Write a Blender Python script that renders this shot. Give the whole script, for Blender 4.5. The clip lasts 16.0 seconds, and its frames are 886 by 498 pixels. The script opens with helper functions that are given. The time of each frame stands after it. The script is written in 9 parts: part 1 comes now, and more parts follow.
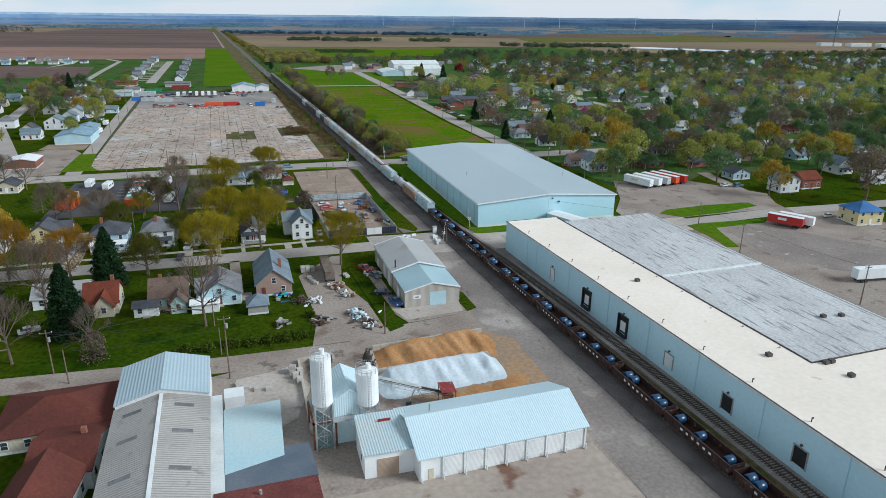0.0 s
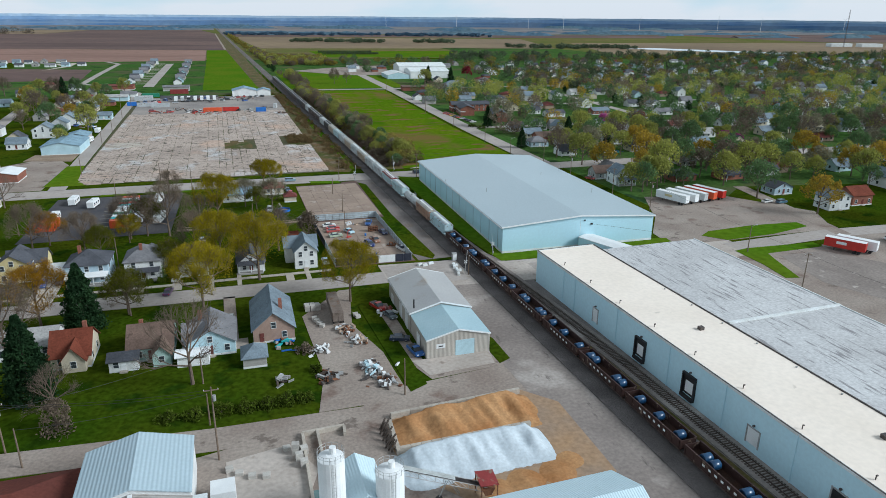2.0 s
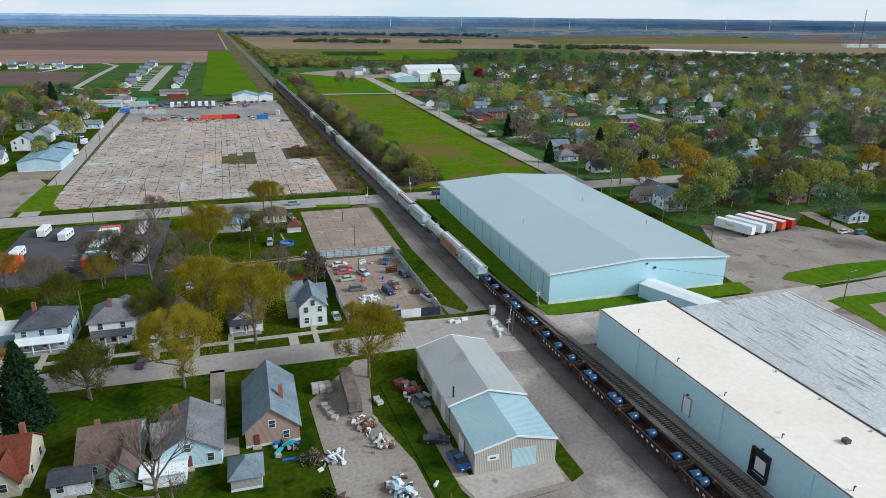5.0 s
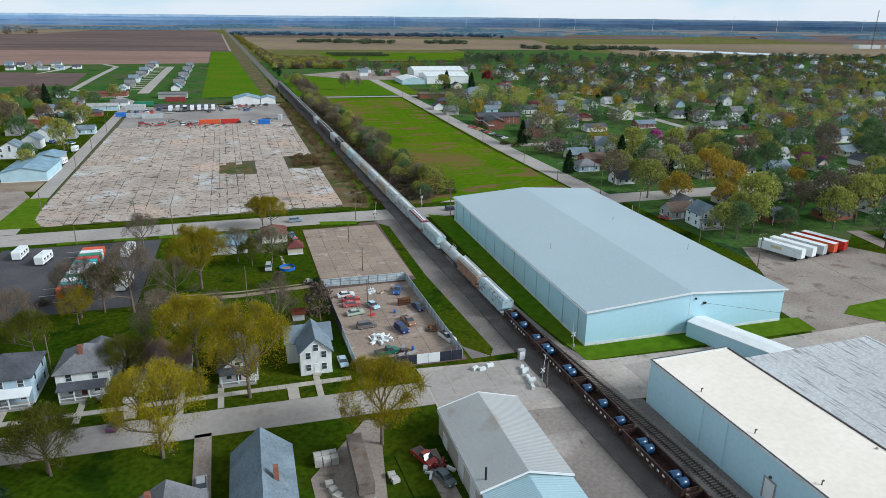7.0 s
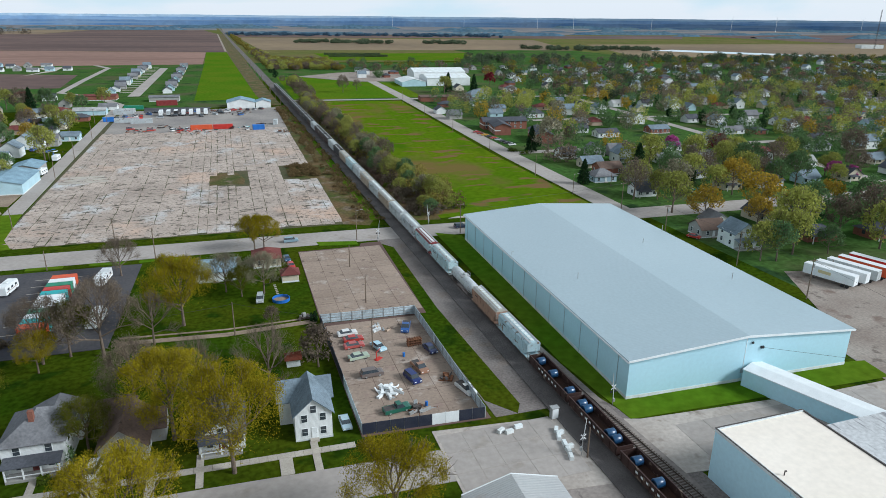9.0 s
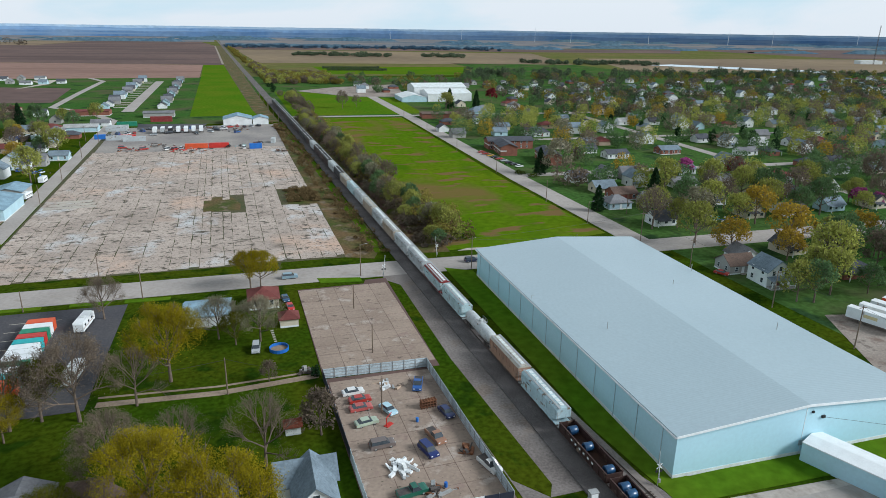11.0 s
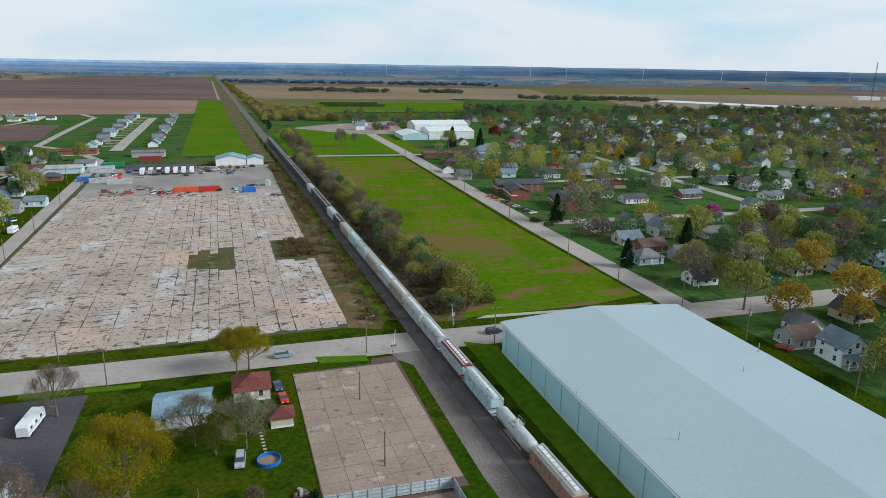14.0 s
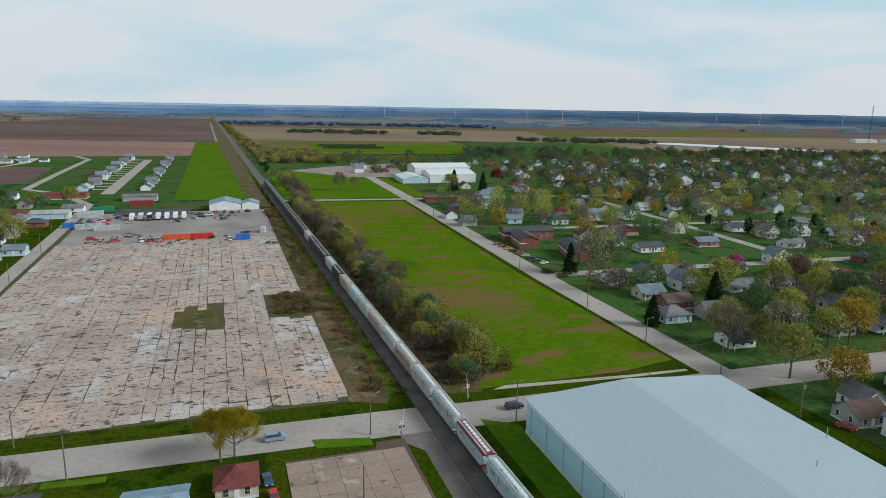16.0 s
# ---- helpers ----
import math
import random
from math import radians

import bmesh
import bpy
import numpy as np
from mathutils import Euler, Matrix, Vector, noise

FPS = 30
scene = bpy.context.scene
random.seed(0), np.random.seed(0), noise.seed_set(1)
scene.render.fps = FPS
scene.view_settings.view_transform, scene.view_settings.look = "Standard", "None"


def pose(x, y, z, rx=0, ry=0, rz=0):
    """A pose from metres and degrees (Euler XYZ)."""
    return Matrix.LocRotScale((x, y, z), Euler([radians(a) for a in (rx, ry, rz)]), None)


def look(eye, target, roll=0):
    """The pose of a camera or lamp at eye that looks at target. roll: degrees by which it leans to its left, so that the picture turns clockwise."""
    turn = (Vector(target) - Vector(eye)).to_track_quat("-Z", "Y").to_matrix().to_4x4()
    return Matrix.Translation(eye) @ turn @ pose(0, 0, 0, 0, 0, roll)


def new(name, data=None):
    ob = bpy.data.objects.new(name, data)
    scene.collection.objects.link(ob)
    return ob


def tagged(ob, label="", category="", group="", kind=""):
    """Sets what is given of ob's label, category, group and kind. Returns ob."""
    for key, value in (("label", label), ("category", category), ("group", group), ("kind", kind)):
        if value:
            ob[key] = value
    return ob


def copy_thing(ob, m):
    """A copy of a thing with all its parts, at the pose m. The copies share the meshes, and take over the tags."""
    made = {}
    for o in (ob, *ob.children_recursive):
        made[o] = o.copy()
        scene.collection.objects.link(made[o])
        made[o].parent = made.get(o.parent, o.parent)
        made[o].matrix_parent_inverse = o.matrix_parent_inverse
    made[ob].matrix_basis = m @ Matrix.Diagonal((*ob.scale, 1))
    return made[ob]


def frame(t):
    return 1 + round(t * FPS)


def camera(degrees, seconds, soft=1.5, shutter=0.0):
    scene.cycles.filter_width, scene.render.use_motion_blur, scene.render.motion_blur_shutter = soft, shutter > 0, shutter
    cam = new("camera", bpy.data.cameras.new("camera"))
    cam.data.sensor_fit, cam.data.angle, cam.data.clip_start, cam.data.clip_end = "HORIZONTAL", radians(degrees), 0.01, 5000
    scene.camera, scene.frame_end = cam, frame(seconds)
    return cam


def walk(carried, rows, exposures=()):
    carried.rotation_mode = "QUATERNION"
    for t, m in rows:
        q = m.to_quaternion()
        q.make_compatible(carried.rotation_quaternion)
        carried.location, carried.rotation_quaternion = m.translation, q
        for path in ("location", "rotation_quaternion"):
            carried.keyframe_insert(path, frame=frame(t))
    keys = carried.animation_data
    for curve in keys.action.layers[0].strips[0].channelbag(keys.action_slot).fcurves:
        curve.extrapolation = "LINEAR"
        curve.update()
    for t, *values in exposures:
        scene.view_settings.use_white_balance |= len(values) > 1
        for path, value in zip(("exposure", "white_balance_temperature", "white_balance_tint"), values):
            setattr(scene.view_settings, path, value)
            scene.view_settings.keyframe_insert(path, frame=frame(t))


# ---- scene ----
# ---- camera ----
cam = camera(67.0, 16.0, soft=0.85)


def shot(x, y, z, yaw, pitch, roll):
    return pose(0, 0, 0) @ Matrix.Translation((x, y, z)) @ Matrix.Rotation(radians(yaw), 4, 'Z') @ Matrix.Rotation(radians(90 + pitch), 4, 'X') @ Matrix.Rotation(radians(roll), 4, 'Z')


walk(cam, [
    (0.0, shot(-69.92, -23.82, 70.89, -18.35, -19.26, 0.63)),
    (0.5, shot(-69.32, -17.32, 70.88, -18.37, -19.24, 0.65)),
    (1.0, shot(-68.58, -10.53, 70.95, -18.35, -19.21, 0.58)),
    (1.5, shot(-67.79, -3.80, 71.00, -18.24, -19.22, 0.55)),
    (2.0, shot(-67.06, 2.90, 70.99, -18.13, -19.20, 0.53)),
    (2.5, shot(-66.39, 9.62, 71.06, -18.03, -19.20, 0.44)),
    (3.0, shot(-65.82, 16.46, 71.22, -17.99, -19.19, 0.37)),
    (3.5, shot(-65.07, 23.18, 71.33, -17.98, -19.23, 0.50)),
    (4.0, shot(-64.38, 29.70, 71.46, -17.96, -19.24, 0.53)),
    (6.5, shot(-61.04, 59.20, 71.66, -17.58, -19.22, 0.60)),
    (7.0, shot(-60.14, 65.05, 71.64, -17.54, -19.22, 0.60)),
    (7.5, shot(-59.19, 70.78, 71.57, -17.55, -19.18, 0.50)),
    (8.0, shot(-58.33, 76.77, 71.52, -17.57, -19.17, 0.49)),
    (8.5, shot(-57.62, 82.71, 71.51, -17.64, -19.21, 0.49)),
    (9.0, shot(-57.18, 88.12, 71.67, -17.76, -19.23, 0.56)),
    (9.8, shot(-56.72, 95.6, 72.5, -17.88, -19.2, 0.66)),
    (11.5, shot(-55.84, 110.79, 74.58, -18.14, -17.74, 0.90)),
    (12.0, shot(-55.40, 115.78, 74.85, -18.22, -17.30, 0.88)),
    (12.5, shot(-54.85, 121.18, 75.06, -18.32, -16.81, 0.94)),
    (13.0, shot(-54.09, 126.68, 75.13, -18.35, -16.41, 0.79)),
    (13.5, shot(-53.45, 132.13, 75.16, -18.37, -15.95, 0.87)),
    (14.0, shot(-52.96, 137.55, 75.18, -18.46, -15.49, 0.96)),
    (14.5, shot(-52.37, 142.99, 75.30, -18.54, -15.07, 1.00)),
    (15.0, shot(-51.77, 148.46, 75.39, -18.57, -14.59, 1.08)),
    (15.5, shot(-51.12, 153.96, 75.44, -18.63, -13.47, 1.25)),
    (16.0, shot(-50.44, 159.50, 75.41, -18.70, -12.07, 1.07)),
], exposures=[(0.0, -0.15, 5620, 7), (6.5, -0.03, 5620, 7), (9.0, 0.0, 5640, 7), (12.0, -0.06, 5720, 7), (14.5, -0.15, 5740, 7), (16.0, -0.29, 5840, 7)])

# ---- world and sun ----
world = bpy.data.worlds.new("overcast_sky")
scene.world = world
world.use_nodes = True


def sky_nodes():
    nt = world.node_tree
    nt.nodes.clear()
    n, l = nt.nodes.new, nt.links.new
    out, bg = n("ShaderNodeOutputWorld"), n("ShaderNodeBackground")
    sky = n("ShaderNodeTexSky")
    sky.sky_type, sky.sun_disc = "NISHITA", False
    sky.sun_elevation, sky.sun_rotation = radians(30), radians(120)
    sky.air_density, sky.dust_density = 1.0, 2.5
    tc = n("ShaderNodeTexCoord")
    mp = n("ShaderNodeMapping")
    mp.inputs["Scale"].default_value = (1.0, 1.0, 4.2)
    l(tc.outputs["Generated"], mp.inputs["Vector"])
    cloud = n("ShaderNodeTexNoise")
    cloud.inputs["Scale"].default_value, cloud.inputs["Detail"].default_value = 2.6, 7
    cloud.inputs["Roughness"].default_value, cloud.inputs["Distortion"].default_value = 0.5, 0.4
    l(mp.outputs["Vector"], cloud.inputs["Vector"])
    ramp = n("ShaderNodeValToRGB")
    ramp.color_ramp.elements[0].position, ramp.color_ramp.elements[1].position = 0.35, 0.52
    ramp.color_ramp.elements[0].color, ramp.color_ramp.elements[1].color = (0, 0, 0, 1), (1, 1, 1, 1)
    l(cloud.outputs["Fac"], ramp.inputs["Fac"])
    # white cloud deck over the blue
    tint = n("ShaderNodeMix")
    tint.data_type = "RGBA"
    tint.inputs["A"].default_value, tint.inputs["B"].default_value = (7.2, 9.0, 9.4, 1), (9.9, 9.85, 9.6, 1)
    l(ramp.outputs["Color"], tint.inputs["Factor"])
    mix = n("ShaderNodeMix")
    mix.data_type = "RGBA"
    mix.inputs["Factor"].default_value = 0.88
    l(sky.outputs["Color"], mix.inputs["A"])
    l(tint.outputs["Result"], mix.inputs["B"])
    # the deck is brightest low down and thins towards the zenith
    sp = n("ShaderNodeSeparateXYZ")
    l(tc.outputs["Generated"], sp.inputs[0])
    up = n("ShaderNodeMapRange")
    up.inputs["From Min"].default_value, up.inputs["From Max"].default_value = 0.15, 0.85
    up.inputs["To Min"].default_value, up.inputs["To Max"].default_value = 1.0, 0.46
    l(sp.outputs["Z"], up.inputs["Value"])
    dim = n("ShaderNodeVectorMath")
    dim.operation = "SCALE"
    l(mix.outputs["Result"], dim.inputs[0])
    l(up.outputs["Result"], dim.inputs["Scale"])
    l(dim.outputs["Vector"], bg.inputs["Color"])
    bg.inputs["Strength"].default_value = 0.095
    l(bg.outputs["Background"], out.inputs["Surface"])


sky_nodes()
sun = new("sun", bpy.data.lights.new("sun", "SUN"))
sun.data.energy, sun.data.angle, sun.data.color = 3.75, radians(20), (1.0, 0.965, 0.90)
sun.matrix_world = look((258, -150, 176), (0, 0, 0))


# ---- materials ----
def mat(name, c1, c2=None, rough=0.85, scale=0.3, fine=4.0, grain=0.25, bump=0.0, metal=0.0, rnd=0.0, lo=0.35, hi=0.65, island=0.0, spec=None, rust=None):
    m = bpy.data.materials.new(name)
    m.use_nodes = True
    nt = m.node_tree
    n, l = nt.nodes.new, nt.links.new
    b = nt.nodes["Principled BSDF"]
    b.inputs["Roughness"].default_value, b.inputs["Metallic"].default_value = rough, metal
    spec = (0.12 if rough > 0.8 else 0.35) if spec is None else spec
    if spec is not None:
        b.inputs["Specular IOR Level"].default_value = spec
    geo = n("ShaderNodeNewGeometry")
    t1, t2 = n("ShaderNodeTexNoise"), n("ShaderNodeTexNoise")
    for t, s, d in ((t1, scale, 4), (t2, fine, 3)):
        t.inputs["Scale"].default_value, t.inputs["Detail"].default_value = s, d
        l(geo.outputs["Position"], t.inputs["Vector"])
    r = n("ShaderNodeMapRange")
    r.inputs["From Min"].default_value, r.inputs["From Max"].default_value = lo, hi
    l(t1.outputs["Fac"], r.inputs["Value"])
    mx = n("ShaderNodeMix")
    mx.data_type = "RGBA"
    mx.inputs["A"].default_value = (*c1, 1)
    mx.inputs["B"].default_value = (*(c2 or [v * 0.75 for v in c1]), 1)
    l(r.outputs["Result"], mx.inputs["Factor"])
    col = mx.outputs["Result"]
    if rust:
        t3 = n("ShaderNodeTexNoise")
        t3.inputs["Scale"].default_value, t3.inputs["Detail"].default_value = rust[1], 6
        l(geo.outputs["Position"], t3.inputs["Vector"])
        r3 = n("ShaderNodeMapRange")
        r3.inputs["From Min"].default_value, r3.inputs["From Max"].default_value = rust[2], rust[2] + 0.08
        l(t3.outputs["Fac"], r3.inputs["Value"])
        m3 = n("ShaderNodeMix")
        m3.data_type = "RGBA"
        m3.inputs["B"].default_value = (*rust[0], 1)
        l(r3.outputs["Result"], m3.inputs["Factor"])
        l(col, m3.inputs["A"])
        col = m3.outputs["Result"]
    g = n("ShaderNodeMapRange")
    g.inputs["To Min"].default_value, g.inputs["To Max"].default_value = 1 - grain, 1 + grain
    g.inputs["From Min"].default_value, g.inputs["From Max"].default_value = 0.25, 0.75
    l(t2.outputs["Fac"], g.inputs["Value"])
    fac = g.outputs["Result"]
    for amount, src in ((rnd, "obj"), (island, "isl")):
        if amount:
            o = n("ShaderNodeObjectInfo") if src == "obj" else geo
            v = n("ShaderNodeMapRange")
            v.inputs["To Min"].default_value, v.inputs["To Max"].default_value = 1 - amount, 1 + amount
            l(o.outputs["Random" if src == "obj" else "Random Per Island"], v.inputs["Value"])
            mu = n("ShaderNodeMath")
            mu.operation = "MULTIPLY"
            l(fac, mu.inputs[0])
            l(v.outputs["Result"], mu.inputs[1])
            fac = mu.outputs["Value"]
    sc = n("ShaderNodeVectorMath")
    sc.operation = "SCALE"
    l(col, sc.inputs[0])
    l(fac, sc.inputs["Scale"])
    l(sc.outputs["Vector"], b.inputs["Base Color"])
    if bump:
        bp = n("ShaderNodeBump")
        bp.inputs["Strength"].default_value, bp.inputs["Distance"].default_value = 0.6, bump
        l(t2.outputs["Fac"], bp.inputs["Height"])
        l(bp.outputs["Normal"], b.inputs["Normal"])
    return m


def ribs(m, axis, period, depth=0.03, dark=0.0):
    """Adds pressed ribs along a world direction to a sheet-metal or siding material."""
    nt = m.node_tree
    n, l = nt.nodes.new, nt.links.new
    b = nt.nodes["Principled BSDF"]
    geo = n("ShaderNodeNewGeometry")
    sep = n("ShaderNodeSeparateXYZ")
    l(geo.outputs["Position"], sep.inputs[0])
    fr = n("ShaderNodeMath")
    fr.operation = "MULTIPLY"
    fr.inputs[1].default_value = 2 * math.pi / period
    l(sep.outputs[axis], fr.inputs[0])
    sn = n("ShaderNodeMath")
    sn.operation = "SINE"
    l(fr.outputs[0], sn.inputs[0])
    bp = n("ShaderNodeBump")
    bp.inputs["Strength"].default_value, bp.inputs["Distance"].default_value = 1.0, depth
    l(sn.outputs[0], bp.inputs["Height"])
    if b.inputs["Normal"].links:
        l(b.inputs["Normal"].links[0].from_socket, bp.inputs["Normal"])
    l(bp.outputs["Normal"], b.inputs["Normal"])
    return m


M = {}
M["grass"] = mat("grass", (0.028, 0.058, 0.003), (0.050, 0.066, 0.004), 0.95, 0.035, 0.9, 0.42, spec=0.0, rust=((0.017, 0.038, 0.003), 0.12, 0.55))
M["field_grass"] = mat("field_grass", (0.070, 0.145, 0.004), (0.102, 0.152, 0.006), 0.95, 0.013, 0.35, 0.22, spec=0.0)
# Extra blue in this green stands in for haze over the town.
M["town_lawn"] = mat("town_lawn", (0.046, 0.108, 0.024), (0.070, 0.112, 0.032), 0.95, 0.02, 0.5, 0.35, spec=0.0, rust=((0.028, 0.058, 0.022), 0.06, 0.56))
M["lush"] = mat("lush", (0.068, 0.148, 0.007), (0.098, 0.150, 0.010), 0.95, 0.02, 0.4, 0.25, spec=0.0)
M["scrub"] = mat("scrub", (0.135, 0.088, 0.042), (0.055, 0.072, 0.014), 0.95, 0.09, 0.9, 0.4, rust=((0.16, 0.125, 0.085), 0.16, 0.57))
M["soil"] = mat("soil", (0.145, 0.094, 0.080), (0.105, 0.070, 0.062), 0.95, 0.003, 0.05, 0.18)
M["soil_light"] = mat("soil_light", (0.270, 0.165, 0.130), (0.22, 0.135, 0.105), 0.95, 0.004, 0.06, 0.15)
M["stubble"] = mat("stubble", (0.235, 0.175, 0.105), (0.17, 0.125, 0.08), 0.95, 0.003, 0.04, 0.15)
# Blue-grey stands in for haze over the most distant fields.
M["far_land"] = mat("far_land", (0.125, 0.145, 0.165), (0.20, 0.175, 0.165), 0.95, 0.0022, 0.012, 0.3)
M["concrete"] = mat("concrete", (0.47, 0.42, 0.375), (0.38, 0.335, 0.295), 0.9, 0.08, 1.2, 0.16, rust=((0.27, 0.23, 0.195), 0.22, 0.585))
M["street"] = mat("street", (0.39, 0.352, 0.322), (0.33, 0.298, 0.272), 0.9, 0.05, 0.8, 0.12, rust=((0.31, 0.275, 0.24), 0.18, 0.6))
M["walkway"] = mat("walkway", (0.46, 0.42, 0.36), (0.38, 0.34, 0.29), 0.9, 0.3, 3.0, 0.15, rnd=0.08)
M["asphalt"] = mat("asphalt", (0.062, 0.062, 0.072), (0.095, 0.090, 0.092), 0.9, 0.07, 1.5, 0.2)
M["gravel"] = mat("gravel", (0.33, 0.285, 0.245), (0.25, 0.205, 0.175), 0.95, 0.07, 1.6, 0.22, rust=((0.20, 0.15, 0.125), 0.12, 0.60))
M["lane"] = mat("lane", (0.285, 0.250, 0.225), (0.205, 0.178, 0.162), 0.95, 0.05, 1.4, 0.2, rust=((0.37, 0.335, 0.305), 0.06, 0.565))
M["ballast"] = mat("ballast", (0.165, 0.148, 0.142), (0.110, 0.098, 0.094), 0.95, 0.15, 6.0, 0.45, bump=0.05)
M["dark_gravel"] = mat("dark_gravel", (0.215, 0.190, 0.175), (0.150, 0.130, 0.120), 0.95, 0.08, 2.0, 0.3, rust=((0.20, 0.165, 0.14), 0.10, 0.57))
M["dirt"] = mat("dirt", (0.30, 0.235, 0.175), (0.22, 0.165, 0.12), 0.95, 0.12, 1.5, 0.22)
M["rail"] = mat("rail", (0.18, 0.14, 0.12), None, 0.45, 0.5, 6, 0.2, metal=0.7)
M["tie"] = mat("tie", (0.075, 0.058, 0.048), (0.12, 0.10, 0.085), 0.9, 0.6, 6, 0.3, rnd=0.3)
M["bw_wall"] = mat("bw_wall", (0.47, 0.69, 0.77), (0.44, 0.66, 0.75), 0.5, 0.05, 1.5, 0.04)
M["bw_roof"] = mat("bw_roof", (0.36, 0.445, 0.48), (0.33, 0.415, 0.45), 0.30, 0.02, 1.5, 0.06, spec=0.9)
ribs(M["bw_roof"], "Y", 0.6, 0.006)
M["white_wall"] = mat("white_wall", (0.53, 0.74, 0.82), (0.49, 0.70, 0.79), 0.6, 0.08, 1.5, 0.05)
M["base_white"] = mat("base_white", (0.72, 0.76, 0.76), (0.6, 0.62, 0.6), 0.8, 0.3, 3, 0.1)
M["membrane"] = mat("membrane", (0.86, 0.775, 0.675), (0.80, 0.715, 0.615), 0.8, 0.06, 1.0, 0.06, rust=((0.46, 0.40, 0.33), 0.22, 0.69))
M["white"] = mat("white", (0.78, 0.80, 0.80), (0.70, 0.72, 0.72), 0.6, 0.4, 5, 0.06)
M["black"] = mat("black", (0.018, 0.018, 0.020), (0.03, 0.03, 0.032), 0.6, 1, 6, 0.2)
M["dark_metal"] = mat("dark_metal", (0.07, 0.065, 0.065), (0.11, 0.09, 0.08), 0.6, 0.8, 6, 0.25, metal=0.3)
M["grey_metal"] = mat("grey_metal", (0.42, 0.43, 0.43), (0.33, 0.33, 0.32), 0.5, 0.5, 5, 0.15, metal=0.3)
M["rusty"] = mat("rusty", (0.23, 0.105, 0.055), (0.14, 0.07, 0.045), 0.9, 0.9, 6, 0.3)
M["wood_pole"] = mat("wood_pole", (0.20, 0.155, 0.115), (0.145, 0.11, 0.085), 0.9, 1.0, 7, 0.25)
M["glass"] = mat("glass", (0.035, 0.045, 0.055), (0.05, 0.06, 0.07), 0.12, 0.5, 3, 0.1, spec=0.8)
M["red"] = mat("red", (0.52, 0.035, 0.025), (0.42, 0.03, 0.022), 0.5, 0.6, 4, 0.1)
M["orange"] = mat("orange", (0.66, 0.10, 0.03), (0.55, 0.085, 0.03), 0.55, 0.5, 4, 0.12)
M["blue"] = mat("blue", (0.03, 0.16, 0.50), (0.025, 0.12, 0.42), 0.5, 0.6, 4, 0.1)
M["teal"] = mat("teal", (0.05, 0.42, 0.42), (0.04, 0.34, 0.36), 0.6, 0.6, 4, 0.15)
M["green_box"] = mat("green_box", (0.03, 0.24, 0.14), (0.03, 0.19, 0.11), 0.55, 0.6, 4, 0.12)
M["bark"] = mat("bark", (0.175, 0.135, 0.105), (0.12, 0.092, 0.072), 0.95, 1.0, 8, 0.3)


# ---- mesh helpers ----
def part(name, bm, material, parent=None, label="", smooth=False):
    """Links a bmesh as one mesh object, under a thing where one is given."""
    me = bpy.data.meshes.new(name)
    bm.to_mesh(me)
    bm.free()
    me.materials.append(M[material] if isinstance(material, str) else material)
    if smooth:
        me.shade_smooth()
    ob = new(name, me)
    if parent:
        ob.parent = parent
    return tagged(ob, label)


def thing(name, label, category, m=None, group="", kind=""):
    ob = new(name)
    ob.empty_display_size = 0.2
    if m is not None:
        ob.matrix_world = m
    return tagged(ob, label, category, group, kind)


def again(ob, parent, m):
    """A second part on the same mesh."""
    o = ob.copy()
    scene.collection.objects.link(o)
    o.parent, o.matrix_basis = parent, m
    return o


def BM():
    return bmesh.new()


def box(bm, x0, x1, y0, y1, z0, z1, m=None):
    vs = [bm.verts.new(p) for p in ((x0, y0, z0), (x1, y0, z0), (x1, y1, z0), (x0, y1, z0), (x0, y0, z1), (x1, y0, z1), (x1, y1, z1), (x0, y1, z1))]
    if m is not None:
        for v in vs:
            v.co = m @ v.co
    for f in ((3, 2, 1, 0), (4, 5, 6, 7), (0, 1, 5, 4), (1, 2, 6, 5), (2, 3, 7, 6), (3, 0, 4, 7)):
        bm.faces.new([vs[i] for i in f])
    return bm


def boxm(*a, m=None):
    return box(BM(), *a, m=m)


def prism(bm, prof, x0, x1, axis="x", m=None):
    """A profile of (u, z) points drawn along an axis."""
    def at(u, z, w):
        v = Vector((w, u, z)) if axis == "x" else Vector((u, w, z))
        return m @ v if m is not None else v
    a = [bm.verts.new(at(u, z, x0)) for u, z in prof]
    b = [bm.verts.new(at(u, z, x1)) for u, z in prof]
    k = len(prof)
    for i in range(k):
        bm.faces.new((a[i], a[(i + 1) % k], b[(i + 1) % k], b[i]))
    bm.faces.new(a[::-1])
    bm.faces.new(b)
    bmesh.ops.recalc_face_normals(bm, faces=bm.faces)
    return bm


def poly(bm, pts, z0, z1):
    """A flat slab over a ground outline."""
    a = [bm.verts.new((p[0], p[1], z0)) for p in pts]
    b = [bm.verts.new((p[0], p[1], z1)) for p in pts]
    k = len(pts)
    for i in range(k):
        bm.faces.new((a[i], a[(i + 1) % k], b[(i + 1) % k], b[i]))
    bm.faces.new(a[::-1])
    bm.faces.new(b)
    bmesh.ops.recalc_face_normals(bm, faces=bm.faces)
    return bm


def tube(bm, p, q, r0, r1=None, seg=8, caps=True):
    p, q = Vector(p), Vector(q)
    r1 = r0 if r1 is None else r1
    t = (q - p).to_track_quat("Z", "Y").to_matrix()
    a, b = [], []
    for i in range(seg):
        c = Vector((math.cos(2 * math.pi * i / seg), math.sin(2 * math.pi * i / seg), 0))
        a.append(bm.verts.new(p + t @ (c * r0)))
        b.append(bm.verts.new(q + t @ (c * r1)))
    for i in range(seg):
        bm.faces.new((a[i], a[(i + 1) % seg], b[(i + 1) % seg], b[i]))
    if caps:
        bm.faces.new(a[::-1])
        bm.faces.new(b)
    return bm


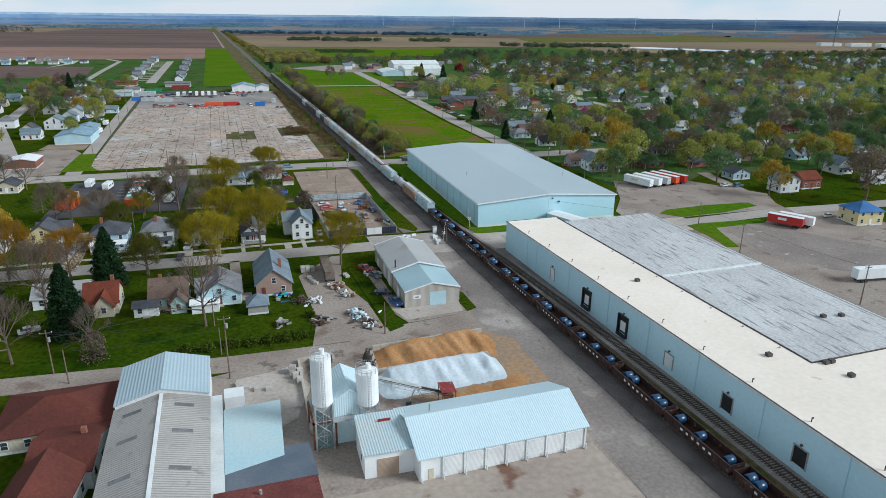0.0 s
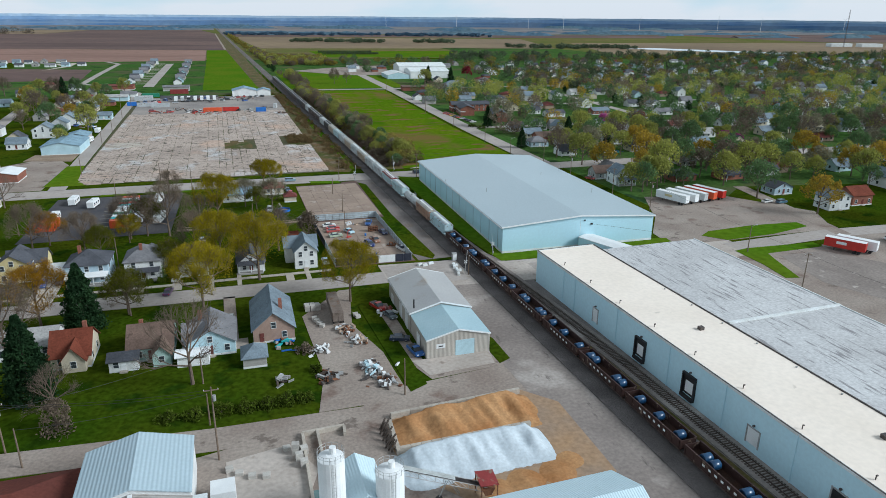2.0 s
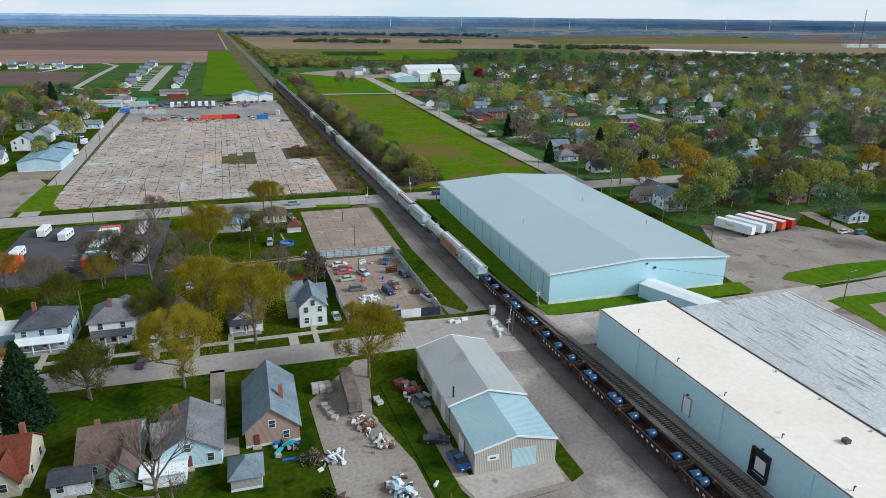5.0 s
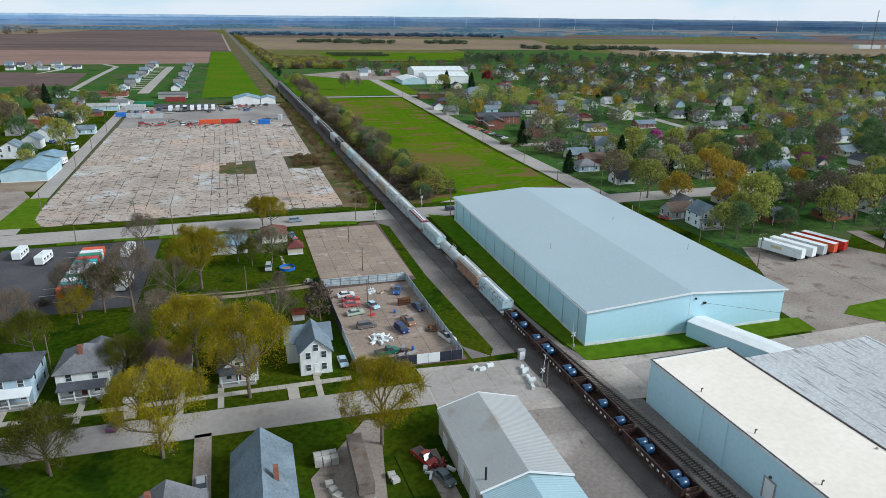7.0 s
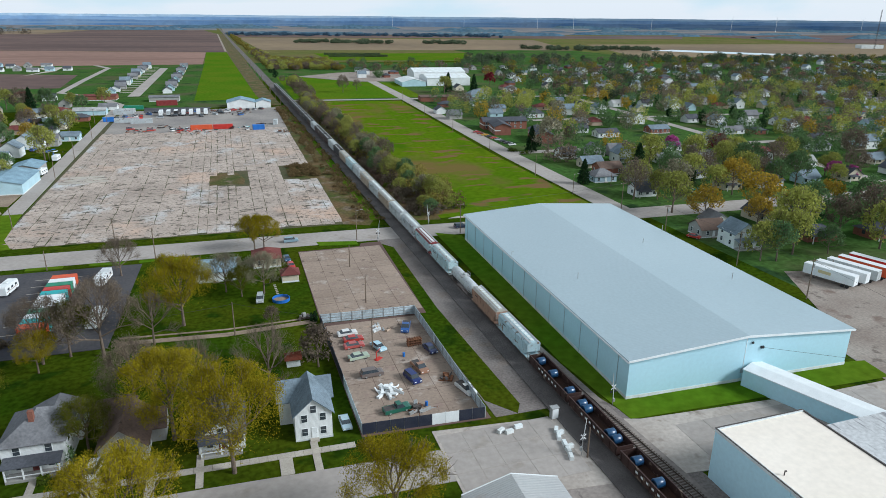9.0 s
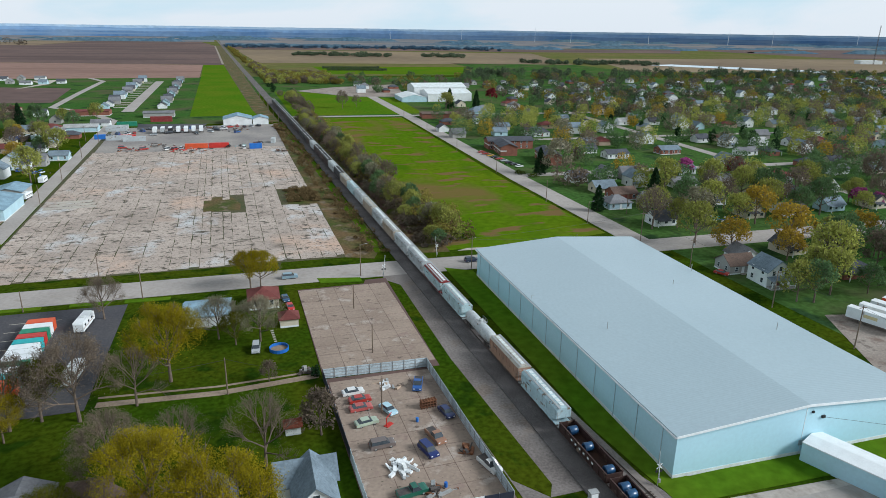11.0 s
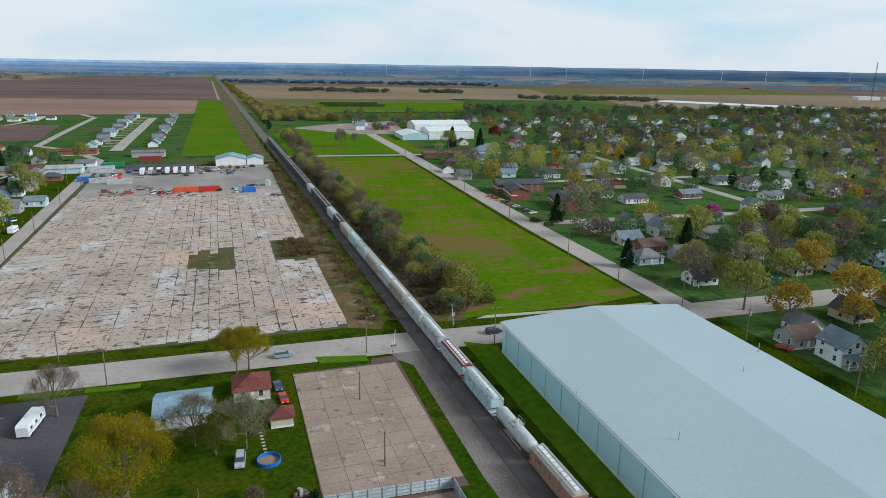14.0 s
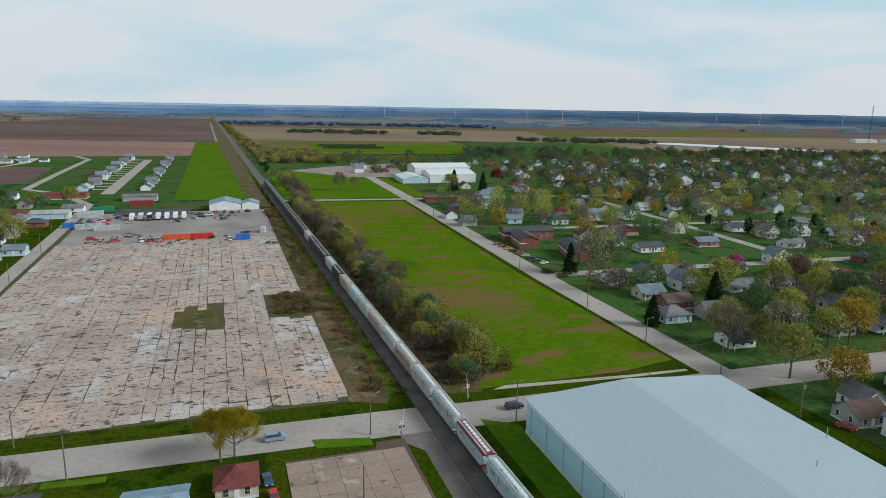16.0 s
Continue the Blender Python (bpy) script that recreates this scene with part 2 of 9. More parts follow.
def ground_patch(name, pts, z, material, label, category, thick=None):
    ob = part(name, poly(BM(), pts, z - (thick or 0.3), z), material)
    return tagged(ob, label, category, kind="structure")


def strip(p, w0, w1=None):
    """An outline on both sides of a line of points."""
    w1 = w0 if w1 is None else w1
    p = [Vector((a[0], a[1])) for a in p]
    left, right = [], []
    for i, a in enumerate(p):
        d = (p[min(i + 1, len(p) - 1)] - p[max(i - 1, 0)]).normalized()
        n = Vector((-d.y, d.x))
        left.append(a + n * w0)
        right.append(a - n * w1)
    return left + right[::-1]


def track_x(y):
    """The middle of the main line at y."""
    return 4.8 - 0.0165 * y


# ---- ground, streets and lots ----
ground_patch("ground", [(-4900 if i in (0, 3) else 4900, -600 if i < 2 else 4950) for i in range(4)], -0.10, "grass", "green lawn and meadow ground reaching the horizon", "ground", 2.0)
# open farmland past the town
M["hay"] = mat("hay", (0.105, 0.125, 0.035), (0.15, 0.13, 0.055), 0.95, 0.006, 0.05, 0.2, spec=0.0)
ground_patch("pasture", [(-4880, 1190), (4880, 1190), (4880, 4940), (-4880, 4940)], -0.03, "hay", "olive-green pasture between the far fields", "pasture", 0.06)
FIELDS = [
    ([(-2500, 1185), (-86, 1175), (-87, 1515), (-480, 1625), (-2500, 1660)], "soil_light", "bare pinkish-brown ploughed field"),
    ([(-3000, 1665), (-480, 1630), (-87, 1521), (-50, 1518), (-67, 2805), (-128, 3400), (-570, 3400), (-640, 2760), (-3000, 2500)], "soil", "dark brown ploughed field"),
    ([(-900, 2720), (-645, 2770), (-575, 3395), (-760, 3380)], "stubble", "narrow tan field beside woods"),
    ([(-4500, 3410), (-70, 3410), (-80, 4900), (-4500, 4900)], "far_land", "distant farmland in blue-grey and brown tinted with haze"),
    ([(-4500, 2505), (-920, 2620), (-780, 3380), (-4500, 3405)], "far_land", "distant farmland in blue-grey and brown tinted with haze"),
    ([(-1200, 840), (-214, 850), (-225, 1010), (-330, 1045), (-1200, 1060)], "soil", "dark tilled plot beside new houses"),
    ([(20, 1590), (700, 1500), (900, 2150), (-5, 2400)], "stubble", "pale tan stubble field"),
    ([(-8, 2420), (1500, 2200), (1800, 2600), (-20, 2700)], "soil", "brown tilled field"),
    ([(700, 1250), (1700, 1000), (2000, 1750), (900, 1800)], "stubble", "tan field at the edge of town"),
    ([(-40, 2720), (4800, 2700), (4800, 4900), (-60, 4900)], "far_land", "distant farmland in blue-grey and brown tinted with haze"),
    ([(1820, 1800), (4800, 1300), (4800, 2690), (1830, 2690)], "soil", "wide dark tilled field"),
    ([(112, 1240), (330, 1200), (420, 1420), (112, 1450)], "lush", "bright green hay meadow"),
    ([(332, 1150), (1000, 1110), (1000, 1180), (695, 1245), (695, 1490), (430, 1560), (425, 1420)], "town_lawn", "green pasture at the edge of town"),
    ([(10, 1225), (108, 1235), (108, 1455), (422, 1430), (426, 1535), (14, 1585)], "hay", "olive-green pasture beside the railway woods"),
    ([(1000, 1010), (1700, 760), (1900, 900), (1100, 1200)], "lush", "green meadow beside ponds"),
]
for pts, m_, lab in FIELDS:
    ground_patch("field", pts, 0.05, m_, lab, "field", 0.4)
ground_patch("pond", [(870, 1470), (1080, 1180), (1150, 1200), (960, 1500)], 0.2, mat("pond_water", (0.55, 0.60, 0.62), None, 0.12, 0.02, 0.1, 0.05), "pale still settling pond beyond the town", "pond", 0.4)

ground_patch("lawn", [(92, 196), (150, 240), (420, 190), (1500, 700), (1000, 1060), (104, 1180), (92, 680)], -0.06, "town_lawn", "green lawns between the houses of the town", "lawn", 0.04)
ground_patch("lawn", [(-330, 690), (-140, 660), (-32, 668), (-58, 1180), (-330, 1185)], -0.05, "town_lawn", "green lawns of the new housing estate", "lawn", 0.04)
ground_patch("lawn", [(0, 690), (92, 680), (104, 1180), (-40, 1200)], -0.05, "town_lawn", "green lawns beyond the cross street", "lawn", 0.04)
# meadow between the railway trees and the side street
ground_patch("meadow", [(14, 318), (60, 318), (80, 322), (80, 430), (90, 676), (0, 690)], -0.02, "field_grass", "mown green meadow with dry brown patches", "meadow", 0.1)
ground_patch("meadow", [(-84, 715), (-27, 712), (-31, 750), (-49, 1512), (-86, 1516), (-84, 1173)], 0.02, "lush", "long bright green meadow strip beside the railway", "meadow", 0.1)
ground_patch("scrub_strip", [(-14, 668), (-16, 740), (-27, 1500), (-46, 2800), (-66, 2800), (-49, 1514), (-31, 752), (-26, 668)], 0.04, "scrub", "dry brown weedy bank beside the railway", "scrub", 0.1)
ground_patch("farm_lane", strip([(-50, 1540), (-67, 2800)], 2.2, 2.2), 0.06, "gravel", "pale gravel farm lane along the railway", "lane", 0.1)
ground_patch("meadow", [(-118, 830), (-86, 815), (-87, 1170), (-119, 1180)], -0.02, "town_lawn", "darker mown lawn behind the new houses", "lawn", 0.1)
ground_patch("yard", [(27, 940), (83, 862), (128, 855), (150, 905), (169, 1020), (80, 985)], 0.04, "gravel", "bare grey-brown earth lot behind the hall", "yard", 0.1)
ground_patch("meadow", [(0, 703), (118, 700), (125, 840), (82, 858), (28, 935), (2, 935)], 0.0, "lush", "bright green lawn beyond the cross street", "meadow", 0.1)

# streets
def street(name, line, w0, w1, lab, z=0.0, m_="street"):
    return ground_patch(name, strip(line, w0, w1), z, m_, lab, "street", 0.12)


street("road", [(-420, 192), (-117, 181), (-46, 178.5), (-26, 178)], 4.3, 4.3, "pale worn concrete residential street")
street("road", [(-420, 312), (-114, 307.5), (-16, 305.5), (18, 304), (60, 303.5), (92, 303.5), (420, 296)], 6.6, 6.6, "wide pale concrete street crossing the railway")
street("road", [(-137, 314), (-139.5, 640), (-141, 700), (-172, 770), (-205, 805), (-206.5, 940), (-206, 1120), (-236, 1190)], 3.4, 3.4, "narrow grey lane beside the empty lot")
street("road", [(86.5, 305), (88, 420), (98, 676), (104, 900)], 5.2, 5.2, "straight grey street beside the meadow", 0.02)
street("road", [(-4, 697), (92, 688), (240, 680), (600, 660)], 3.6, 3.6, "narrow cross street past the meadow", 0.01)
street("road", [(92, 428), (170, 425), (420, 412)], 3.6, 3.6, "grey side street among houses", 0.01)
street("road", [(232, 300), (238, 430), (255, 690)], 3.6, 3.6, "grey side street among houses", 0.03)
street("road", [(118, 540), (420, 525)], 3.2, 3.2, "grey side street among houses", 0.01)
street("road", [(-137, 760), (-135, 1110)], 5.2, 5.2, "pale concrete street between new houses", 0.02)
street("road", [(-215, 600), (-205, 470), (-160, 318)], 4, 4, "grey side street among houses", 0.01)
# plaza at the near crossing and the yards beside the sheds
ground_patch("crossing_pavement", [(-27, 168), (14, 164), (70, 160), (92, 165), (92, 178), (56, 178), (12, 180.5), (-5, 186), (-27, 188)], 0.015, "concrete", "worn pale concrete street crossing with cracks", "pavement")
ground_patch("road_gravel", strip([(-420, 118), (-117, 114.5), (-74, 111), (-41, 110), (-24, 113)], 3.4, 3.6), 0.0, "gravel", "dusty gravel lane with ruts", "lane")
ground_patch("yard", [(-49, 112), (-41, 118), (-14, 121), (-12, 60), (-14, -70), (-62, -70), (-78, 60), (-78, 106)], -0.03, "gravel", "dusty gravel and concrete yard", "yard")
ground_patch("yard", [(-14, 174), (-14.5, 121), (-12, 60), (-13, -90), (5.0, -90), (2.5, 100), (1, 174)], -0.02, "lane", "oily grey service lane beside the track", "lane")
ground_patch("yard", [(-14, 189), (-16, 240), (-13, 299), (-1.5, 299), (-0.5, 189)], -0.04, "dark_gravel", "dark gravel strip beside the track", "lane")
ground_patch("yard", [(-53, 158), (-41.5, 172), (-38.5, 172), (-42, 150), (-38, 134), (-37, 114), (-55, 114), (-52, 128)], -0.02, "gravel", "dusty gravel junk yard", "yard")
ground_patch("yard", [(-35, 160), (-31, 160), (-30.5, 127), (-14, 127), (-14, 121), (-31, 119.5), (-34.5, 130)], 0.0, "gravel", "gravel apron round the metal shed", "yard")
ground_patch("apron", [(-33, 128), (-15, 128), (-16, 122), (-31, 121)], 0.06, "concrete", "pale concrete apron in front of the shed door", "pavement", 0.12)
ground_patch("verge", [(-38.5, 160), (-34.5, 161), (-32.5, 118), (-36.5, 116)], 0.03, "grass", "strip of lawn beside the metal shed", "lawn")
ground_patch("verge", [(-14, 139), (-12, 133), (-12, 123), (-15, 121.5), (-15.2, 127.5)], 0.04, "grass", "small tuft of lawn at the shed corner", "lawn")
ground_patch("verge", [(-13.5, 296), (-16, 240), (-14, 195), (-9.5, 189), (-7.8, 192), (-10, 240), (-9.5, 290)], 0.0, "grass", "weedy verge along the track", "verge")
ground_patch("lawn", [(7.5, 205), (10.2, 181), (72, 179), (73, 186), (66, 187), (16, 187), (16, 296), (8, 301)], 0.03, "lush", "trimmed green lawn round the blue warehouse", "lawn")
ground_patch("pad", [(-40, 240), (-13.5, 238), (-12.5, 297), (-19, 297), (-20, 294), (-39.8, 294)], 0.02, "soil", "cracked pale concrete pad with weeds in its joints", "pavement")
ground_patch("pad", [(-40.2, 239), (-15.5, 238), (-15, 189), (-39.5, 190)], 0.03, "soil", "stained concrete floor of the fenced car yard", "pavement")
ground_patch("lawn", [(-33, 302.2), (-20, 299.5), (-20, 296), (-32.5, 298)], 0.06, "lush", "small lawn island beside the street", "lawn")
ground_patch("pavement", [(-135, 240), (-88, 240), (-86, 296), (-133, 297)], 0.0, "asphalt", "dark asphalt storage yard with painted lines", "yard")
ground_patch("yard", [(62, 100), (62, 165), (92, 165), (116, 164), (136, 170), (160, 170), (165, 60), (64, 20)], -0.01, "gravel", "wide worn gravel and asphalt parking yard", "yard")
ground_patch("yard", [(92, 178), (70, 178), (72, 192), (84, 208), (98, 236), (132, 228), (150, 198), (138, 178)], -0.01, "gravel", "gravel trailer yard", "yard")
street("road", [(88, 171.5), (134, 174), (165, 172), (420, 168)], 4.0, 4.0, "pale concrete street past the warehouses", 0.02)
street("road", [(136, 172), (142, 200), (150, 240)], 3.0, 3.0, "gravel lane beside the trailer yard", 0.025, "gravel")
ground_patch("lawn", [(86.5, 184.5), (92, 188), (112, 189.5), (131, 188), (131, 183), (112, 179), (92, 178)], 0.10, "lush", "kerbed green lawn island", "lawn")
ground_patch("lawn", [(86.5, 168), (92, 169), (118, 167.5), (118, 163.5), (95, 163), (93, 158), (88, 143), (84, 144), (86, 155)], 0.10, "lush", "kerbed green lawn island", "lawn")
ground_patch("field_lot", [(-133, 322), (-21, 320), (-20, 395), (-33, 398), (-32, 424), (-20.5, 430), (-20, 640), (-136, 640)], -0.04, mat("joint_weeds", (0.10, 0.085, 0.05), (0.065, 0.075, 0.03), 0.95, 0.2, 2, 0.4), "dark weedy joints between old floor slabs", "lot")
ground_patch("yard", [(-132, 545), (-20.5, 545), (-19, 655), (-134, 655)], -0.015, mat("yard_asphalt", (0.23, 0.21, 0.20), (0.33, 0.30, 0.27), 0.9, 0.04, 0.8, 0.2), "worn asphalt truck yard", "yard")
ground_patch("scrub_strip", [(-21, 320), (-12, 316), (-6, 330), (-13, 660), (-20, 660), (-20.5, 430), (-32, 424), (-33, 398), (-20, 395)], 0.0, "scrub", "dry scrub and weeds beside the railway", "scrub")
ground_patch("scrub_strip", [(4, 318), (15, 316), (22, 420), (16, 560), (4, 690), (-3, 690), (-2, 420)], 0.0, "scrub", "rough weedy ground under the railway trees", "scrub")
ground_patch("yard", [(4, -90), (16.5, -90), (15.2, 60), (13.2, 163), (10, 184), (5, 200), (1, 200), (2, 100)], -0.035, "dark_gravel", "weedy dark gravel between track and siding", "yard")
ground_patch("verge", strip([(11.4, -40), (9.6, 60), (8.0, 110), (6.4, 150)], 0.7, 0.5), -0.015, "scrub", "thin line of weeds beside the siding", "verge")
ground_patch("yard", [(-172, 316), (-143, 316), (-141.5, 368), (-152, 392), (-172, 372)], -0.01, "gravel", "dusty gravel yard beside a red workshop", "yard")
ground_patch("verge", strip([(-8.5, 322), (-9.2, 420), (-11.5, 540), (-13.5, 660)], 1.7, 1.7), 0.03, "lush", "thin green strip of grass beside the railway bed", "verge", 0.1)
ground_patch("verge", [(-69, 393), (-53, 392), (-52.5, 403), (-56, 417), (-68, 418)], 0.0, "scrub", "weeds grown over missing floor slabs", "verge", 0.1)
ground_patch("yard", [(-118, 645), (-75, 638), (-69, 668), (-120, 675)], 0.01, "asphalt", "dark blue-grey asphalt behind parked trucks", "yard")
# ballast beds and rails
LINE = [(track_x(y), y) for y in (-120, 60, 200, 320, 500, 800, 1500, 3200, 4900)]
tagged(part("ballast_bed", poly(BM(), strip(LINE, 5.0, 3.2), -0.2, 0.22), "ballast"), "dark grey crushed-stone railway bed", "railway bed", kind="structure")
SPUR = [(14.4, -60), (13.0, 40), (12.2, 77), (11.0, 112), (8.8, 150), (6.0, 185), (3.9, 215), (1.5, 250)]
tagged(part("ballast_bed", poly(BM(), strip(SPUR, 2.4, 2.4), -0.2, 0.16), "lane"), "weedy gravel bed of the siding", "railway bed", kind="structure")


def smooth_line(pts, step):
    """Points at even steps along a bent line."""
    out, pts = [], [Vector(p) for p in pts]
    for a, b in zip(pts, pts[1:]):
        k = max(1, int((b - a).length / step))
        out += [a.lerp(b, i / k) for i in range(k)]
    return out + [pts[-1]]


def rails(line, z, lab, tie_to):
    """Two steel rails on timber sleepers."""
    t = thing("railway_track", lab, "railway track", kind="structure")
    for s in (-0.75, 0.75):
        bm = BM()
        pts = [Vector((p[0], p[1])) for p in line]
        prev = None
        for i, a in enumerate(pts):
            d = (pts[min(i + 1, len(pts) - 1)] - pts[max(i - 1, 0)]).normalized()
            c = a + Vector((d.y, -d.x)) * s
            ring = [bm.verts.new((c.x + w, c.y, z + h)) for w, h in ((-0.07, 0.08), (0.07, 0.08), (0.04, 0.26), (-0.04, 0.26))]
            if prev:
                for k in range(4):
                    bm.faces.new((prev[k], prev[(k + 1) % 4], ring[(k + 1) % 4], ring[k]))
            prev = ring
        part("rail", bm, "rail", t)
    base = None
    for a, b in zip(smooth_line(line, 0.62), smooth_line(line, 0.62)[1:]):
        if a.y > tie_to or a.y < 5:
            continue
        m = pose(a.x, a.y, z, 0, 0, math.degrees(math.atan2(b.y - a.y, b.x - a.x)) - 90)
        if base is None:
            base = part("sleeper", boxm(-1.3, 1.3, -0.12, 0.12, 0, 0.1), "tie", t)
            base.matrix_basis = m
        else:
            again(base, t, m)
    return t


rails(SPUR, 0.15, "rusty siding with timber sleepers", 185)
rails(LINE[:6], 0.2, "main railway line with steel rails on sleepers", -15)


# ---- the large warehouses ----
def warehouse_blue():
    fl, bl, fr = Vector((13.0, 187.3, 0)), Vector((14.7, 291.3, 0)), Vector((67.0, 185.4, 0))
    u, v = (fr - fl).normalized(), (bl - fl).normalized()
    m = Matrix.Translation(fl) @ Matrix(((u.x, v.x, 0, 0), (u.y, v.y, 0, 0), (0, 0, 1, 0), (0, 0, 0, 1)))
    W, D, E, R = 54.0, 104.0, 8.5, 10.4
    t = thing("warehouse", "large pale blue metal cold-storage warehouse with low gabled roof", "warehouse", m)
    bm = BM()
    prism(bm, [(0, 0.7), (W, 0.7), (W, E), (W / 2, R), (0, E)], 0.0, D, "y")
    part("wall", bm, "bw_wall", t, "pale blue ribbed metal wall panels")
    part("plinth", boxm(-0.06, W + 0.06, -0.06, D + 0.06, -0.1, 0.7), "base_white", t, "white painted concrete plinth")
    bm = BM()
    prism(bm, [(-0.5, E + 0.02), (W / 2, R + 0.02), (W + 0.5, E + 0.02), (W + 0.5, E + 0.3), (W / 2, R + 0.34), (-0.5, E + 0.3)], -0.5, D + 0.5, "y")
    part("roof", bm, "bw_roof", t, "grey-blue standing seam metal roof")
    bm = BM()
    prism(bm, [(-0.52, E - 0.1), (W / 2, R - 0.1), (W + 0.52, E - 0.1), (W + 0.52, E + 0.32), (W / 2, R + 0.38), (-0.52, E + 0.32)], -0.62, -0.50, "y")
    part("fascia", bm, "white", t, "white roof edge trim")
    part("gutter", boxm(-0.78, -0.5, -0.5, D + 0.5, E - 0.12, E + 0.12), "white", t)
    drop = None
    for i in range(13):
        y = 4 + i * 8.1
        if drop is None:
            drop = part("downspout", boxm(-0.12, -0.02, -0.05, 0.05, 0.2, E), "bw_roof", t)
            drop.matrix_basis = pose(0, y, 0)
        else:
            again(drop, t, pose(0, y, 0))
    # front: cable bracket, vent, ladder and a raised panel joint
    part("front_vent", boxm(26.5, 27.6, -0.12, 0.0, 2.0, 3.1), "grey_metal", t, "grey louvred vent")
    part("wall_light", boxm(30.6, 31.3, -0.35, 0.0, 7.2, 7.7), "black", t, "dark wall floodlight")
    part("wall_light", boxm(28.2, 28.6, -0.3, 0.0, 8.6, 9.0), "black", t)
    part("front_joint", boxm(26.95, 27.05, -0.04, 0.0, 0.7, 10.2), "white", t)
    bm = BM()
    tube(bm, (31, -0.4, 7.5), (50, -6, 5.0), 0.03)
    part("cable", bm, "black", t)
    bm = BM()
    tube(bm, (-0.2, 62, 8.4), (-0.2, 62, 9.9), 0.05)
    tube(bm, (-0.2, 62, 9.9), (0.5, 62, 9.9), 0.05)
    part("vent_pipe", bm, "grey_metal", t)
    for px, py in ((9, 40), (40, 60), (47, 30), (53, 70)):
        bm = BM()
        tube(bm, (px, py, E), (px, py, R + 0.7), 0.09)
        part("roof_vent", bm, "grey_metal", t)
    # covered link to the white warehouse
    a, b = Vector((41.5, 186.2, 0)), Vector((52.5, 158, 0))
    link = thing("covered_walkway", "long white enclosed conveyor link between the two warehouses", "covered walkway")
    d = (b - a).normalized()
    mm = Matrix.Translation(a) @ Matrix.Rotation(math.atan2(d.y, d.x), 4, "Z")
    L = (b - a).length
    part("wall", boxm(0, L, -2.9, 2.9, -0.1, 3.7, m=mm), "white_wall", link)
    bm = BM()
    prism(bm, [(-3.15, 3.7), (3.15, 3.7), (3.15, 3.9), (0, 4.25), (-3.15, 3.9)], 0, L, "x", mm)
    part("roof", bm, "white", link)
    return t


warehouse_blue()


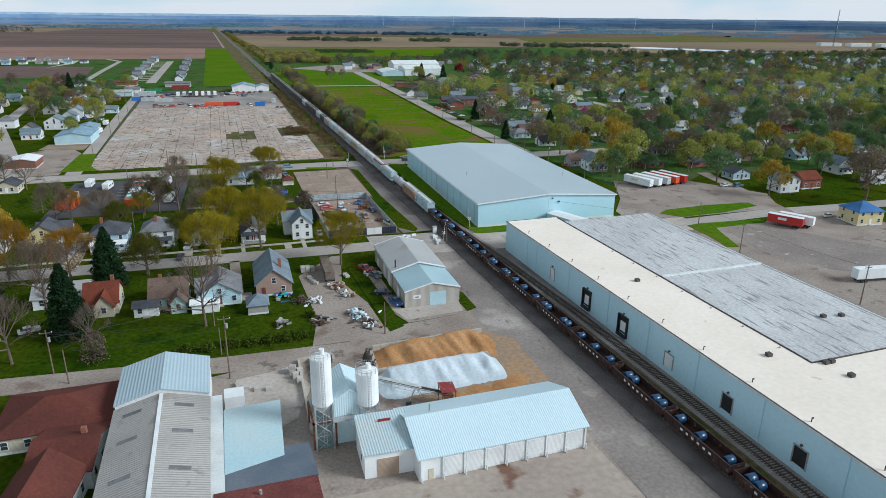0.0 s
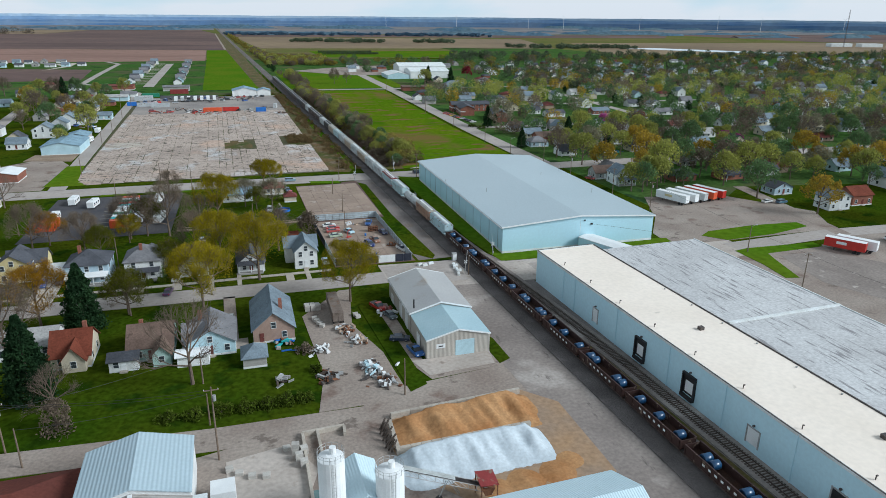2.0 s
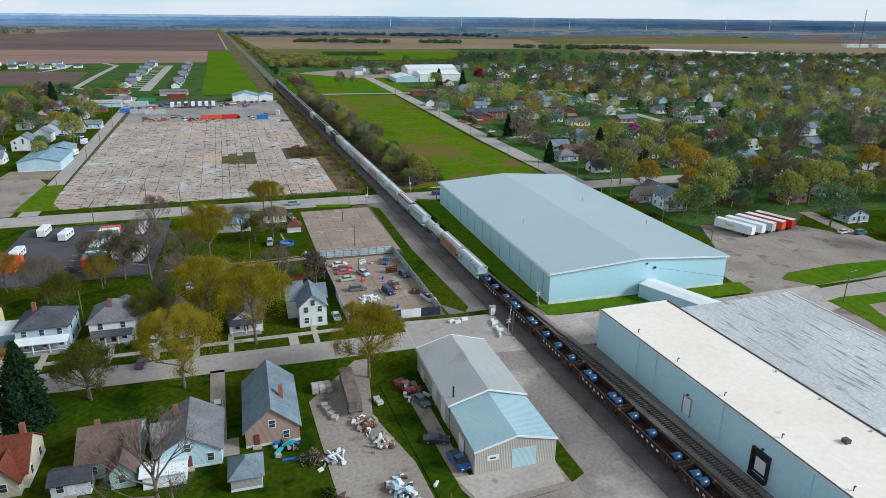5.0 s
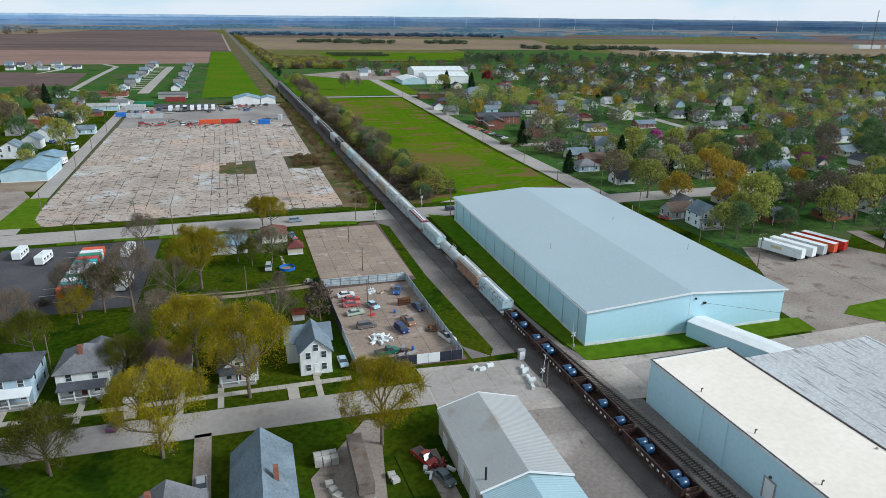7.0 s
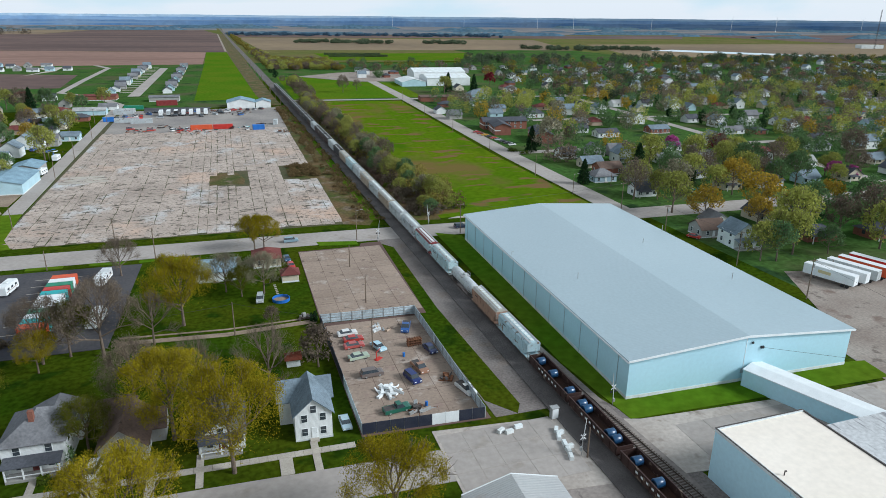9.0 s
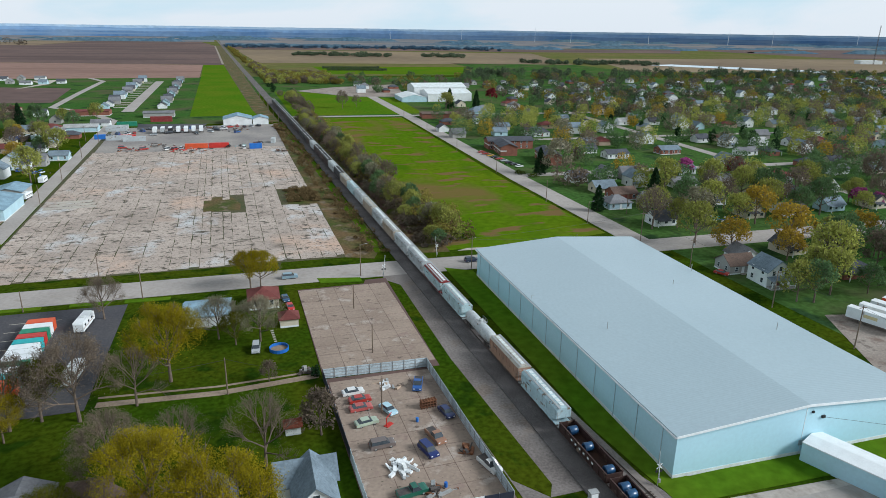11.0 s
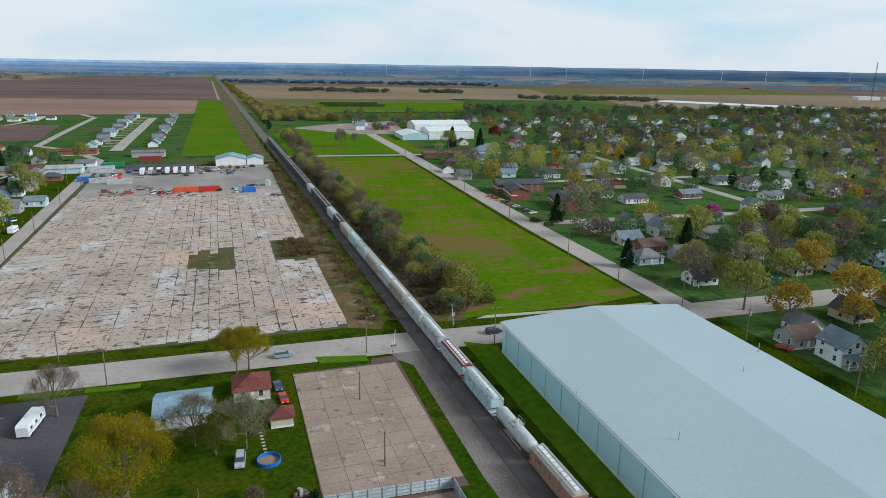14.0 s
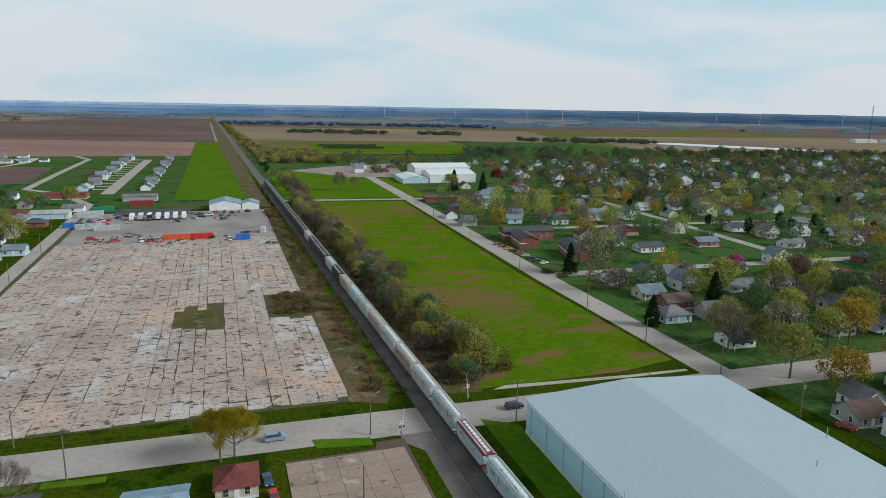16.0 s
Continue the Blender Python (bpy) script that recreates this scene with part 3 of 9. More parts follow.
def warehouse_white():
    m = pose(15.7, 0, 0, 0, 0, math.degrees(math.atan(0.0162)))
    t = thing("warehouse", "long white warehouse with rail dock doors and flat membrane roof", "warehouse", m)
    Y0, Y1, E, X1 = -60.0, 162.6, 9.1, 17.6
    part("wall", poly(BM(), [(0, Y0), (49, Y0), (49, 158), (X1, 158), (X1, Y1), (0, Y1)], -0.1, E), "white_wall", t, "white painted block wall")
    part("roof", poly(BM(), [(0.35, Y0), (49, Y0), (49, 61), (X1, 61), (X1, Y1 - 0.35), (0.35, Y1 - 0.35)], E, E + 0.12), "membrane", t, "dirty cream membrane roof")
    bm = BM()
    box(bm, -0.08, 0.35, Y0, Y1 + 0.08, E - 0.25, E + 0.3)
    box(bm, 0.35, X1, Y1 - 0.35, Y1 + 0.08, E - 0.25, E + 0.3)
    part("parapet", bm, "base_white", t, "white roof edge")
    part("coping", boxm(-0.14, 0.10, Y0, Y1 + 0.12, E + 0.3, E + 0.38), "dark_metal", t, "dark metal coping")
    part("coping", boxm(0.1, X1, Y1 - 0.1, Y1 + 0.12, E + 0.3, E + 0.38), "dark_metal", t)
    for y0, y1 in ((61.3, 107.2), (107.9, 158.0)):
        part("roof", boxm(X1 + 0.3, 49.2, y0, y1, E - 0.1, E + 0.16), "grey_roof", t, "weathered grey built-up roof with dark streaks")
    bm = BM()
    box(bm, X1 + 0.05, X1 + 0.3, 61, Y1, E, E + 0.3)
    box(bm, X1 + 0.3, 49.2, 61.05, 61.3, E, E + 0.3)
    part("roof_divider", bm, "dark_metal", t, "dark raised roof divider")
    part("roof_divider", boxm(X1 + 0.3, 49.2, 107.2, 107.9, E, E + 0.5), "base_white", t, "pale raised roof divider")
    part("coping", boxm(49.0, 49.3, Y0, 158.1, E, E + 0.32), "base_white", t)
    # dock doors towards the siding
    for y, w, h, dark, seal in ((112.5, 3.2, 4.2, True, True), (96.4, 3.2, 4.2, True, True), (79.6, 2.6, 3.0, False, False), (62.3, 2.6, 3.2, True, False), (45.4, 2.6, 3.2, True, False), (131.0, 2.0, 3.4, False, False), (28, 2.6, 3.2, True, False)):
        z0 = 1.6
        door = part("dock_door", boxm(-0.06, 0.0, y - w / 2, y + w / 2, z0, z0 + h), "black" if dark else "white", t, "black dock door" if dark else "white roller door")
        bm = BM()
        for a, b, c, d in ((-w / 2 - 0.25, -w / 2, z0 - 0.2, z0 + h + 0.25), (w / 2, w / 2 + 0.25, z0 - 0.2, z0 + h + 0.25), (-w / 2, w / 2, z0 + h, z0 + h + 0.25)):
            box(bm, -0.55 if seal else -0.14, 0.0, y + a, y + b, c, d)
        part("door_frame", bm, "black" if seal else "grey_metal", door)
        if seal:
            part("inner_panel", boxm(-0.10, -0.06, y - w / 2 + 0.5, y + w / 2 - 0.5, z0 + 0.5, z0 + 2.9), "white", door, "pale inner dock panel")
            part("bumper", boxm(-0.7, 0.0, y - w / 2 - 0.2, y + w / 2 + 0.2, z0 - 0.75, z0 - 0.2), "black", door)
        part("door_lamp", boxm(-0.4, 0.0, y - 0.15, y + 0.15, z0 + h + 0.55, z0 + h + 0.85), "dark_metal", t)
    for y in (147, 141, 122, 103, 87, 71, 54, 37, 20):
        bm = BM()
        tube(bm, (-0.12, y, 0), (-0.12, y, E), 0.08, seg=6)
        part("downspout", bm, "white_wall", t)
    for i, y in enumerate((150, 137, 124, 111, 98, 85, 72, 59, 46, 33)):
        bm = BM()
        tube(bm, (1.6, y, E), (1.6, y, E + 0.8), 0.09, seg=6)
        tube(bm, (1.6, y, E + 0.8), (1.9, y, E + 0.8), 0.14, seg=6)
        part("roof_vent", bm, "dark_metal", t)
    for x, y in ((10.3, 107), (37, 76.4), (41.3, 75.6), (20.1, 60.2), (21.5, 60.2), (12, 66), (20.5, 55)):
        part("roof_unit", boxm(x - 0.5, x + 0.5, y - 0.5, y + 0.5, E, E + 0.8), "dark_metal", t, "small dark roof vent box")
    for y in (128, 118, 108, 98, 88, 78, 68):
        bm = BM()
        tube(bm, (X1 - 0.9, y, E), (X1 - 0.9, y, E + 0.35), 0.2, seg=6)
        part("roof_drain", bm, "grey_metal", t)
    return t


M["grey_roof"] = mat("grey_roof", (0.475, 0.475, 0.475), (0.575, 0.58, 0.58), 0.85, 0.06, 1.6, 0.2)


def streaks(m, dark, angle):
    """Long dark weather streaks over a roof."""
    nt = m.node_tree
    n, l = nt.nodes.new, nt.links.new
    b = nt.nodes["Principled BSDF"]
    src = b.inputs["Base Color"].links[0].from_socket
    geo, mp, t = n("ShaderNodeNewGeometry"), n("ShaderNodeMapping"), n("ShaderNodeTexNoise")
    mp.inputs["Rotation"].default_value = (0, 0, radians(angle))
    mp.inputs["Scale"].default_value = (2.2, 0.24, 1)
    l(geo.outputs["Position"], mp.inputs["Vector"])
    l(mp.outputs["Vector"], t.inputs["Vector"])
    t.inputs["Scale"].default_value, t.inputs["Detail"].default_value = 0.7, 8
    r = n("ShaderNodeMapRange")
    r.inputs["From Min"].default_value, r.inputs["From Max"].default_value = 0.56, 0.66
    l(t.outputs["Fac"], r.inputs["Value"])
    mx = n("ShaderNodeMix")
    mx.data_type = "RGBA"
    mx.inputs["B"].default_value = (*dark, 1)
    l(r.outputs["Result"], mx.inputs["Factor"])
    l(src, mx.inputs["A"])
    l(mx.outputs["Result"], b.inputs["Base Color"])


streaks(M["grey_roof"], (0.27, 0.265, 0.27), 2)
warehouse_white()


# ---- the freight train ----
def paint(name, c, rough=0.6, dirt=(0.20, 0.15, 0.11), amount=0.60):
    return mat(name, c, [v * 0.82 for v in c], rough, 0.4, 3.0, 0.12, rust=(dirt, 0.9, amount))


for nm, c in (("hop_blue", (0.46, 0.60, 0.64)), ("hop_white", (0.50, 0.53, 0.53)), ("hop_grey", (0.44, 0.47, 0.48)), ("hop_tan", (0.42, 0.34, 0.26)), ("hop_cream", (0.48, 0.45, 0.38)), ("hop_rust", (0.36, 0.22, 0.15)), ("gon_brown", (0.050, 0.026, 0.022)), ("car_black", (0.03, 0.03, 0.033)), ("maroon", (0.24, 0.035, 0.035)), ("hop_pale", (0.46, 0.60, 0.62))):
    M[nm] = paint(nm, c)
M["gon_floor"] = mat("gon_floor", (0.065, 0.034, 0.024), (0.045, 0.03, 0.025), 0.95, 0.8, 5, 0.3)
M["coil"] = mat("coil", (0.018, 0.075, 0.17), (0.014, 0.05, 0.12), 0.3, 0.6, 4, 0.15, spec=0.7)
CAR = 17.6


def bogies(t, length, near=True):
    wheel = None
    for c in (-length / 2 + 2.3, length / 2 - 2.3):
        bm = BM()
        for s in (-0.85, 0.85):
            box(bm, s - 0.12, s + 0.12, c - 1.35, c + 1.35, 0.5, 0.85)
        box(bm, -0.8, 0.8, c - 0.25, c + 0.25, 0.55, 0.95)
        part("bogie", bm, "dark_metal", t)
        for d in (-0.9, 0.9) if near else ():
            for s in (-0.74, 0.74):
                if wheel is None:
                    bm = BM()
                    tube(bm, (-0.07, 0, 0), (0.07, 0, 0), 0.43, seg=12)
                    wheel = part("wheel", bm, "rail", t)
                    wheel.matrix_basis = pose(s, c + d, 0.43)
                else:
                    again(wheel, t, pose(s, c + d, 0.43))


def end_gear(t, length):
    for s in (-1, 1):
        part("coupler", boxm(-0.15, 0.15, s * length / 2 - 0.45, s * length / 2 + 0.45, 0.85, 1.15), "dark_metal", t)


def hopper(body, top, lab, trim=None, near=True):
    """A covered hopper car with sloped ends, ribs, hatches and outlet chutes."""
    t = thing("hopper_car", lab, "rail car", group="freight train cars")
    L = 16.4
    bm = BM()
    prism(bm, [(-L / 2 + 1.9, 1.3), (L / 2 - 1.9, 1.3), (L / 2 - 0.25, 2.5), (L / 2 - 0.25, 4.3), (-L / 2 + 0.25, 4.3), (-L / 2 + 0.25, 2.5)], -1.55, 1.55, "x")
    part("body", bm, body, t)
    bm = BM()
    prism(bm, [(-1.6, 4.3), (1.6, 4.3), (1.1, 4.62), (0.5, 4.72), (-0.5, 4.72), (-1.1, 4.62)], -L / 2 + 0.2, L / 2 - 0.2, "y")
    part("roof", bm, top, t)
    hatch = None
    for i in range(10 if near else 0):
        y = -6.6 + i * 1.47
        if hatch is None:
            hatch = part("hatch", boxm(-0.38, 0.38, -0.52, 0.52, 4.72, 4.86), "base_white", t, "pale hatch cover")
            hatch.matrix_basis = pose(0, y, 0)
        else:
            again(hatch, t, pose(0, y, 0))
    bm = BM()
    for s in (-1, 1):
        box(bm, s * 0.95 - 0.22, s * 0.95 + 0.22, -L / 2 + 0.1, L / 2 - 0.1, 4.74, 4.79)
    part("running_board", bm, "grey_metal", t)
    rib = None
    for i in range(9 if near else 0):
        y = -L / 2 + 0.7 + i * (L - 1.4) / 8
        for s in (-1, 1):
            m = pose(s * 1.6, y, 0)
            if rib is None:
                rib = part("rib", boxm(-0.06, 0.06, -0.05, 0.05, 2.45 if False else 2.5, 4.28), body, t)
                rib.matrix_basis = m
            else:
                again(rib, t, m)
    part("side_sill", boxm(-1.62, 1.62, -L / 2 + 0.3, L / 2 - 0.3, 1.22, 1.42), trim or body, t)
    for c in (-4.2, 0, 4.2) if near else ():
        bm = BM()
        prism(bm, [(c - 1.6, 1.25), (c + 1.6, 1.25), (c + 0.4, 0.45), (c - 0.4, 0.45)], -1.1, 1.1, "x")
        part("chute", bm, body, t)
    for s in (-1, 1):
        bm = BM()
        for x in (-1.45, 1.45):
            tube(bm, (x, s * (L / 2 - 0.1), 1.0), (x, s * (L / 2 - 0.1), 4.3), 0.04, seg=5)
        for k in range(6):
            tube(bm, (-1.45, s * (L / 2 - 0.1), 1.3 + k * 0.5), (-0.9, s * (L / 2 - 0.1), 1.3 + k * 0.5), 0.03, seg=4)
        box(bm, -1.45, 1.45, s * L / 2 - 0.6, s * L / 2 + 0.05, 0.95, 1.12)
        part("end_ladder", bm, "grey_metal", t)
    # lettering too small to read
    for x in (-1.585, 1.585) if near else ():
        part("lettering_bar", boxm(x - 0.012, x + 0.012, 3.6, 5.4, 3.2, 3.45), "dark_metal", t)
    bogies(t, L, near)
    end_gear(t, CAR)
    return t


def gondola(lab, body, coils):
    """A low open gondola with ribbed sides, carrying wrapped steel coils."""
    t = thing("gondola_car", lab, "rail car", group="freight train cars")
    L = 16.6
    part("floor", boxm(-1.5, 1.5, -L / 2, L / 2, 1.0, 1.15), "gon_floor", t, "rusty steel floor")
    for s in (-1, 1):
        part("side", boxm(s * 1.55 - 0.06, s * 1.55 + 0.06, -L / 2, L / 2, 0.9, 2.6), body, t)
        part("top_rail", boxm(s * 1.58 - 0.12, s * 1.58 + 0.12, -L / 2, L / 2, 2.6, 2.74), body, t)
        part("end_wall", boxm(-1.5, 1.5, s * (L / 2 - 0.06) - 0.06, s * (L / 2 - 0.06) + 0.06, 0.9, 2.6), body, t)
    rib = None
    for i in range(9):
        y = -L / 2 + 0.35 + i * (L - 0.7) / 8
        for s in (-1, 1):
            m = pose(s * 1.66, y, 0)
            if rib is None:
                rib = part("rib", boxm(-0.06, 0.06, -0.07, 0.07, 0.9, 2.6), body, t)
                rib.matrix_basis = m
            else:
                again(rib, t, m)
    bar = None
    for x in (-1.73, 1.73):
        for k in range(6):
            if bar is None:
                bar = part("lettering_bar", boxm(-0.01, 0.01, -0.3, 0.3, 1.75, 2.15), "base_white", t)
                bar.matrix_basis = pose(x, -3.9 + k * 1.45, 0)
            else:
                again(bar, t, pose(x, -3.9 + k * 1.45, 0))
    bogies(t, L)
    end_gear(t, CAR)
    return t


def coil_proto():
    bm = BM()
    n = 20
    rings = []
    for x, r in ((-0.85, 0.3), (-0.85, 0.78), (-0.8, 0.84), (0.8, 0.84), (0.85, 0.78), (0.85, 0.3)):
        rings.append([bm.verts.new((x, r * math.cos(2 * math.pi * i / n), r * math.sin(2 * math.pi * i / n))) for i in range(n)])
    for a, b in zip(rings, rings[1:] + rings[:1]):
        for i in range(n):
            bm.faces.new((a[i], b[i], b[(i + 1) % n], a[(i + 1) % n]))
    bmesh.ops.recalc_face_normals(bm, faces=bm.faces)
    return tagged(part("steel_coil", bm, "coil", smooth=True), "steel coil wrapped in glossy blue film, lying in a gondola car", "steel coil", "steel coils")


def tank_car(lab):
    t = thing("tank_car", lab, "rail car", group="freight train cars")
    bm = BM()
    n = 18
    prev = None
    for y, r in ((-8.0, 0.05), (-7.85, 0.8), (-7.4, 1.3), (-6.8, 1.5), (6.8, 1.5), (7.4, 1.3), (7.85, 0.8), (8.0, 0.05)):
        ring = [bm.verts.new((r * math.cos(2 * math.pi * i / n), y, 2.75 + r * math.sin(2 * math.pi * i / n))) for i in range(n)]
        if prev:
            for i in range(n):
                bm.faces.new((prev[i], prev[(i + 1) % n], ring[(i + 1) % n], ring[i]))
        prev = ring
    bmesh.ops.recalc_face_normals(bm, faces=bm.faces)
    part("tank", bm, "hop_white", t, smooth=True)
    bm = BM()
    tube(bm, (0, 0, 4.2), (0, 0, 4.75), 0.5, seg=14)
    part("dome", bm, "hop_white", t)
    bm = BM()
    box(bm, -1.2, 1.2, -1.4, 1.4, 4.12, 4.2)
    for s in (-1.2, 1.2):
        for y in (-1.4, 0, 1.4):
            tube(bm, (s, y, 4.2), (s, y, 4.9), 0.03, seg=4)
        tube(bm, (s, -1.4, 4.9), (s, 1.4, 4.9), 0.03, seg=4)
    part("platform", bm, "grey_metal", t)
    bm = BM()
    for s in (-1, 1):
        box(bm, -0.9, 0.9, s * 6.5 - 1.4, s * 6.5 + 1.4, 0.95, 1.35)
    box(bm, -0.3, 0.3, -7.8, 7.8, 0.95, 1.15)
    part("frame", bm, "dark_metal", t)
    bogies(t, 16.4)
    end_gear(t, CAR)
    return t


PROTO = {
    "B": hopper("hop_blue", "hop_blue", "pale blue-grey covered hopper car standing on the main line"),
    "R": hopper("hop_rust", "hop_cream", "rust-streaked orange-brown covered hopper car"),
    "T": tank_car("white tank car with dark underframe"),
    "L": hopper("hop_pale", "hop_pale", "light blue covered hopper car"),
    "G": hopper("hop_pale", "maroon", "white and teal scrawled hopper car with maroon roof", "maroon"),
    "W": hopper("hop_white", "hop_white", "dirty white covered hopper car"),
    "Y": hopper("hop_grey", "hop_white", "grey covered hopper car"),
    "N": hopper("hop_tan", "hop_cream", "tan covered hopper car"),
    "w": hopper("hop_white", "hop_white", "dirty white covered hopper car far along the line", None, False),
    "n": hopper("hop_tan", "hop_cream", "tan covered hopper car far along the line", None, False),
    "l": hopper("hop_pale", "hop_pale", "light blue hopper car far along the line", None, False),
    "K": hopper("car_black", "car_black", "black covered hopper car", None, False),
    "C": gondola("brown open gondola car loaded with blue steel coils", "gon_brown", True),
    "D": hopper("gon_brown", "car_black", "dark brown hopper car far along the line", None, False),
}
COIL = coil_proto()
END = 205.0  # rear end of the last hopper


def run_train():
    yaw = math.degrees(math.atan(0.0165))
    first = set()
    order = "BRTLGYWNWnwlnKwDDDwDKKDDKKDDDKKDDK"
    for i, k in enumerate(order):
        y = END + CAR / 2 + i * CAR
        place(k, y, yaw, first)
    loads = ((-6.5, 0.5, 6.0), (-5.5, -3.6, 4.4, 6.3), (-6.0, 0.0, 5.8), (-6.3, -4.4, 2.8, 4.7))
    nc = [COIL]
    for i in range(14):
        y = END - CAR / 2 - i * CAR
        place("C", y, yaw, first)
        for dy in loads[i % 4]:
            m = pose(track_x(y + dy), y + dy, 0.48 + 1.15 + 0.86, 0, 0, yaw)
            if nc:
                nc.pop().matrix_world = m
            else:
                copy_thing(COIL, m)


def place(k, y, yaw, first):
    m = pose(track_x(y), y, 0.46, 0, 0, yaw)
    if k in first:
        copy_thing(PROTO[k], m)
    else:
        first.add(k)
        PROTO[k].matrix_world = m


run_train()


# ---- trees ----
def leaf(name, c, c2):
    """Leaf surface that also lets some light through from behind."""
    m = mat(name, c, c2, 0.75, 0.25, 2.0, 0.2, island=0.22, rnd=0.16, spec=0.0)
    nt = m.node_tree
    n, l = nt.nodes.new, nt.links.new
    b, out = nt.nodes["Principled BSDF"], nt.nodes["Material Output"]
    tr, mx = n("ShaderNodeBsdfTranslucent"), n("ShaderNodeMixShader")
    l(b.inputs["Base Color"].links[0].from_socket, tr.inputs["Color"])
    mx.inputs["Fac"].default_value = 0.30
    l(b.outputs["BSDF"], mx.inputs[1])
    l(tr.outputs["BSDF"], mx.inputs[2])
    l(mx.outputs["Shader"], out.inputs["Surface"])
    return m


# olive and green hold extra blue as painted haze over the town.
LEAF = {
    "olive": leaf("olive_leaves", (0.345, 0.355, 0.080), (0.255, 0.275, 0.070)),
    "gold": leaf("gold_leaves", (0.37, 0.255, 0.035), (0.28, 0.20, 0.03)),
    "green": leaf("green_leaves", (0.135, 0.215, 0.085), (0.095, 0.160, 0.070)),
    "bud": leaf("reddish_buds", (0.195, 0.152, 0.110), (0.14, 0.112, 0.086)),
    "spruce": leaf("spruce_needles", (0.03, 0.063, 0.025), (0.021, 0.046, 0.021)),
    "pink": leaf("pink_blossom", (0.48, 0.102, 0.312), (0.36, 0.072, 0.228)),
    "red": leaf("dark_red_leaves", (0.24, 0.033, 0.045), (0.165, 0.03, 0.038)),
    "pale": leaf("pale_blossom", (0.26, 0.245, 0.16), (0.19, 0.18, 0.12)),
    "shrub": leaf("shrub_leaves", (0.083, 0.116, 0.015), (0.061, 0.088, 0.013)),
    # Greyer, bluer green: some distance haze is mixed into this colour.
    "wood": leaf("hazed_far_leaves", (0.1, 0.125, 0.07), (0.075, 0.1, 0.065)),
    # Leaf colour turned blue to paint distance haze over these woods.
    "haze": leaf("haze_tinted_leaves", (0.075, 0.125, 0.175), (0.06, 0.105, 0.155)),
    "brown": leaf("brown_twigs", (0.185, 0.150, 0.110), (0.135, 0.108, 0.082)),
}
WHAT = {"olive": "tall broad tree with yellow-green spring leaves", "gold": "round tree with orange-gold spring leaves", "green": "full tree with fresh green leaves",
        "bud": "half-bare tree with reddish-brown buds", "spruce": "dark green pointed spruce tree", "pink": "small tree in bright pink blossom", "red": "round tree with dark red leaves",
        "pale": "open tree with pale blossom on thin branches", "brown": "leafless tree with a haze of brown twigs"}


def leaf_mesh(name, centres, size, rng, material, fine=False):
    """Many small leaf sprays, each a bent pair of triangles (one where fine), in one mesh."""
    k = len(centres)
    a = rng.normal(size=(k, 3))
    a /= np.linalg.norm(a, axis=1)[:, None]
    b = np.cross(a, rng.normal(size=(k, 3)))
    b /= np.linalg.norm(b, axis=1)[:, None] + 1e-9
    s = size * rng.uniform(0.6, 1.3, (k, 1))
    n = np.cross(a, b)
    v = np.stack([centres - a * s, centres - b * s * 0.55 + n * s * 0.15, centres + a * s, centres + b * s * 0.55 + n * s * 0.15], 1).reshape(-1, 3)
    me = bpy.data.meshes.new(name)
    f = np.arange(k)[:, None] * 4
    if fine:
        v = v.reshape(-1, 4, 3)[:, :3].reshape(-1, 3)
        f = np.arange(k)[:, None] * 3
    me.from_pydata(v.tolist(), [], (f + (0, 1, 2) if fine else np.concatenate([f + (0, 1, 2), f + (0, 2, 3)])).tolist())
    me.materials.append(material)
    return me


def limbs(rng, p, d, length, r, depth, segs, spread):
    """Grows a limb and its branches as a list of (start, end, radius, depth)."""
    q = p + d * length
    segs.append((p, q, r, depth))
    if depth == 0:
        return
    for _ in range(rng.integers(3, 5)):
        a = Vector(rng.normal(size=3)).normalized()
        nd = (d + a * spread + Vector((0, 0, 0.30))).normalized()
        limbs(rng, p + d * length * rng.uniform(0.55, 1.0), nd, length * rng.uniform(0.58, 0.78), r * 0.55, depth - 1, segs, spread)


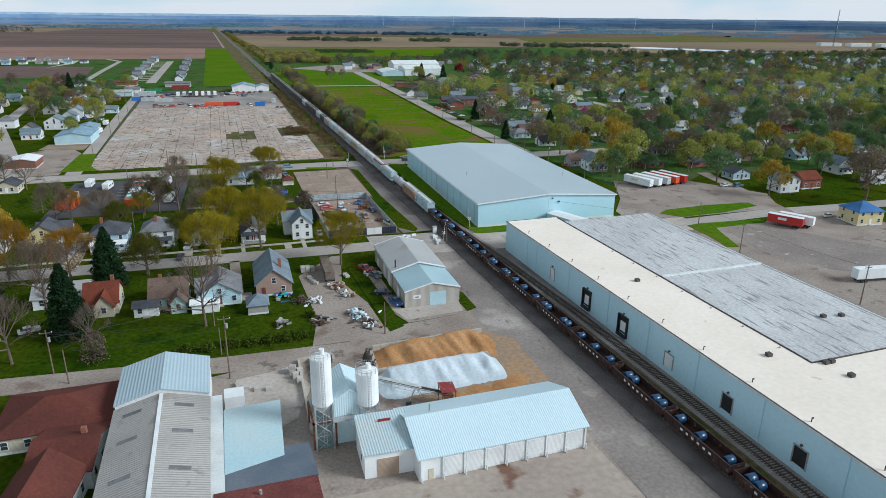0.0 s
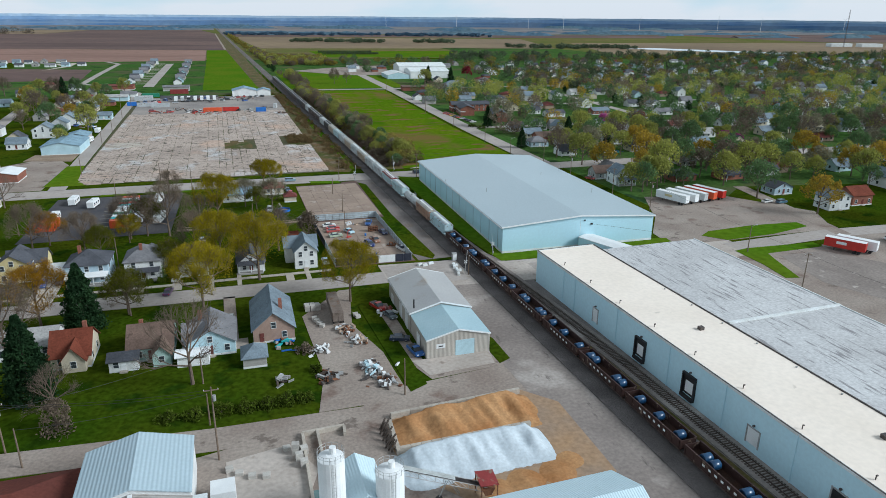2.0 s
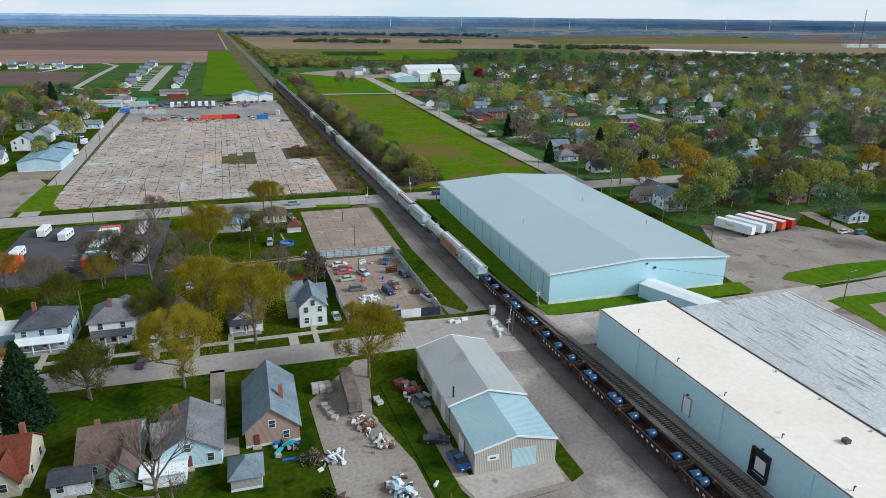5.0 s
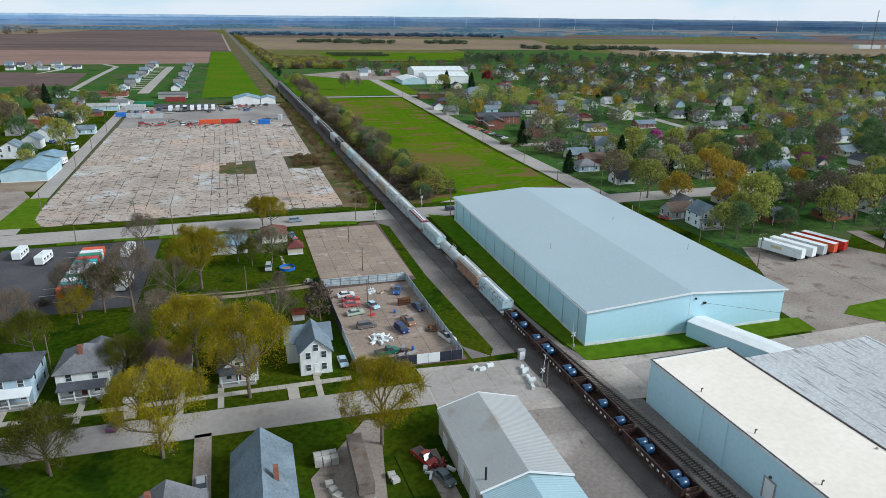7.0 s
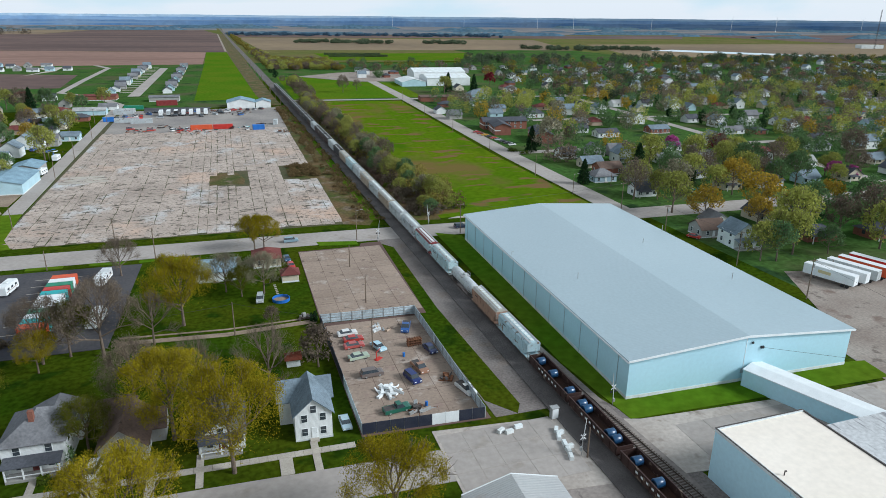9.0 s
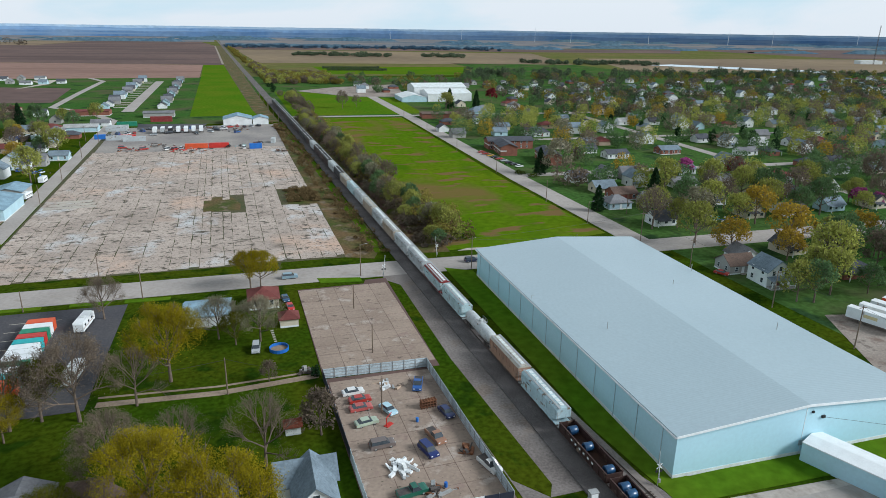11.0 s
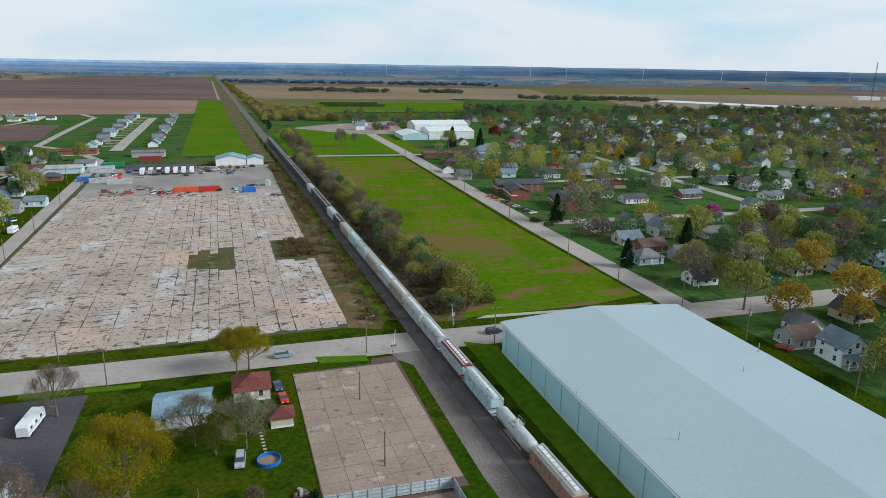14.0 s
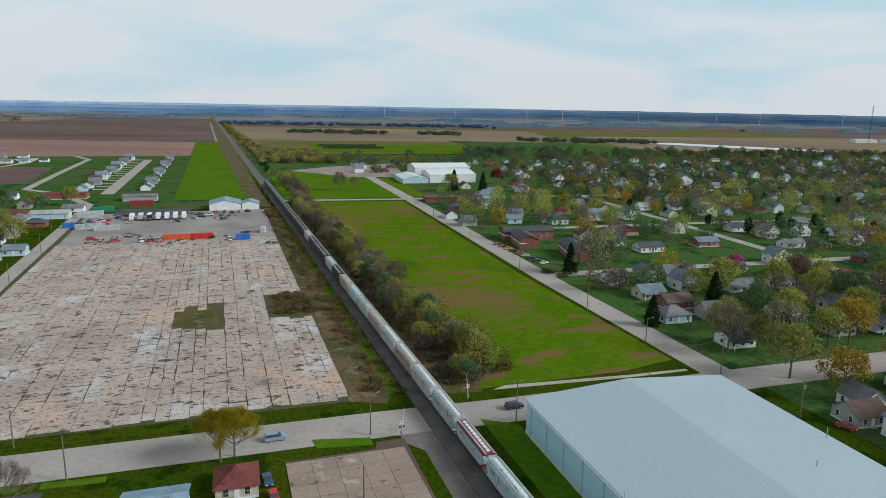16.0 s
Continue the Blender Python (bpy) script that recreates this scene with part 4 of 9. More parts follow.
def tree(kind, h, r, n, size, seed, depth=3, trunk=0.25):
    rng = np.random.default_rng(seed)
    t = thing("tree", WHAT[kind], "tree", group="trees")
    bm = BM()
    ends = []
    if kind == "spruce":
        tube(bm, (0, 0, 0), (0, 0, h * 0.95), h * 0.022, 0.03, 7, False)
        z = rng.beta(1.05, 1.35, n) * 0.95 + 0.03
        ang = rng.uniform(0, 2 * math.pi, n)
        tier = 1 - 0.25 * np.abs(np.sin(z * 26))
        rad = r * (1 - z ** 1.5) ** 0.8 * tier * np.sqrt(rng.uniform(0.25, 1.0, n)) * (1 + 0.15 * np.sin(ang * 5 + z * 9))
        c = np.stack([rad * np.cos(ang), rad * np.sin(ang), h * (0.06 + 0.94 * z) - rad * 0.25], 1)
    else:
        tube(bm, (0, 0, 0), (0.1, 0, h * trunk), h * 0.024, h * 0.018, 8, False)
        tube(bm, (0.1, 0, h * trunk), (0.2, 0.1, h * 0.5), h * 0.017, h * 0.008, 6, False)
        segs = []
        k = 9 + seed % 3
        for i in range(k):
            a = 2.4 * i + rng.uniform(-0.4, 0.4)
            d = Vector((math.cos(a), math.sin(a), 0.30 + 1.9 * (i / k) ** 1.3 + rng.uniform(-0.1, 0.25))).normalized()
            limbs(rng, Vector((0.12, 0, h * (trunk * 0.85 + 0.26 * i / k))), d, h * (0.25 - 0.07 * i / k), h * 0.010, depth, segs, 0.62)
        # fit the branching to the true width and height of the crown
        e_ = np.array([q[1][:] for q in segs])
        wide, top = np.percentile(np.hypot(e_[:, 0], e_[:, 1]), 93), np.percentile(e_[:, 2], 99)
        base = h * trunk * 0.7
        fit = lambda v: Vector((v.x * r / wide, v.y * r / wide, base + (v.z - base) * (h - base) / (top - base) if v.z > base else v.z))
        segs = [(fit(p), fit(q), rr, dp) for p, q, rr, dp in segs]
        for p, q, rr, dp in segs:
            tube(bm, p, q, max(rr, 0.02), max(rr * 0.6, 0.012), 6 if dp > 1 else 3, False)
        tips = [(p, q) for p, q, rr, dp in segs if dp <= 1]
        w_ = np.array([0.45 + 0.5 * math.hypot(q.x, q.y) / r + 0.5 * q.z / h for p, q in tips])
        k = rng.choice(len(tips), n, p=w_ / w_.sum())
        ta, tb = np.array([t_[0][:] for t_ in tips]), np.array([t_[1][:] for t_ in tips])
        u_ = rng.uniform(0.1, 1.15, (n, 1))
        c = ta[k] * (1 - u_) + tb[k] * u_ + rng.normal(size=(n, 3)) * h * (0.034 if depth > 2 else 0.05)
        # outer twigs close the crown to an uneven dome
        m_ = int(n * (0.52 if depth > 2 else 0.4))
        u = rng.normal(size=(m_, 3))
        u[:, 2] = np.where(u[:, 2] < -0.25, -u[:, 2], u[:, 2])
        u /= np.linalg.norm(u, axis=1)[:, None]
        u *= rng.uniform(0.45, 1.0, (m_, 1)) ** 0.6
        clump = np.sin(u[:, 0] * 6 + seed) * np.sin(u[:, 1] * 7 + 2 * seed) * np.sin(u[:, 2] * 6 + 3)
        u = u[clump > rng.uniform(-0.45, 0.25, m_)]
        mid = np.array([0, 0, h * 0.56])
        c[:len(u)] = mid + u * np.array([r, r, h * 0.43])
        rel = (c - mid) / np.array([r, r, h * 0.43])
        q = np.linalg.norm(rel, axis=1)
        lump = 1 + 0.12 * np.sin(rel[:, 0] * 4 + seed) * np.sin(rel[:, 1] * 5) + 0.08 * np.sin(rel[:, 2] * 6 + seed) + rng.normal(size=n) * 0.05
        c = mid + rel * np.minimum(1.0, lump / np.maximum(q, 1e-6))[:, None] * np.array([r, r, h * 0.43])
    me = bpy.data.meshes.new("trunk")
    bm.to_mesh(me)
    bm.free()
    me.materials.append(M["bark"])
    tr = new("trunk", me)
    tr.parent = t
    cr = new("crown", leaf_mesh("crown", c, size, rng, LEAF[kind], depth > 2 and kind != "spruce"))
    cr.parent = t
    return t


LEAF["rustscrub"] = leaf("rusty_scrub_twigs", (0.205, 0.145, 0.070), (0.145, 0.105, 0.050))
LEAF["belt"] = leaf("belt_leaves", (0.275, 0.235, 0.050), (0.205, 0.175, 0.045))
LEAF["deep"] = leaf("deep_olive_leaves", (0.330, 0.265, 0.012), (0.225, 0.185, 0.010))
LEAF["pinkbrush"] = leaf("pinkish_twigs", (0.24, 0.165, 0.14), (0.18, 0.12, 0.10))
LEAF["amber"] = leaf("amber_leaves", (0.33, 0.175, 0.014), (0.24, 0.135, 0.013))
GROW = 1.5
TREES = {}
USED = set()
for i, (key, kind, h, r, n, size) in enumerate((
        ("olive1", "olive", 13, 7.2, 33000, 0.13), ("olive2", "olive", 12.5, 6.6, 30000, 0.13), ("gold1", "gold", 12, 6.4, 25000, 0.13), ("green1", "green", 11, 5.6, 15000, 0.155), ("bud1", "bud", 12, 6.2, 13000, 0.125),
        ("bare1", "brown", 13, 6.6, 4200, 0.10), ("pale1", "pale", 10, 5.6, 9000, 0.13), ("spruce1", "spruce", 12, 3.9, 9000, 0.24), ("small1", "bud", 8, 3.2, 1200, 0.24),
        ("fo", "olive", 12, 5.4, 1700, 0.34), ("fo2", "olive", 11, 5.0, 1600, 0.34), ("fg", "green", 12, 5.2, 1700, 0.34), ("fg2", "green", 10, 4.6, 1500, 0.34), ("fd", "gold", 11, 5.2, 1600, 0.34), ("fb", "bud", 12, 5.4, 1200, 0.32),
        ("fb2", "brown", 12, 5.2, 1000, 0.28), ("fp", "pale", 11, 5.2, 1200, 0.32), ("fs", "spruce", 13, 3.8, 1500, 0.5), ("fk", "pink", 6, 3.4, 450, 0.5), ("fr", "red", 7, 3.4, 450, 0.55))):
    TREES[key] = tree(kind, h, r, n, size, 11 + i * 7, 3 if i < 8 else 2)
    TREES[key].location.z = -500
LEAF["moss"] = leaf("dark_moss_leaves", (0.115, 0.120, 0.012), (0.075, 0.085, 0.010))
for key, kind in (("olive1", "deep"), ("olive2", "deep"), ("gold1", "amber"), ("green1", "moss")):
    [o for o in TREES[key].children if o.name.startswith("crown")][0].data.materials[0] = LEAF[kind]


def plant(key, x, y, s=1.0, rz=None, z=-0.15, sz=None):
    s *= GROW
    rz = random.uniform(0, 360) if rz is None else rz
    m = pose(x, y, z, 0, 0, rz) @ Matrix.Diagonal((s, s, sz or s * random.uniform(0.95, 1.2), 1))
    src = TREES[key]
    if key in USED:
        o = copy_thing(src, Matrix.Identity(4))
    else:
        USED.add(key)
        o = src
    o.matrix_basis = m
    return o


# trees among the near houses
for key, x, y, s in (("olive1", -76.4, 170.8, 0.86), ("olive2", -39.8, 164.0, 0.86), ("olive1", -61.5, 186.4, 0.95), ("olive2", -71.5, 199, 0.90), ("green1", -93.5, 171, 0.72), ("spruce1", -102.5, 164, 0.92),
                     ("bud1", -116, 153.5, 0.95), ("spruce1", -107.5, 135, 0.95), ("bare1", -78, 132, 0.88), ("bare1", -117, 124.5, 0.75), ("small1", -100.5, 121.5, 0.55), ("gold1", -113, 170, 0.85), ("bud1", -94.1, 172, 0.55),
                     ("olive2", -72, 247.5, 0.92), ("bud1", -88, 236, 0.95), ("green1", -95, 238, 0.75), ("bare1", -78, 239, 0.62), ("bud1", -100, 236, 0.8), ("bare1", -54.2, 210.4, 0.72), ("green1", -85.5, 200, 0.6),
                     ("olive2", -52.9, 298.0, 0.62), ("bud1", -90.6, 287, 0.62), ("pale1", -52.2, 262.5, 0.75), ("pale1", -62.0, 266.5, 0.72), ("small1", -51.5, 241.5, 0.42), ("olive1", -50.0, 299.6, 0.55), ("green1", -58, 262, 0.5),
                     ("bare1", -102, 128, 0.5), ("spruce1", -127, 150, 0.8), ("gold1", -130, 178, 0.9), ("olive2", -141, 182, 0.8), ("bud1", -128, 232, 0.8), ("gold1", -124, 236, 0.6), ("bud1", -112, 225, 0.7), ("green1", -106, 217, 0.62),
                     ("bare1", -150, 290, 0.62), ("bud1", -160, 300, 0.7), ("small1", -43.5, 218, 0.8), ("bare1", -68, 214, 0.6), ("bud1", -79, 212, 0.75), ("spruce1", -134, 140, 0.7), ("bare1", -124, 134, 0.7), ("olive2", -100, 232, 0.5)):
    slim = 0.94 if key.startswith("olive") else 1.0
    plant(key, x, y, s * slim, sz=s * GROW * 1.08)
# the row along the track
rng_row = np.random.default_rng(5)
for i in range(60):
    y = 322 + i * 6.0 + rng_row.uniform(-2, 2)
    x = track_x(y) + 13 + 6 * math.sin(i * 0.9) * rng_row.uniform(0, 1) + rng_row.uniform(-3, 4) + (5 if y > 330 and y < 380 else 0)
    key = ("fb2", "fb", "fo2", "fo", "fp", "fg2", "fo2", "fp")[rng_row.integers(0, 8)]
    plant(key, x, y, rng_row.uniform(0.42, 0.68))


# ---- houses ----
def siding(name, c):
    return ribs(mat(name, c, [v * 0.88 for v in c], 0.7, 0.3, 4, 0.08), "Z", 0.22, 0.01)


def shingle(name, c):
    return mat(name, c, [v * 0.72 for v in c], 0.9, 0.25, 2.5, 0.22, rust=([v * 0.6 for v in c], 0.7, 0.62))


for nm, c in (("w_white", (0.74, 0.755, 0.745)), ("w_cream", (0.58, 0.52, 0.40)), ("w_grey", (0.36, 0.35, 0.33)), ("w_blue", (0.40, 0.52, 0.60)), ("w_tan", (0.42, 0.32, 0.24)), ("w_pinkbrown", (0.36, 0.25, 0.20)),
              ("w_teal", (0.42, 0.58, 0.54)), ("w_yellow", (0.66, 0.56, 0.30)), ("w_sky", (0.45, 0.62, 0.68))):
    M[nm] = siding(nm, c)
for nm, c in (("r_grey", (0.21, 0.21, 0.22)), ("r_dark", (0.095, 0.10, 0.115)), ("r_brown", (0.165, 0.115, 0.092)), ("r_slate", (0.20, 0.25, 0.29)), ("r_red", (0.17, 0.050, 0.030)), ("r_maroon", (0.185, 0.062, 0.055)), ("r_pale", (0.42, 0.42, 0.41)), ("r_bluemetal", (0.26, 0.38, 0.46)), ("r_blue", (0.08, 0.19, 0.42)), ("r_steel", (0.52, 0.60, 0.64))):
    M[nm] = shingle(nm, c)
M["brick"] = mat("brick", (0.27, 0.115, 0.080), (0.21, 0.09, 0.065), 0.9, 0.4, 6, 0.25)

WIN = {}


def window(parent, m, w=1.0, h=1.4):
    """A framed sash window; local x across, -y outwards."""
    key = (w, h)
    if key not in WIN:
        fr = part("window", boxm(-w / 2 - 0.1, w / 2 + 0.1, -0.06, 0.0, -0.1, h + 0.1), "white", parent)
        bm = boxm(-w / 2, w / 2, -0.075, -0.06, 0, h / 2 - 0.03)
        box(bm, -w / 2, w / 2, -0.075, -0.06, h / 2 + 0.03, h)
        part("pane", bm, "glass", fr)
        fr.matrix_basis = m
        WIN[key] = fr
        return fr
    return wcopy(WIN[key], parent, m)


def wcopy(src, parent, m):
    o = again(src, parent, m)
    for c in src.children:
        again(c, o, c.matrix_basis.copy())
    return o


def gable(bm, w, d, e, r, ridge, over=0.45, th=0.16):
    """Two roof slopes over a w by d plan; ridge along 'y' or 'x'."""
    a = w if ridge == "y" else d
    b = d if ridge == "y" else w
    s = (r - e) / (a / 2)
    lo = e - over * s
    prof = [(-over, lo), (a / 2, r), (a + over, lo), (a + over, lo + th), (a / 2, r + th), (-over, lo + th)]
    return prism(bm, prof, -over, b + over, "y" if ridge == "y" else "x")


def gable_wall(bm, w, d, e, r, ridge, z0=-0.15):
    a = w if ridge == "y" else d
    b = d if ridge == "y" else w
    return prism(bm, [(0, z0), (a, z0), (a, e), (a / 2, r - 0.02), (0, e)], 0, b, "y" if ridge == "y" else "x")


def hip(bm, w, d, e, r, over=0.45):
    k = min(w, d) / 2
    o = over
    base = [bm.verts.new(p) for p in ((-o, -o, e - 0.15), (w + o, -o, e - 0.15), (w + o, d + o, e - 0.15), (-o, d + o, e - 0.15))]
    low = [bm.verts.new((v.co.x, v.co.y, e - 0.3)) for v in base]
    if w > d:
        t = [bm.verts.new((k, d / 2, r)), bm.verts.new((w - k, d / 2, r))]
        faces = ((base[0], base[1], t[1], t[0]), (base[1], base[2], t[1]), (base[2], base[3], t[0], t[1]), (base[3], base[0], t[0]))
    else:
        t = [bm.verts.new((w / 2, k, r)), bm.verts.new((w / 2, d - k + 0.001, r))]
        faces = ((base[0], base[1], t[0]), (base[1], base[2], t[1], t[0]), (base[2], base[3], t[1]), (base[3], base[0], t[0], t[1]))
    for f in faces:
        bm.faces.new(f)
    for i in range(4):
        bm.faces.new((low[i], low[(i + 1) % 4], base[(i + 1) % 4], base[i]))
    bm.faces.new(low[::-1])
    bmesh.ops.recalc_face_normals(bm, faces=bm.faces)
    return bm


def house(x, y, w, d, e, r, style, wall, roof, lab, rz=-1.2, name="house", cat="house", chimney=None, porch=None, door=0.5, wins=True, ell=None, storeys=None, group=""):
    """A house with its low corner at (x, y): plan w by d, eaves e, ridge r; front towards -y."""
    t = thing(name, lab, cat, pose(x, y, 0, 0, 0, rz), group)
    if style == "hip":
        part("wall", boxm(0, w, 0, d, -0.15, e), wall, t)
        part("roof", hip(BM(), w, d, e, r), roof, t)
    else:
        part("wall", gable_wall(BM(), w, d, e, r, style), wall, t)
        part("roof", gable(BM(), w, d, e, r, style), roof, t)
    part("foundation", boxm(-0.05, w + 0.05, -0.05, d + 0.05, -0.2, 0.35), "base_white", t)
    st = storeys or (2 if e > 4.4 else 1)
    if wins:
        for k in range(st):
            z = 0.95 + k * 2.75
            nx = max(2, int(w / 3.2))
            for i in range(nx):
                fx = w * (i + 0.5) / nx
                if k == 0 and abs(fx / w - door) < 0.5 / nx and porch is None:
                    continue
                window(t, pose(fx, -0.005, z))
            ny = max(2, int(d / 4))
            for i in range(ny):
                fy = d * (i + 0.5) / ny
                window(t, pose(w + 0.005, fy, z, 0, 0, 90))
                window(t, pose(-0.005, fy, z, 0, 0, -90))
        if style == "y" and r - e > 2:
            window(t, pose(w / 2, -0.005, e + 0.1))
        dr = part("door", boxm(door * w - 0.48, door * w + 0.48, -0.08, 0.0, 0.3, 2.4), "r_maroon" if int(x) % 2 else "white", t)
        part("handle", boxm(door * w + 0.32, door * w + 0.38, -0.14, -0.08, 1.3, 1.4), "grey_metal", dr)
        part("step", boxm(door * w - 0.8, door * w + 0.8, -0.9, -0.02, -0.15, 0.22), "walkway", t)
    if chimney:
        cx, cy = chimney
        part("chimney", boxm(cx - 0.4, cx + 0.4, cy - 0.4, cy + 0.4, e, r + 0.8), "brick", t)
    if porch:
        x0, x1, pd, pm = porch
        pt = part("porch_roof", prism(BM(), [(-pd - 0.3, 2.75), (0, 3.35), (0, 3.5), (-pd - 0.3, 2.9)], x0 - 0.3, x1 + 0.3, "x"), pm, t)
        part("porch_floor", boxm(x0, x1, -pd, -0.02, -0.15, 0.4), "w_grey", t)
        k = max(2, int((x1 - x0) / 2.6)) + 1
        for i in range(k):
            px = x0 + 0.12 + (x1 - x0 - 0.24) * i / (k - 1)
            part("porch_post", boxm(px - 0.1, px + 0.1, -pd + 0.02, -pd + 0.22, 0.4, 2.8), "white", t)
        part("porch_rail", boxm(x0, x1, -pd + 0.06, -pd + 0.14, 1.0, 1.15), "white", t)
    if ell:
        ex, ey, ew, ed, ee, er, es = ell
        m = pose(ex, ey, 0)
        part("wing_wall", transformed(gable_wall(BM(), ew, ed, ee, er, es), m), wall, t)
        part("wing_roof", transformed(gable(BM(), ew, ed, ee, er, es), m), roof, t)
        window(t, pose(ex + ew / 2, ey - 0.01, 1.0))
    return t


def transformed(bm, m):
    bmesh.ops.transform(bm, matrix=m, verts=bm.verts)
    return bm


# south side of the near street
house(-65.2, 146.3, 9.2, 17.5, 3.3, 7.2, "y", "w_pinkbrown", "r_slate", "brown-sided bungalow with slate blue shingle roof", chimney=(6.6, 6), door=0.2)
house(-67.9, 135.2, 4.8, 5.6, 2.5, 4.3, "hip", "w_grey", "r_slate", "small open-fronted garage with hipped slate roof", name="garage", cat="garage", wins=False)
house(-79.6, 143.5, 10.4, 12, 3.1, 6.2, "y", "w_sky", "r_grey", "pale blue cottage with grey roof and lean-to", ell=(-0.5, 3, 5, 7, 3.0, 5.4, "x"), chimney=(3, 9))
house(-81.2, 139.8, 6.4, 3.4, 2.4, 2.9, "x", "w_white", "white", "low white lean-to shed behind a cottage", name="shed", cat="shed", wins=False)
house(-91.2, 145.0, 9.0, 11, 3.2, 6.4, "x", "w_teal", "r_brown", "pale green cottage with patched brown roof", ell=(5.2, -3.5, 3.6, 5, 2.9, 4.8, "y"), chimney=(2.5, 6))
house(-94.6, 141.6, 5.6, 4.2, 2.5, 3.4, "x", "w_white", "r_dark", "low white outbuilding with dark roof", name="shed", cat="shed")
house(-106.2, 146.0, 7.6, 10, 3.0, 6.8, "x", "w_cream", "r_red", "cream cottage with dull rust-red roof", chimney=(6, 7), ell=(2.5, -1.8, 4.4, 6, 2.8, 5.6, "y"))
house(-119.0, 153.5, 12.5, 9, 2.9, 5.2, "x", "w_white", "r_pale", "low white house with pale grey roof")
house(-135, 146, 9, 10, 3.0, 6.0, "y", "w_white", "r_brown", "white cottage with brown roof")
# north side of the near street
house(-112.0, 196.5, 10.6, 10.5, 5.7, 8.6, "hip", "w_blue", "r_dark", "blue two-storey house with dark hipped roof and white porch", chimney=(3, 6), porch=(0.2, 10.4, 2.4, "white"))
house(-121.5, 201.5, 9.3, 7.5, 2.7, 3.2, "x", "w_sky", "white", "pale blue carport with flat white roof", name="carport", cat="garage", wins=False)
house(-97.2, 196.0, 9.4, 10.5, 5.6, 8.8, "hip", "w_white", "r_grey", "white two-storey house with weathered grey roof and dark porch", chimney=(4.4, 3.4), porch=(0.6, 8.8, 2.2, "r_dark"), ell=(1.5, 8, 8.5, 7, 3.6, 5.6, "y"))
house(-83.0, 194.6, 7.6, 11, 3.0, 6.4, "y", "w_grey", "r_brown", "grey bungalow with brown roof and blue porch gable", ell=(1.5, 5, 8.5, 6, 2.9, 5.0, "x"))
house(-85.5, 206.5, 6.5, 5.5, 2.6, 4.4, "hip", "w_grey", "r_brown", "small brown-roofed garage behind a bungalow", name="garage", cat="garage", wins=False)
house(-67.2, 193.2, 7.6, 11, 3.0, 5.9, "y", "w_white", "r_dark", "small white house with dark roof among trees", porch=(0.4, 7.2, 1.8, "r_dark"))
house(-50.9, 192.0, 6.5, 9.5, 5.3, 8.2, "y", "w_white", "r_slate", "white two-storey house with slate blue gabled roof", ell=(-2.4, 6.0, 9.5, 6.0, 4.9, 7.4, "x"), storeys=2)
house(-50.0, 219.5, 2.8, 2.4, 1.9, 2.7, "x", "w_white", "r_red", "tiny white garden shed with red roof", name="garden_shed", cat="shed", wins=False)
house(-131, 203, 9.5, 10, 4.8, 8.0, "y", "w_yellow", "r_dark", "yellow house with steep dark gabled roof", ell=(2, 5, 10, 6, 4.2, 7, "x"))
house(-146, 204, 9, 9, 4.8, 7.6, "y", "w_white", "r_grey", "white two-storey house with grey roof")
# between the streets
house(-70.2, 275.0, 11.2, 11.0, 2.9, 4.6, "x", "w_white", "r_bluemetal", "white house with blue-grey metal roof")
house(-54.0, 282.6, 8.0, 8.5, 2.9, 5.0, "hip", "w_cream", "r_maroon", "cream house with maroon hipped roof")
house(-46.8, 268.8, 4.6, 4.6, 2.4, 3.9, "hip", "w_cream", "r_maroon", "small cream garage with maroon roof", name="garage", cat="garage", wins=False)
# left of the empty lot
house(-168, 334, 12.5, 14, 3.6, 4.8, "y", "brick", "white", "red-walled workshop with white metal roof", name="workshop", cat="workshop", wins=False)
house(-159.5, 398, 18.5, 27, 4.4, 6.4, "y", "w_sky", "r_bluemetal", "long pale blue metal workshop", name="workshop", cat="workshop", wins=False)
house(-155, 434, 12, 15, 3.6, 5.2, "y", "w_grey", "r_bluemetal", "grey metal garage beside a lane", name="garage", cat="garage", wins=False)
house(-181, 420, 10, 9, 3.2, 6.0, "x", "w_white", "r_slate", "white cottage with slate roof")
house(-176, 456, 12, 11, 5.0, 8.4, "y", "w_white", "r_slate", "white two-storey house with slate roof", ell=(4, 5, 10, 7, 4, 6.5, "x"))
house(-152, 528, 10, 8, 3.0, 5.0, "x", "w_sky", "r_slate", "pale house with slate roof")
house(-165, 640, 22, 10, 3.4, 5.2, "x", "w_sky", "r_pale", "long pale blue outbuilding beside a yard", name="workshop", cat="workshop", wins=False)
# storage barns, shops and sheds past the lot
house(-57.2, 655, 21.5, 20, 4.6, 7.4, "y", "w_white", "r_bluemetal", "white metal barn with blue roof", name="barn", cat="barn", wins=False)
house(-35.0, 656, 11.8, 14, 4.4, 6.2, "y", "w_white", "r_bluemetal", "smaller white metal barn with blue roof", name="barn", cat="barn", wins=False)
house(-120, 715, 24, 12, 3.6, 4.8, "x", "w_grey", "r_grey", "low grey car wash building", name="shop", cat="shop", wins=False)
house(-178, 735, 30, 14, 3.8, 4.8, "x", "brick", "r_maroon", "low red-roofed shop beside a road", name="shop", cat="shop", wins=False)


